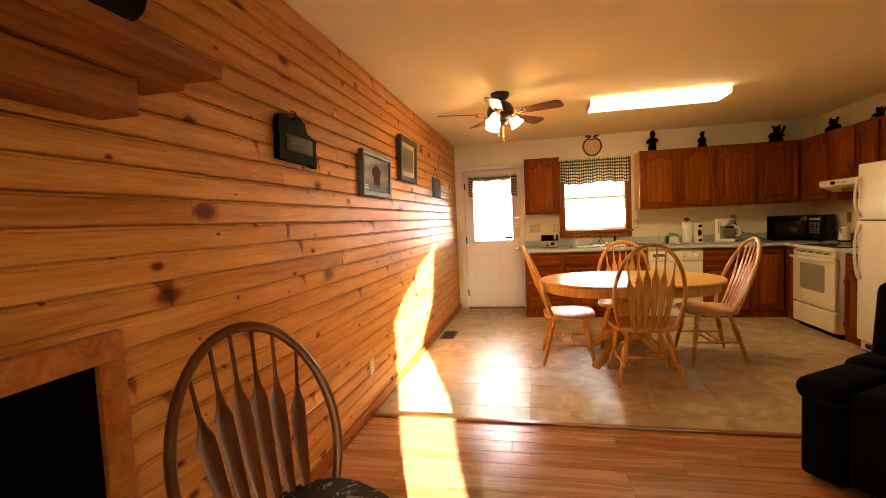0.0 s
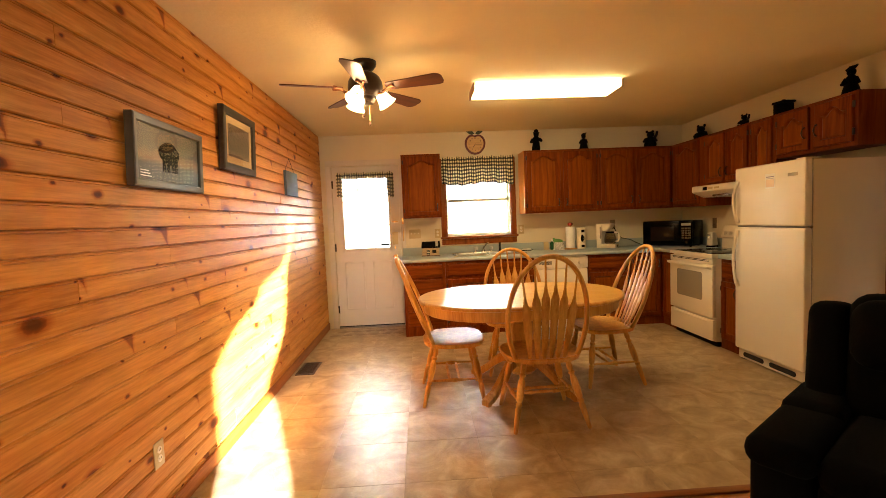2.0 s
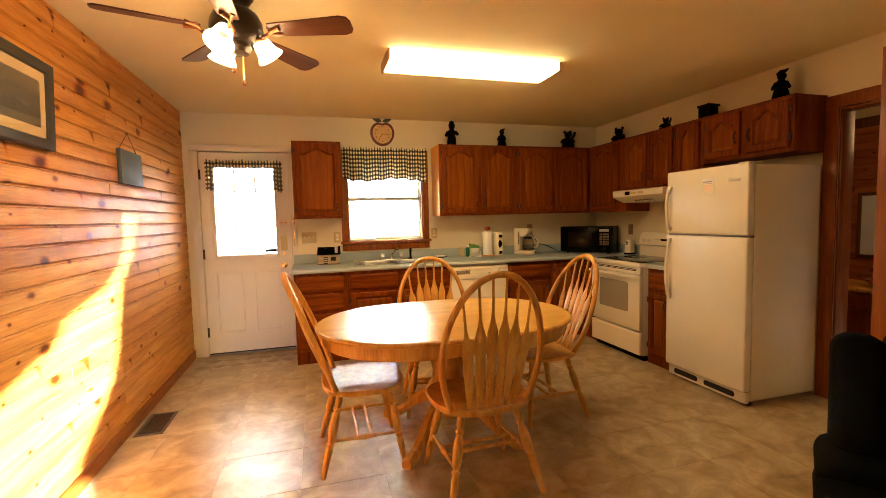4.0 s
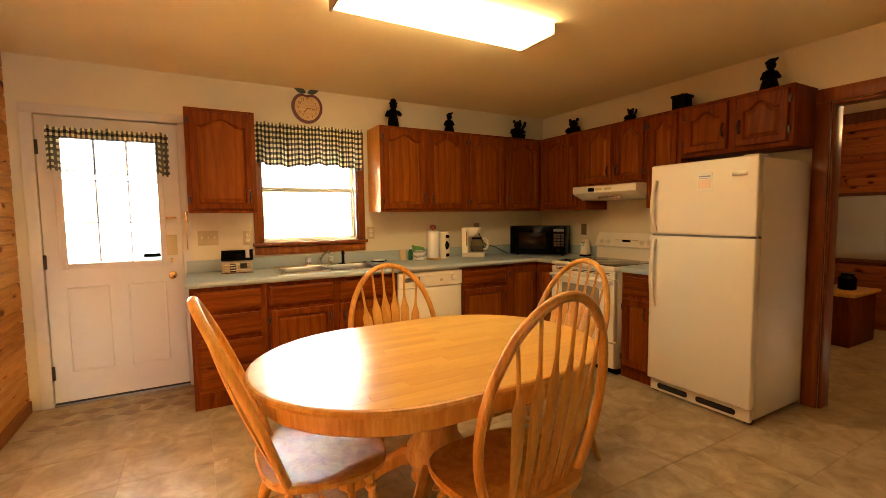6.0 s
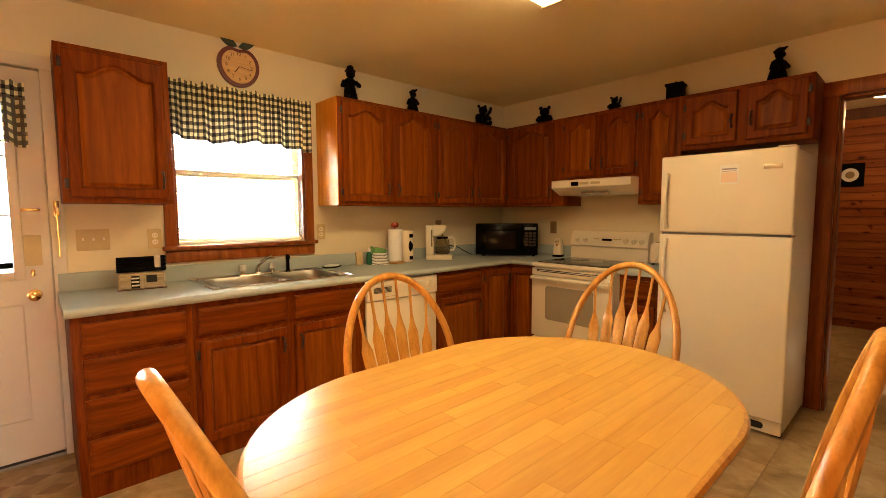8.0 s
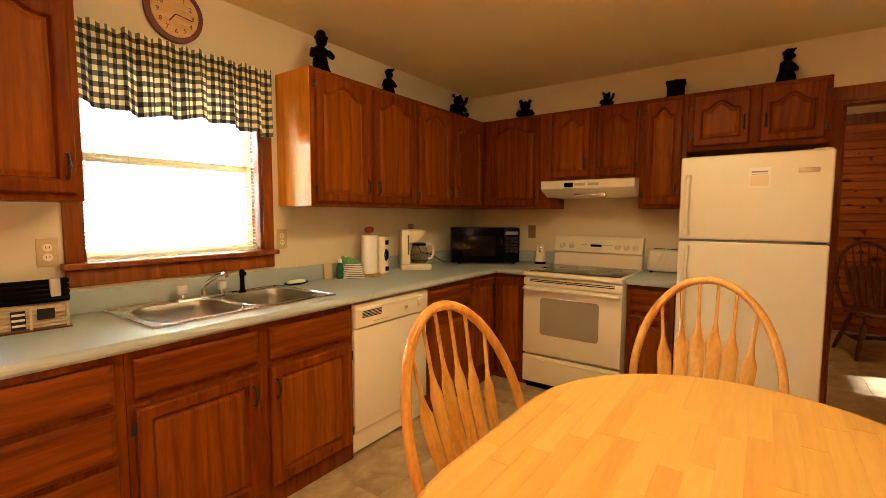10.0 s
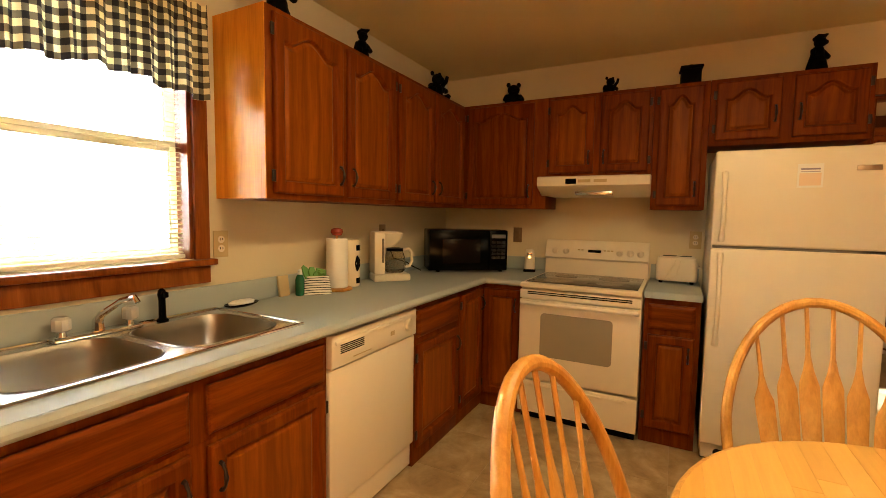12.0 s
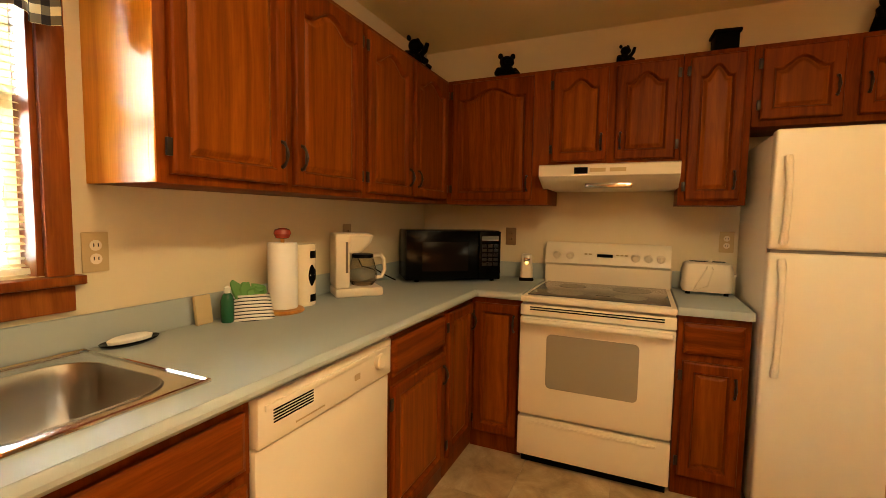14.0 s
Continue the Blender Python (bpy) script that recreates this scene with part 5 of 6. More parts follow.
def lettering(text, size, material, parent, m, name="numeral"):
    cu = bpy.data.curves.new("text", "FONT")
    cu.body, cu.size, cu.align_x, cu.align_y, cu.extrude = text, size, "CENTER", "CENTER", 0.0006
    tmp = new("tmp", cu)
    me = bpy.data.meshes.new_from_object(tmp.evaluated_get(bpy.context.evaluated_depsgraph_get()))
    bpy.data.objects.remove(tmp)
    me.materials.clear()
    me.materials.append(material)
    ob = new(name, me)
    ob.parent, ob.matrix_basis = parent, m
    return ob


INK = plain("dark_brown_ink", (0.05, 0.025, 0.012), 0.6)
for h in range(1, 13):
    a = radians(90 - 30 * h)
    lettering(str(h), 0.03, INK, clock, pose(0.08 * math.cos(a), -0.0075, 0.08 * math.sin(a), 90), "numeral")
part("hour_hand", one_box(-0.003, 0.003, -0.0095, -0.008, 0.0, 0.05), INK, clock, "", pose(0, 0, 0, 0, 217))
part("minute_hand", one_box(-0.002, 0.002, -0.011, -0.0097, 0.0, 0.075), INK, clock, "", pose(0, 0, 0, 0, 98))

# ---------- black bear figurines and tin on the wall units ----------
def blob(bm, at, r, squash=(1, 1, 1)):
    bmesh.ops.create_uvsphere(bm, u_segments=16, v_segments=10, radius=1.0, matrix=Matrix.Translation(at) @ Matrix.Diagonal((r * squash[0], r * squash[1], r * squash[2], 1)))


def bear(label, x, y, turn, h, style):
    """A carved bear, facing local -y. style: 0 standing with a cap, 1 long-robed, 2 seated, 3 squat bust with ears."""
    bm = bmesh.new()
    k = h / 0.25

    def ball(bx, by, bz, r, *squash):
        blob(bm, (bx * k, by * k, bz * k), r * k, squash or (1, 1, 1))

    def limb(pts, radii):
        tube(bm, [tuple(q * k for q in p) for p in pts], [r * k for r in radii], 9)
    if style == 0:
        lathe(bm, [(0.045 * k, 0.0), (0.048 * k, 0.012 * k), (0.040 * k, 0.022 * k)], 14)
        ball(0, 0.004, 0.075, 0.043, 0.95, 0.9, 1.45)
        ball(0, 0.0, 0.135, 0.036, 1.15, 0.85, 0.9)
        ball(0.004, -0.008, 0.188, 0.030, 1.0, 1.05, 1.05)
        ball(0.006, -0.036, 0.180, 0.014, 1, 1.2, 0.8)
        lathe(bm, [(0.037 * k, 0.0), (0.036 * k, 0.005 * k), (0.026 * k, 0.008 * k), (0.022 * k, 0.030 * k), (0.012 * k, 0.038 * k)], 14, (0.003 * k, -0.004 * k, 0.205 * k))
        limb([(-0.038, 0, 0.14), (-0.052, -0.018, 0.108), (-0.022, -0.046, 0.100)], [0.015, 0.015, 0.012])
        limb([(0.038, 0, 0.14), (0.056, -0.02, 0.115), (0.030, -0.048, 0.125)], [0.015, 0.016, 0.012])
        for q in (-1, 1):
            limb([(0.022 * q, -0.005, 0.06), (0.026 * q, -0.025, 0.03), (0.027 * q, -0.042, 0.022)], [0.022, 0.019, 0.016])
    elif style == 1:
        rings(bm, [[(r * k * math.cos(a) * (1 + 0.05 * math.sin(5 * a)), 0.85 * r * k * math.sin(a), z * k) for a in (2 * math.pi * i / 20 for i in range(20))] for r, z in ((0.060, 0.0), (0.062, 0.02), (0.050, 0.07), (0.036, 0.12), (0.031, 0.155), (0.022, 0.165))])
        ball(0.004, -0.008, 0.190, 0.030)
        ball(0.012, -0.034, 0.182, 0.014)
        limb([(-0.028, 0, 0.205), (0.0, -0.004, 0.222), (0.026, -0.010, 0.226), (0.044, -0.016, 0.238)], [0.012, 0.018, 0.013, 0.004])
        for q in (-1, 1):
            limb([(0.030 * q, 0, 0.145), (0.048 * q, -0.02, 0.105), (0.016 * q, -0.048, 0.098)], [0.014, 0.015, 0.011])
    elif style == 2:
        ball(0.0, 0.01, 0.075, 0.062, 1.0, 1.0, 1.2)
        ball(0.006, -0.012, 0.168, 0.042, 1.05, 1.0, 0.95)
        ball(0.018, -0.050, 0.158, 0.019)
        for q in (-1, 1):
            ball(0.034 * q, 0.0, 0.208, 0.016, 1, 0.6, 1.1)
            limb([(0.048 * q, 0, 0.115), (0.070 * q, -0.035, 0.085), (0.045 * q, -0.072, 0.075)], [0.020, 0.019, 0.015])
            limb([(0.035 * q, -0.02, 0.03), (0.052 * q, -0.07, 0.026), (0.055 * q, -0.092, 0.045)], [0.028, 0.024, 0.018])
        limb([(0.05, 0.0, 0.12), (0.078, -0.02, 0.16), (0.085, -0.03, 0.20)], [0.018, 0.016, 0.013])
    else:
        ball(0.0, 0.012, 0.075, 0.082, 1.05, 0.85, 0.92)
        ball(0.0, -0.015, 0.170, 0.056, 1.12, 0.95, 0.9)
        ball(0.0, -0.066, 0.158, 0.024, 1.1, 1.0, 0.8)
        for q in (-1, 1):
            ball(0.052 * q, 0.0, 0.222, 0.022, 1, 0.6, 1.15)
            limb([(0.066 * q, 0, 0.11), (0.086 * q, -0.04, 0.07), (0.055 * q, -0.082, 0.05)], [0.024, 0.024, 0.019])
            ball(0.052 * q, -0.075, 0.026, 0.026)
    solid("bear_figurine", bm, BLACKMATT, label, "figurine", pose(x, y, UZ1, 0, 0, turn), "bear figurines on the wall units")


bear("black carved bear figurine standing in a cap", 1.585, 6.33, -20, 0.285, 0)
bear("slender black bear figurine in a long robe", 2.195, 6.34, -30, 0.225, 1)
bear("black bear figurine seated with one raised arm", 3.05, 6.33, -25, 0.245, 2)
bear("squat black bear figurine with two round ears", 3.42, 5.86, -65, 0.185, 3)
bear("small black bear figurine seated above the hood", 3.42, 5.17, -60, 0.155, 2)
bear("black robed bear figurine with a peaked cap", 3.42, 4.05, -55, 0.245, 1)
tin = thing("square_canister", "black square canister with a lid and red knob", "canister", pose(3.42, 4.68, UZ1, 0, 0, -85))
part("body", one_box(-0.055, 0.055, -0.055, 0.055, 0.0, 0.115, 0.006), BLACKMATT, tin)
part("lid", one_box(-0.064, 0.064, -0.064, 0.064, 0.115, 0.135, 0.006), BLACKMATT, tin)
part("knob", lathe(bmesh.new(), [(0.02, 0.135), (0.022, 0.143), (0.012, 0.152)], 12), RED, tin)

# ---------- things on the worktop ----------
WT = CZ1
house = thing("toy_house", "miniature log cabin with a black roof on the worktop", "ornament", pose(0.21, 6.36, WT, 0, 0, -6))
LOG = wood("pale_log", (0.45, 0.34, 0.2), (0.58, 0.46, 0.3), (0.68, 0.56, 0.4), "x", 2.0, 0.6, 0.0)
for i in range(7):
    part("log", tube(bmesh.new(), [(-0.10, 0, 0.008 + i * 0.013), (0.10, 0, 0.008 + i * 0.013)], 0.0068, 8), LOG, house, "", pose(0, -0.05, 0))
part("wall", one_box(-0.098, 0.098, -0.05, 0.05, 0.0, 0.095), LOG, house)
part("door", one_box(-0.052, -0.012, -0.062, -0.05, 0.006, 0.075), DARKGAP, house)
part("window", one_box(0.02, 0.07, -0.062, -0.05, 0.035, 0.075), DARKGAP, house)
for s, nm in ((-1, "roof"), (1, "roof")):
    bm = rings(bmesh.new(), [[(x, 0, 0.168), (x, s * 0.07, 0.098), (x, s * 0.072, 0.105), (x, 0, 0.178)] for x in (-0.115, 0.115)])
    part(nm, bm, BLACKMATT, house)
for i in range(4):
    z = 0.108 + i * 0.016
    yy = -0.071 + (z - 0.102) / 0.076 * 0.071
    part("shingle_row", one_box(-0.115, 0.115, yy - 0.006, yy + 0.004, z, z + 0.007), BLACK, house)
part("porch_floor", one_box(-0.115, 0.115, -0.095, -0.05, 0.0, 0.006), DARKWOOD, house)
for x in (-0.105, 0.0, 0.105):
    part("porch_post", one_box(x - 0.004, x + 0.004, -0.088, -0.08, 0.006, 0.092), LOG, house)
part("chimney", one_box(0.062, 0.092, -0.06, -0.03, 0.10, 0.185, 0.003), plain("chimney_stone", (0.5, 0.45, 0.38), 0.8), house)
for i in range(4):
    part("stone", one_box(0.094, 0.118, -0.064, -0.03, 0.105 + i * 0.021, 0.121 + i * 0.021, 0.003), BLACKMATT, house)
for i in range(3):
    part("rung", one_box(-0.050, -0.014, -0.066, -0.062, 0.018 + i * 0.02, 0.026 + i * 0.02), PAPER, house)

towel = thing("paper_towel_holder", "wooden paper towel holder with a roll and red apple finial", "towel holder", pose(2.005, 6.36, WT))
part("base", lathe(bmesh.new(), [(0.08, 0), (0.085, 0.006), (0.08, 0.014), (0.02, 0.016)], 28), HONEY, towel)
part("roll", lathe(bmesh.new(), [(0.056, 0.017), (0.058, 0.02), (0.058, 0.28), (0.056, 0.284), (0.02, 0.284)], 32), PAPER, towel, "white paper towel roll")
part("post", lathe(bmesh.new(), [(0.008, 0.28), (0.008, 0.30)], 10), HONEY, towel)
part("finial", lathe(bmesh.new(), [(0.008, 0.298), (0.026, 0.302), (0.034, 0.32), (0.03, 0.336), (0.014, 0.342), (0.006, 0.338)], 18), plain("finial_red", (0.24, 0.03, 0.015), 0.25), towel, "red apple finial")

can = thing("canister", "tall cream ceramic canister with black bear silhouettes", "canister", pose(2.155, 6.395, WT))
part("body", lathe(bmesh.new(), [(0.056, 0), (0.06, 0.006), (0.06, 0.262), (0.056, 0.27), (0.05, 0.268)], 32), plain("cream_ceramic", (0.76, 0.66, 0.48), 0.2, 0, 0.3), can)


def wrap(bm, pts, r=0.0612):
    """A flat outline (angle in degrees, z) laid on a round body."""
    vs = [bm.verts.new((r * math.cos(radians(a)), r * math.sin(radians(a)), z)) for a, z in pts]
    c = bm.verts.new((r * math.cos(radians(sum(a for a, z in pts) / len(pts))), r * math.sin(radians(sum(a for a, z in pts) / len(pts))), sum(z for a, z in pts) / len(pts)))
    for i in range(len(vs)):
        bm.faces.new((vs[i], vs[(i + 1) % len(vs)], c))
    return bm


for z in (0.035, 0.225):
    bm = bmesh.new()
    for k in range(3):
        wrap(bm, [(256 + 14 * k, z - 0.016), (270 + 14 * k, z - 0.016), (270 + 14 * k, z + 0.016), (256 + 14 * k, z + 0.016)])
    part("band", bm, BLACK, can, "black painted block")
bm = bmesh.new()
wrap(bm, [(272 + 24 * math.cos(radians(a)), 0.135 + 0.042 * math.sin(radians(a)) * (1 + 0.25 * math.cos(radians(3 * a)))) for a in range(0, 360, 20)])
part("motif", bm, BLACK, can, "black painted bear shape")

cm = thing("coffee_maker", "cream drip coffee maker with a glass carafe", "coffee maker", pose(2.47, 6.35, WT, 0, 0, 48))
part("base", one_box(-0.085, 0.085, -0.135, 0.10, 0.0, 0.045, 0.01), CREAMPLASTIC, cm)
part("tank", one_box(-0.085, 0.085, 0.03, 0.10, 0.045, 0.31, 0.012), CREAMPLASTIC, cm)
part("brew_head", rings(bmesh.new(), [rrect(-0.085 + i, 0.085 - i, -0.09 + i * 2, 0.045, 0.03, z) for i, z in ((0.035, 0.212), (0.026, 0.218), (0.006, 0.262), (0.0, 0.30), (0.008, 0.31))]), CREAMPLASTIC, cm)
carafe = part("carafe", lathe(bmesh.new(), [(0.055, 0.05), (0.070, 0.07), (0.073, 0.10), (0.064, 0.15), (0.052, 0.19), (0.0505, 0.19), (0.0625, 0.15), (0.0715, 0.10), (0.0685, 0.072), (0.05, 0.052)], 24, (0, -0.05, 0)), glass("carafe_glass", (0.9, 0.85, 0.75)), cm, "clear glass carafe")
part("collar", lathe(bmesh.new(), [(0.053, 0.186), (0.055, 0.19), (0.054, 0.204), (0.03, 0.208)], 20, (0, -0.05, 0)), BLACK, cm)
part("carafe_handle", tube(bmesh.new(), [(0.0, -0.098, 0.196), (0.0, -0.145, 0.198), (0.0, -0.162, 0.175), (0.0, -0.166, 0.12), (0.0, -0.150, 0.085), (0.0, -0.118, 0.082)], 0.010, 8), CREAMPLASTIC, cm)
part("switch_panel", one_box(-0.02, 0.065, -0.138, -0.134, 0.012, 0.035), BLACK, cm)
part("switch", lathe(bmesh.new(), [(0.008, 0), (0.006, 0.005)], 10), CREAMPLASTIC, cm, "", pose(0.03, -0.137, 0.023, 90))
part("gauge", one_box(-0.0865, -0.084, 0.04, 0.052, 0.12, 0.27, 0.001), plain("gauge_brown", (0.12, 0.09, 0.06), 0.3), cm)

mw = thing("microwave", "black countertop microwave set across the corner", "microwave", pose(3.125, 6.055, WT, 0, 0, -53))
part("case", one_box(-0.315, 0.28, 0.012, 0.30, 0.012, 0.315, 0.008), BLACK, mw)
part("door", one_box(-0.313, 0.135, -0.012, 0.012, 0.016, 0.311, 0.006), BLACK, mw)
part("door_window", one_box(-0.215, 0.07, -0.0135, -0.010, 0.07, 0.245, 0.001), plain("microwave_mesh_glass", (0.008, 0.005, 0.004), 0.2, 0, 0, 0.12), mw)
part("control_panel", one_box(0.14, 0.278, -0.012, 0.012, 0.016, 0.311, 0.006), BLACK, mw)
part("display", one_box(0.155, 0.262, -0.0135, -0.011, 0.255, 0.283), plain("display_grey", (0.16, 0.18, 0.19), 0.2), mw)
for r in range(5):
    for q in range(3):
        part("button", one_box(0.157 + q * 0.037, 0.187 + q * 0.037, -0.0133, -0.011, 0.10 + r * 0.028, 0.12 + r * 0.028), plain("button_dark", (0.012, 0.012, 0.013), 0.3), mw)
part("dial", lathe(bmesh.new(), [(0.022, 0), (0.02, 0.012), (0.004, 0.013)], 18), BLACK, mw, "", pose(0.21, -0.012, 0.06, 90))
for x in (-0.24, 0.24):
    for y in (0.04, 0.27):
        part("foot", lathe(bmesh.new(), [(0.014, 0), (0.014, 0.014)], 10, (x, y, 0)), BLACK, mw)

opener = thing("can_opener", "cream electric can opener on the worktop", "can opener", pose(3.44, 5.70, WT, 0, 0, -75))
bm = rings(bmesh.new(), [rrect(-w, w, -d, d, 0.02, z) for w, d, z in ((0.04, 0.05, 0.02), (0.038, 0.046, 0.08), (0.033, 0.04, 0.15), (0.03, 0.034, 0.165), (0.02, 0.025, 0.17))])
part("body", bm, CREAMPLASTIC, opener)
part("foot", rings(bmesh.new(), [rrect(-w, w, -d, d, 0.02, z) for w, d, z in ((0.045, 0.055, 0.0), (0.046, 0.056, 0.012), (0.04, 0.05, 0.021))]), BLACK, opener)
part("lever", one_box(-0.02, 0.02, -0.056, -0.036, 0.13, 0.15, 0.005), CHROME, opener)
part("cutter", lathe(bmesh.new(), [(0.012, 0), (0.012, 0.008)], 12), CHROME, opener, "", pose(0, -0.04, 0.115, 90))

toaster = thing("toaster", "cream two-slice toaster with its cord looped over", "toaster", pose(3.43, 4.70, WT, 0, 0, -90))
bm = rings(bmesh.new(), [rrect(-w, w, -d, d, 0.03, z) for w, d, z in ((0.115, 0.07, 0.015), (0.12, 0.075, 0.03), (0.12, 0.075, 0.13), (0.112, 0.066, 0.165), (0.095, 0.05, 0.175))])
part("shell", bm, CREAMPLASTIC, toaster)
for y in (-0.022, 0.022):
    part("slot", one_box(-0.085, 0.085, y - 0.011, y + 0.011, 0.172, 0.1765), DARKGAP, toaster)
part("lever", one_box(0.12, 0.138, -0.02, 0.02, 0.10, 0.115, 0.004), CREAMPLASTIC, toaster)
part("cord", tube(bmesh.new(), [(0.03, 0.03, 0.178), (0.0, -0.04, 0.178), (-0.01, -0.082, 0.14), (-0.05, -0.084, 0.06), (-0.07, -0.09, 0.02), (0.0, -0.085, 0.05), (0.02, -0.082, 0.14), (0.01, -0.03, 0.18), (0.0, 0.03, 0.18)], 0.0035, 6), CREAMPLASTIC, toaster)
for x in (-0.09, 0.09):
    for y in (-0.05, 0.05):
        part("foot", lathe(bmesh.new(), [(0.012, 0), (0.012, 0.016)], 8, (x, y, 0)), BLACK, toaster)

sponge = thing("sponge_card", "tan sponge leaning against the splashback", "sponge", pose(1.715, YB - 0.05, WT, -8))
part("sponge", one_box(-0.032, 0.032, -0.008, 0.008, 0.0, 0.105, 0.004), plain("sponge_tan", (0.55, 0.42, 0.22), 0.9), sponge)
soap = thing("soap_bottle", "small green dish soap bottle with a white cap", "bottle", pose(1.775, 6.405, WT))
part("bottle", lathe(bmesh.new(), [(0.020, 0), (0.023, 0.006), (0.023, 0.08), (0.017, 0.10), (0.009, 0.110)], 18), plain("soap_green", (0.012, 0.10, 0.04), 0.12), soap)
part("cap", lathe(bmesh.new(), [(0.011, 0.108), (0.011, 0.128), (0.005, 0.134)], 12), PAPER, soap)
bag = thing("cloth_bundle", "striped dish cloth bundle with crumpled green cloth on top", "cloth", pose(1.85, 6.37, WT, 0, 0, -40))
n = Nodes("striped_dish_cloth")
sp = n.add("ShaderNodeSeparateXYZ")
n.link(n.add("ShaderNodeUVMap").outputs[0], sp.inputs[0])
mu = n.add("ShaderNodeMath")
mu.operation = "MULTIPLY"
mu.inputs[1].default_value = 78.0
n.link(sp.outputs["Y"], mu.inputs[0])
fr = n.add("ShaderNodeMath")
fr.operation = "FRACT"
n.link(mu.outputs[0], fr.inputs[0])
STRIPED = n.out(n.ramp(fr.outputs[0], [(0.0, (0.02, 0.02, 0.025)), (0.30, (0.02, 0.02, 0.025)), (0.36, (0.75, 0.73, 0.67)), (0.97, (0.75, 0.73, 0.67))]), 0.9)
bm = bmesh.new()
uvl = bm.loops.layers.uv.new("UVMap")
rings(bm, [[(0.085 * (1 - 0.30 * z / 0.1) * math.cos(a) + 0.2 * z * 0.3, 0.04 * (1 - 0.3 * z / 0.1) * math.sin(a) + 0.004 * math.sin(5 * a + z * 40), z) for a in (2 * math.pi * i / 24 for i in range(24))] for z in (0.0, 0.02, 0.05, 0.075, 0.095)])
for f in bm.faces:
    for lp in f.loops:
        lp[uvl].uv = (lp.vert.co.x + lp.vert.co.y * 0.5, lp.vert.co.z + lp.vert.co.y * 0.3)
part("wrap", bm, STRIPED, bag)
GREENCLOTH = plain("green_cloth", (0.13, 0.30, 0.08), 0.9)
bm = bmesh.new()
for k in range(4):
    tube(bm, [(-0.025 + k * 0.018, 0, 0.08), (-0.045 + k * 0.024, 0.005, 0.115 + 0.012 * (k % 2)), (-0.065 + k * 0.034, -0.01, 0.148 - 0.014 * k)], [0.03, 0.028, 0.010], 7, 0.4)
part("folds", bm, GREENCLOTH, bag, "crumpled green cloth")
dish = thing("sponge_dish", "dark oval dish with a pale scrubber behind the sink", "dish", pose(1.45, 6.43, WT))
part("dish", rings(bmesh.new(), [[(k * 0.085 * math.cos(a), k * 0.042 * math.sin(a), z) for a in (2 * math.pi * i / 28 for i in range(28))] for k, z in ((0.7, 0.0), (0.95, 0.008), (1.0, 0.014), (0.92, 0.013), (0.7, 0.008))]), BLACK, dish)
part("scrubber", rings(bmesh.new(), [[(k * 0.062 * math.cos(a), k * 0.028 * math.sin(a), z) for a in (2 * math.pi * i / 20 for i in range(20))] for k, z in ((1.0, 0.0095), (1.05, 0.02), (0.8, 0.026))]), PAPER, dish)

# ---------- switches and outlets ----------
def plate(name, label, m, w, h, kind, mat=IVORY):
    p = thing(name, label, "outlet" if kind == "outlet" else "switch", m)
    part("cover", one_box(-w / 2, w / 2, -0.006, 0.0, -h / 2, h / 2, 0.003), mat, p)
    if kind == "outlet":
        for z in (-0.02, 0.02):
            part("socket", lathe(bmesh.new(), [(0.016, 0), (0.016, 0.002)], 16), CREAMPLASTIC if mat == IVORY else mat, p, "", pose(0, -0.006, z, 90))
            for x in (-0.006, 0.006):
                part("slot", one_box(x - 0.0012, x + 0.0012, -0.0092, -0.0078, z - 0.004, z + 0.006), DARKGAP, p)
    else:
        n = 3
        for k in range(n):
            x = (k - 1) * 0.046
            part("toggle", one_box(x - 0.005, x + 0.005, -0.016, -0.005, -0.004, 0.012, 0.002), CREAMPLASTIC, p)
    return p


plate("light_switch", "ivory triple light switch plate beside the door", pose(0.013, YB - 0.001, 1.185), 0.15, 0.118, "switch")
plate("wall_outlet", "ivory wall outlet beside the window", pose(0.308, YB - 0.001, 1.18), 0.072, 0.118, "outlet")
plate("wall_outlet", "ivory outlet with test buttons beside the window", pose(1.40, YB - 0.001, 1.187), 0.072, 0.118, "outlet")
plate("wall_outlet", "ivory wall outlet above the toaster", right(4.595, XR - 0.001, 1.187), 0.072, 0.118, "outlet")
plate("wall_outlet", "brown wall outlet behind the can opener", right(5.842, XR - 0.001, 1.18), 0.072, 0.118, "outlet", plain("brown_plate", (0.2, 0.12, 0.06), 0.4))
plate("wall_outlet", "brown wall outlet behind the coffee maker", pose(2.62, YB - 0.001, 1.2), 0.072, 0.118, "outlet", plain("tan_plate", (0.3, 0.22, 0.13), 0.4))
plate("wall_outlet", "cream outlet on the knotty pine wall", pose(XL + 0.014, 2.77, 0.34, 0, 0, 90), 0.075, 0.12, "outlet")
cord = thing("appliance_cord", "black cord hanging from the outlet to the worktop", "cord", pose(0, 0, 0))
part("cable", tube(bmesh.new(), [(2.62, YB - 0.012, 1.18), (2.66, YB - 0.03, 1.10), (2.72, YB - 0.03, 1.02), (2.84, YB - 0.05, 0.99), (2.9, YB - 0.08, 0.95), (2.98, YB - 0.1, WT + 0.006)], 0.004, 6), BLACK, cord)

# ---------- pictures and signs on the pine wall ----------
def on_pine(y, z):
    return pose(XL + 0.0135, y, z, 0, 0, 90)       # local x runs along the wall, local -y out of it


FRAME_DK = wood("grey_black_frame", (0.02, 0.018, 0.016), (0.035, 0.032, 0.028), (0.055, 0.05, 0.045), "x", 1.0, 0.4, 0.1)
FRAME_GREY = plain("grey_green_frame", (0.085, 0.085, 0.072), 0.35)


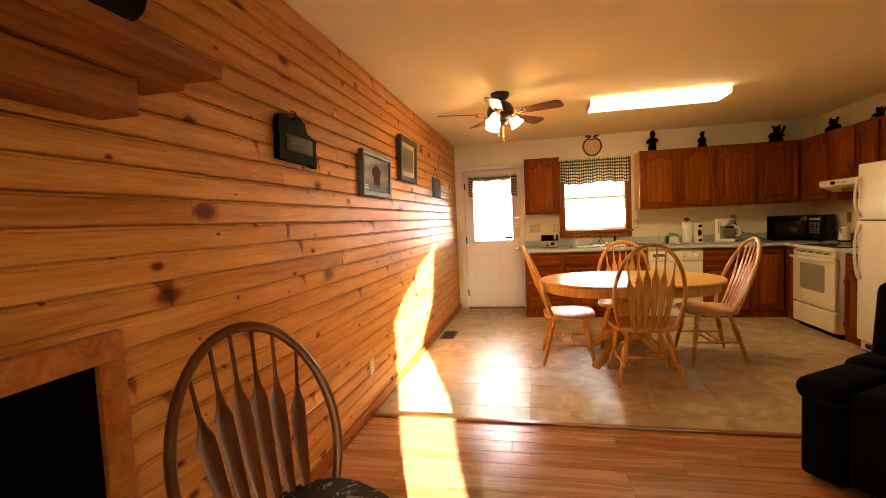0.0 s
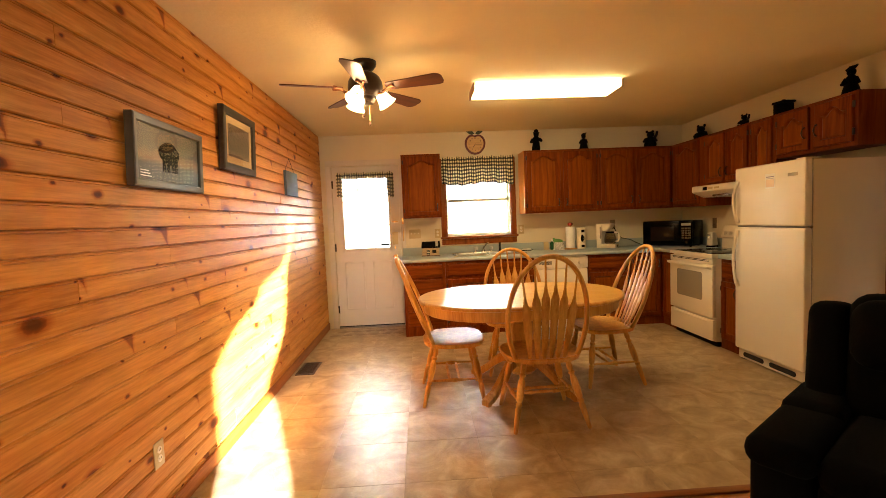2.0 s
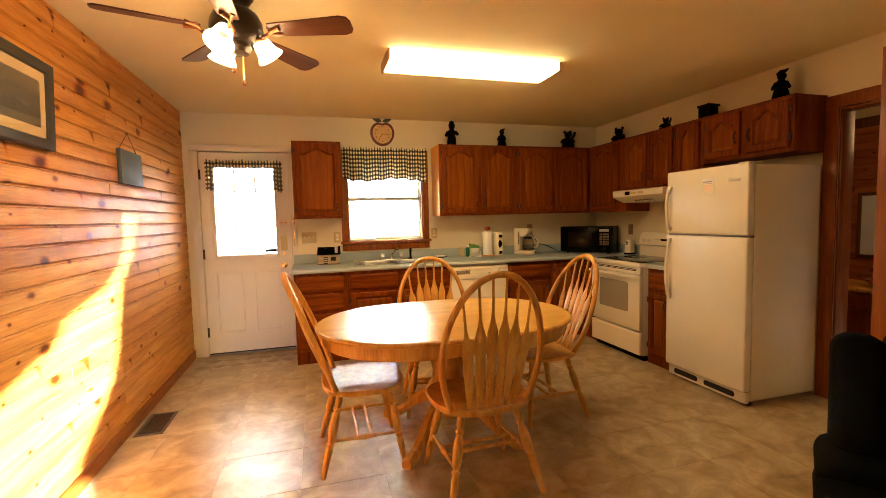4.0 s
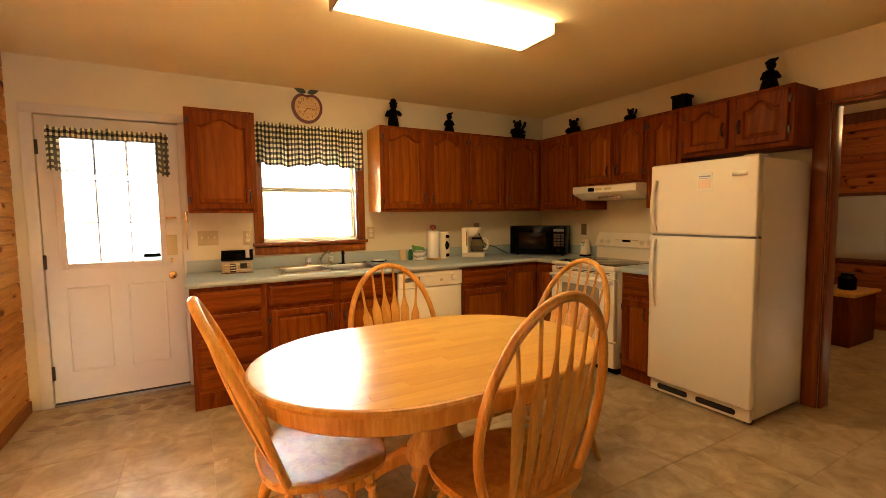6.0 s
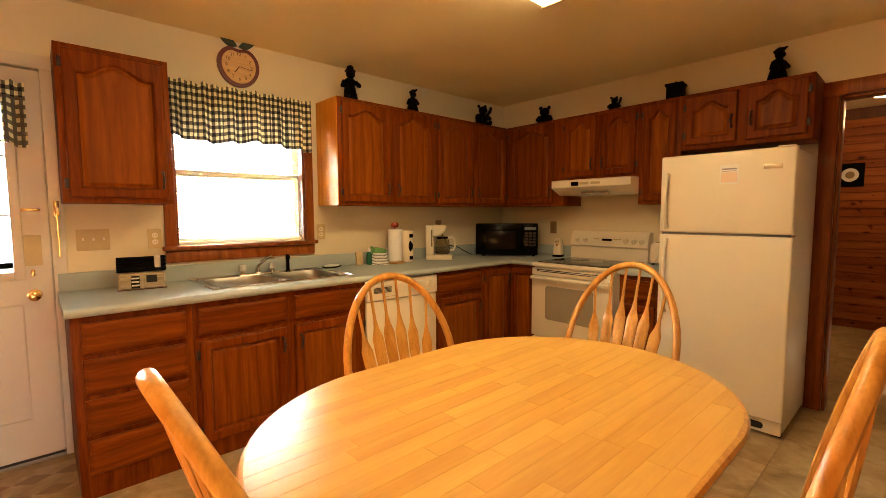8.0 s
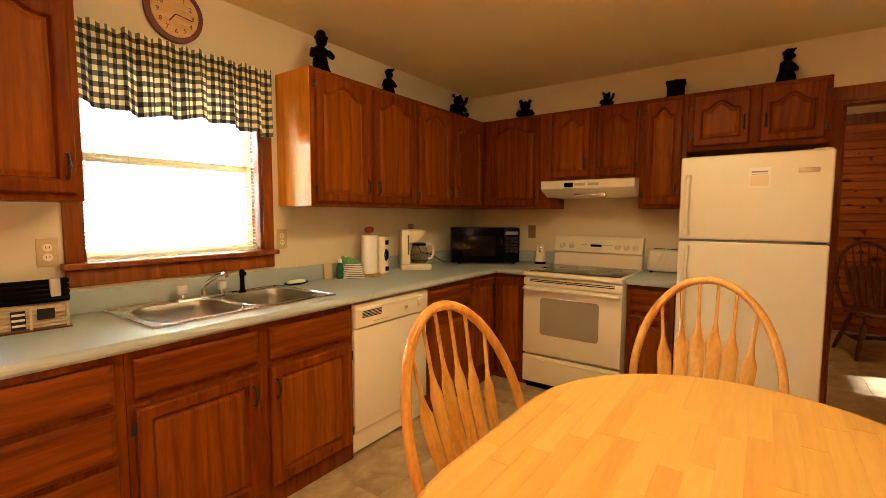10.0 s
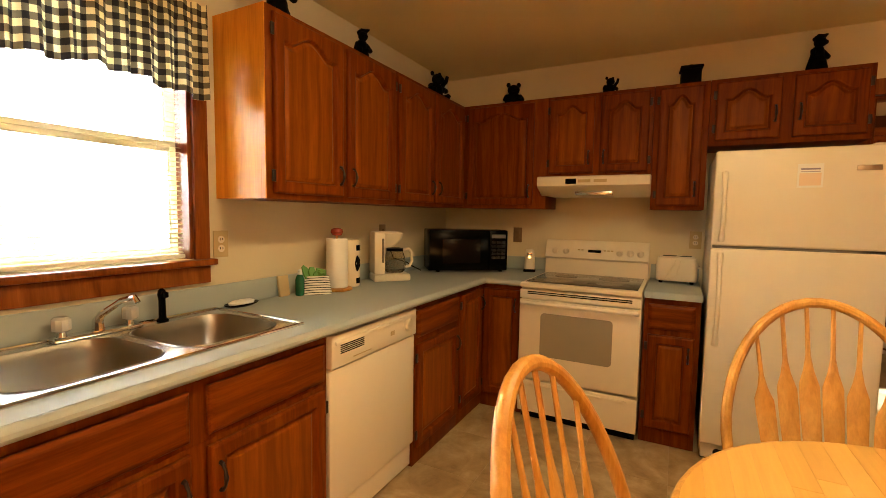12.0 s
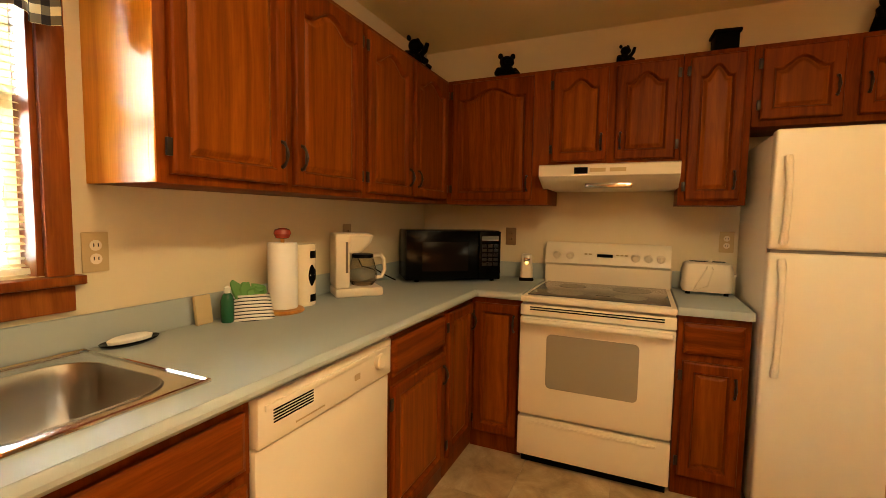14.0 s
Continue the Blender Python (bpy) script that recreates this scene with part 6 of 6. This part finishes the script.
def framed(label, yc, zc, w, h, border, mat, picture, mount=None):
    p = thing("framed_picture", label, "picture", on_pine(yc, zc) @ pose(0, -0.02, 0, 2.2))
    part("backing", one_box(-w / 2 + 0.01, w / 2 - 0.01, -0.002, 0.008, -h / 2 + 0.01, h / 2 - 0.01), DARKGAP, p)
    bm = bmesh.new()
    def lp(i, y):
        return [(-w / 2 + i, y, -h / 2 + i), (w / 2 - i, y, -h / 2 + i), (w / 2 - i, y, h / 2 - i), (-w / 2 + i, y, h / 2 - i)]
    rings(bm, [lp(0, 0.012), lp(0, -0.022), lp(0.006, -0.026), lp(border - 0.006, -0.022), lp(border, -0.014), lp(border, 0.0)], False, False)
    part("frame", bm, mat, p)
    b = border
    if mount:
        part("mount", one_box(-w / 2 + b, w / 2 - b, -0.009, -0.003, -h / 2 + b, h / 2 - b), mount, p, "pale mount")
        b += 0.045
    part("print", one_box(-w / 2 + b, w / 2 - b, -0.0105, -0.0065, -h / 2 + b, h / 2 - b), picture, p)
    part("glazing", one_box(-w / 2 + border, w / 2 - border, -0.0135, -0.0125, -h / 2 + border, h / 2 - border), GLAZE, p).visible_shadow = False
    return p, b


n = Nodes("dusk_landscape_print")
tc = n.add("ShaderNodeTexCoord")
sp = n.add("ShaderNodeSeparateXYZ")
n.link(tc.outputs["Generated"], sp.inputs[0])
nz = n.noise(tc.outputs["Generated"], 6.0, 4.0)
ad = n.add("ShaderNodeMath")
ad.operation = "MULTIPLY_ADD"
n.link(nz, ad.inputs[0])
ad.inputs[1].default_value = 0.25
n.link(sp.outputs["Z"], ad.inputs[2])
DUSK = n.out(n.ramp(ad.outputs[0], [(0.28, (0.02, 0.02, 0.012)), (0.42, (0.045, 0.04, 0.02)), (0.55, (0.20, 0.10, 0.035)), (0.75, (0.06, 0.055, 0.035)), (1.0, (0.03, 0.032, 0.024))]), 0.5)
p1, b1 = framed("dark-framed print of a bear in a dusk landscape", 3.01, 1.708, 0.60, 0.315, 0.035, FRAME_GREY, DUSK)
bm = bmesh.new()
pts = [(-0.01 + 0.075 * math.cos(a) * (1 + 0.2 * math.cos(2 * a)), 0.015 + 0.055 * math.sin(a)) for a in (2 * math.pi * i / 24 for i in range(24))]
extrude_outline(bm, pts, -0.0117, -0.0106)
for x in (-0.055, -0.02, 0.02, 0.05):
    box(bm, x - 0.013, x + 0.013, -0.0117, -0.0106, -0.075, -0.01)
part("animal_shape", bm, BLACKMATT, p1, "dark bear silhouette")
for k in range(3):
    part("caption_bar", one_box(-0.24, -0.18 + 0.01 * k, -0.0117, -0.0106, -0.085 - 0.012 * k, -0.081 - 0.012 * k), PAPER, p1)
MOTTLE = paint("sepia_print", (0.12, 0.085, 0.055), 0.5, 0.05, 30.0, 0, 0.75)
p2, b2 = framed("portrait dark-framed print with a pale mount", 3.875, 1.925, 0.53, 0.40, 0.05, FRAME_DK, MOTTLE, plain("mount_card", (0.42, 0.29, 0.15), 0.7))
r2 = random.Random(9)
iw, ih = 0.53 / 2 - b2, 0.40 / 2 - b2
for nm, lo, hi, rag, tone_of in (("hills", -0.01, 0.05, 0.02, (0.045, 0.034, 0.024)), ("trees", -0.07, -0.01, 0.035, (0.018, 0.014, 0.010)), ("shore", -ih, -0.075, 0.012, (0.09, 0.066, 0.042))):
    top_line = [(iw - 2 * iw * i / 22, hi + r2.uniform(-rag, rag)) for i in range(23)]
    bm = rings(bmesh.new(), [[(-iw, y, lo), (iw, y, lo)] + [(x, y, z) for x, z in top_line] for y in (-0.0106, -0.0112 - 0.0004 * len(nm) % 0.0009)])
    part(nm, bm, plain("print_" + nm, tone_of, 0.6), p2, "dark printed landscape shape")
sign = thing("slate_sign", "blue-grey slate sign hung on a wire", "sign", on_pine(5.115, 1.752))
part("slate", one_box(-0.185, 0.185, -0.026, -0.001, -0.115, 0.115, 0.003), plain("slate_blue", (0.11, 0.135, 0.155), 0.7, 0, 0, 0.2), sign)
part("hanger", tube(bmesh.new(), [(-0.15, -0.006, 0.115), (0.0, -0.006, 0.24), (0.15, -0.006, 0.115)], 0.002, 6), BRONZE, sign)
part("nail", lathe(bmesh.new(), [(0.004, 0), (0.004, 0.01)], 8), BRONZE, sign, "", pose(0, 0, 0.24, 90))
plaque = thing("wall_plaque", "black carved plaque with an uneven outline", "plaque", on_pine(1.91, 1.775))
r = random.Random(4)
pts = []
base = [(-0.18, -0.10), (0.17, -0.115), (0.18, 0.03), (0.09, 0.05), (0.07, 0.10), (0.0, 0.125), (-0.05, 0.09), (-0.09, 0.12), (-0.17, 0.10)]
for (x0, z0), (x1, z1) in zip(base, base[1:] + base[:1]):
    for k in range(4):
        pts.append((x0 + (x1 - x0) * k / 4 + r.uniform(-0.006, 0.006), z0 + (z1 - z0) * k / 4 + r.uniform(-0.006, 0.006)))
part("board", extrude_outline(bmesh.new(), pts, -0.03, -0.001), BLACKMATT, plaque)
part("inset", one_box(-0.12, 0.13, -0.034, -0.029, -0.06, 0.02, 0.002), plain("charcoal_inset", (0.010, 0.009, 0.008), 0.6), plaque)
for k in range(3):
    part("text_bar", one_box(-0.09, 0.09 - 0.02 * k, -0.0352, -0.0338, 0.0 - 0.022 * k, 0.006 - 0.022 * k), plain("grey_text", (0.03, 0.028, 0.025), 0.6), plaque)
part("wire_loop", tube(bmesh.new(), [(-0.03, -0.01, 0.12), (-0.015, -0.01, 0.15), (0.02, -0.01, 0.15), (0.035, -0.01, 0.11)], 0.0025, 6), BRONZE, plaque)

# ---------- mantel, fireplace, clock ----------
mantel = thing("mantel_shelf", "stained pine mantel shelf with stepped mouldings", "shelf", on_pine(0.25, 1.60))
MANTEL = wood("mantel_pine", (0.13, 0.034, 0.004), (0.25, 0.075, 0.010), (0.36, 0.125, 0.022), "x", 0.8, 0.55, 0.0, False, 0.2, 0.1)
part("top", one_box(-0.95, 0.875, -0.22, -0.001, 0.222, 0.27, 0.008), MANTEL, mantel)
part("moulding", rings(bmesh.new(), [[(x, -0.001, 0.220), (x, -0.185, 0.220), (x, -0.178, 0.205), (x, -0.160, 0.190), (x, -0.150, 0.170), (x, -0.001, 0.170)] for x in (-0.90, 0.78)]), MANTEL, mantel, "dark coved moulding")
part("frieze", one_box(-0.86, 0.64, -0.13, -0.001, 0.065, 0.168, 0.004), MANTEL, mantel)
fp = thing("fireplace", "dark fireplace opening in a stained pine surround", "fireplace", on_pine(0.20, 0.0))
for x0, x1, z0, z1 in ((-0.72, -0.60, 0.001, 1.0), (0.59, 0.67, 0.001, 1.0), (-0.72, 0.67, 1.0, 1.08)):
    part("surround", one_box(x0, x1, -0.035, -0.001, z0, z1, 0.006), PINE_TRIM, fp)
# no recess behind: a flat black sheet gives the shade of the opening
part("firebox", one_box(-0.598, 0.588, -0.02, -0.001, 0.002, 0.998), plain("opening_black", (0.001, 0.001, 0.001), 0.95, 0, 0, 0.05), fp, "flat black sheet standing for the shaded opening")
mc = thing("mantel_clock", "round dark-rimmed clock on a small wooden foot", "clock", on_pine(0.86, 1.871))
part("case", lathe(bmesh.new(), [(0.12, 0), (0.125, 0.03), (0.117, 0.05), (0.108, 0.048)], 32), BLACK, mc, "", pose(0, -0.05, 0.165, 90))
part("dial", lathe(bmesh.new(), [(0.107, 0.0), (0.107, 0.046), (0.01, 0.046)], 32), PAPER, mc, "", pose(0, -0.05, 0.165, 90))
part("foot", one_box(-0.06, 0.06, -0.13, -0.03, 0.0, 0.04, 0.006), DARKWOOD, mc)

# ---------- floor register ----------
reg = thing("floor_register", "brown metal floor register beside the pine wall", "vent", pose(-1.02, 4.925, 0.0))
REG = plain("brown_register_paint", (0.05, 0.028, 0.014), 0.45)
bm = bmesh.new()
for a in ((-0.085, 0.085, -0.175, -0.155), (-0.085, 0.085, 0.155, 0.175), (-0.085, -0.065, -0.155, 0.155), (0.065, 0.085, -0.155, 0.155)):
    box(bm, a[0], a[1], a[2], a[3], 0.0, 0.006, 0.001)
part("frame", bm, REG, reg)
part("well", one_box(-0.065, 0.065, -0.155, 0.155, 0.0005, 0.0015), DARKGAP, reg)
for k in range(22):
    part("slat", one_box(-0.065, 0.065, -0.152 + k * 0.0139, -0.148 + k * 0.0139, 0.0015, 0.0055), REG, reg)

# ---------- diamond inlay in the vinyl before the door ----------
inlay = thing("floor_inlay", "brown diamond pattern in the vinyl before the door", "floor", pose(0, 0, 0), kind="structure")
DIAM = plain("brown_vinyl_diamond", (0.26, 0.175, 0.10), 0.4)
dm = finish("diamond", rings(bmesh.new(), [[(0.075 * k, 0, z), (0, 0.05 * k, z), (-0.075 * k, 0, z), (0, -0.05 * k, z)] for k, z in ((1.0, 0.0), (0.97, 0.0012))], cap0=False), DIAM)
for r0 in range(2):
    for k in range(6):
        o = new("diamond", dm)
        o.parent = inlay
        o.matrix_basis = pose(-1.0 + 0.155 * k + 0.0775 * r0, 6.12 + 0.17 * r0, 0.0006)

# ---------- unseen drapes behind, added to shape the sun patch ---
DRAPE = paint("heavy_drape", (0.20, 0.12, 0.07), 0.9, 0.4, 90.0)


def drape(label, edge, x_out):
    """A tied-back drape between the outer side x_out and a slanting inner edge of (x, z)."""
    d = thing("drape", label, "curtain", pose(0, YS + 0.03, 0), "drapes at the tall window")
    n = 12
    bm = bmesh.new()
    loops = []
    for x, z in edge:
        loops.append([(x_out + (x - x_out) * i / n, 0.012 * math.sin(i * 2.1), z) for i in range(n + 1)] + [(x_out + (x - x_out) * i / n, 0.012 * math.sin(i * 2.1) + 0.006, z) for i in range(n, -1, -1)])
    rings(bm, loops)
    part("cloth", bm, DRAPE, d)
    return d


# edge points traced back along the sun from the patch on the pine wall
left_edge = [(0.36, 1.16), (0.40, 1.23), (0.425, 1.30), (0.506, 1.436), (0.617, 1.564), (0.656, 1.684), (0.82, 1.853), (0.91, 2.035), (0.93, 2.20), (0.935, 2.42)]
d = drape("unseen brown drape, edge shaped to outline the sun patch", [(x - 0.001, z + 0.30) for x, z in left_edge[:8]] + [(0.94, 2.42)], 0.25)
SHEERHEM = paint("sheer_sun_strip", (0.62, 0.42, 0.22), 0.9, 0.2, 90.0)
st = SHEERHEM.node_tree                        # added strip that passes some sun, for the faint band above the patch
clear = st.nodes.new("ShaderNodeBsdfTransparent")
weave = st.nodes.new("ShaderNodeMixShader")
weave.inputs[0].default_value = 0.16
st.links.new(st.nodes["Principled BSDF"].outputs[0], weave.inputs[1])
st.links.new(clear.outputs[0], weave.inputs[2])
st.links.new(weave.outputs[0], st.nodes["Material Output"].inputs[0])
bm = bmesh.new()
rings(bm, [[(0.25, 0.02, z), (x, 0.02, z), (x, 0.022, z), (0.25, 0.022, z)] for x, z in left_edge])
part("ruffle", bm, SHEERHEM, d, "unseen sheer strip added for the faint band of sun")
# added blocker, its edge follows the right side of the sun patch
drape("unseen brown drape added to cut the sun patch's right edge", [(0.62, 0.02), (0.70, 0.50), (0.77, 0.62), (0.72, 0.75), (0.64, 0.87), (0.67, 0.98), (0.745, 1.126), (0.80, 1.28), (0.838, 1.458), (0.85, 1.62), (0.88, 1.9), (0.935, 2.06), (1.0, 2.42)], 1.15)

# ---------- next room ----------
cache2 = {}
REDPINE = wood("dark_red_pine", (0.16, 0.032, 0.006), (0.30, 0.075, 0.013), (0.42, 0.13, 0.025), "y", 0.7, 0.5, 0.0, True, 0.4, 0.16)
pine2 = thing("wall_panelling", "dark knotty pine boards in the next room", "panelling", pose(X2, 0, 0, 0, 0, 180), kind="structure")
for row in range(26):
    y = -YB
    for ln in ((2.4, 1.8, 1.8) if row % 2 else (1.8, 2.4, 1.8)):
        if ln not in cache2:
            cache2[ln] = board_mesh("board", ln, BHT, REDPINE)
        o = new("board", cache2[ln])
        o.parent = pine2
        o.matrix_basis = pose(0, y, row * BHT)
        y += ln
chest = thing("low_cabinet", "low dark wooden cabinet in the next room", "cabinet", pose(5.75, 4.75, 0))
part("body", one_box(-0.30, 0.30, -0.55, 0.55, 0.0, 0.50, 0.006), OAK, chest)
part("top", one_box(-0.33, 0.33, -0.58, 0.58, 0.50, 0.535, 0.006), HONEY, chest)
part("drawer_front", one_box(-0.31, -0.30, -0.50, 0.50, 0.30, 0.46, 0.004), OAK, chest)
bowl = thing("red_bowl", "glossy red bowl on the low cabinet", "bowl", pose(5.70, 4.62, 0.535))
part("bowl", lathe(bmesh.new(), [(0.05, 0), (0.07, 0.005), (0.15, 0.05), (0.17, 0.085), (0.16, 0.083), (0.13, 0.05), (0.04, 0.012)], 28), plain("red_glaze", (0.22, 0.01, 0.01), 0.1, 0, 0.5), bowl)
jar = thing("dark_jar", "black jar on the low cabinet", "jar", pose(5.75, 4.34, 0.535))
part("jar", lathe(bmesh.new(), [(0.06, 0), (0.075, 0.01), (0.075, 0.12), (0.05, 0.15), (0.055, 0.17)], 20), BLACK, jar)
mirror = thing("wall_mirror", "wide wall mirror above the low cabinet", "mirror", pose(X2 - 0.0135, 4.83, 1.15, 0, 0, -90))
part("glass", one_box(-0.55, 0.55, -0.012, -0.002, -0.36, 0.36), plain("mirror_silver", (0.85, 0.85, 0.83), 0.02, 1.0), mirror)
for x0, x1, z0, z1 in ((-0.59, 0.59, 0.36, 0.40), (-0.59, 0.59, -0.40, -0.36), (-0.59, -0.55, -0.36, 0.36), (0.55, 0.59, -0.36, 0.36)):
    part("frame", one_box(x0, x1, -0.022, -0.002, z0, z1, 0.003), DARKWOOD, mirror)
op = thing("framed_picture", "small black-framed picture with an oval mount", "picture", pose(X2 - 0.0135, 3.96, 1.73, 0, 0, -90))
part("frame", one_box(-0.12, 0.12, -0.02, -0.001, -0.13, 0.13, 0.004), BLACKMATT, op)
part("mount", lathe(bmesh.new(), [(0.075, 0.0), (0.075, 0.003)], 24), PAPER, op, "pale oval mount", pose(0, -0.0195, 0, 90))
part("motif", lathe(bmesh.new(), [(0.04, 0.003), (0.04, 0.005)], 20), plain("sepia_motif", (0.28, 0.2, 0.1), 0.6), op, "", pose(0, -0.0195, 0, 90))
d2 = thing("door_2", "white panel door standing open in the next room", "door", pose(6.05, 2.13, 0), kind="structure")
part("slab", one_box(-0.02, 0.02, 0.0, 0.80, 0.01, 2.04, 0.003), DOORWHITE, d2)
part("dark_pane", one_box(-0.026, -0.02, 0.14, 0.66, 0.9, 1.85, 0.002), plain("dark_pane", (0.05, 0.035, 0.025), 0.2), d2)
part("knob", lathe(bmesh.new(), [(0.012, 0), (0.012, 0.02), (0.026, 0.04), (0.01, 0.06)], 14), BRASS, d2, "", pose(-0.02, 0.06, 0.95, 0, -90))
windsor("side_chair", "dark wooden chair in the next room", pose(5.5, 3.2, 0, 0, 0, 105), DARKWOOD)

globe = thing("ceiling_globe", "small white ceiling globe lamp in the next room, lit", "ceiling light", pose(5.2, 3.654, ZC))
part("base", lathe(bmesh.new(), [(0.06, -0.02), (0.07, -0.001)], 20), BRASS, globe)
part("globe", lathe(bmesh.new(), [(0.01, -0.17), (0.055, -0.16), (0.085, -0.12), (0.09, -0.09), (0.08, -0.05), (0.055, -0.021)], 24), SHADE, globe, "lit white glass globe")
gl = new("globe_bulb", bpy.data.lights.new("globe_bulb", "POINT"))
gl.data.energy, gl.data.color, gl.data.shadow_soft_size = 0.42, (1.0, 0.58, 0.24), 0.08
gl.matrix_world = pose(5.2, 3.654, ZC - 0.30)

# ---------- bright distance outside the back windows ----------
solid("backdrop", one_box(-14, 16, 24.0, 24.1, -0.3, 14), glow("hazy_daylight", (0.96, 0.98, 1.0), 0.19), "pale hazy daylight beyond the windows", "backdrop", kind="structure")
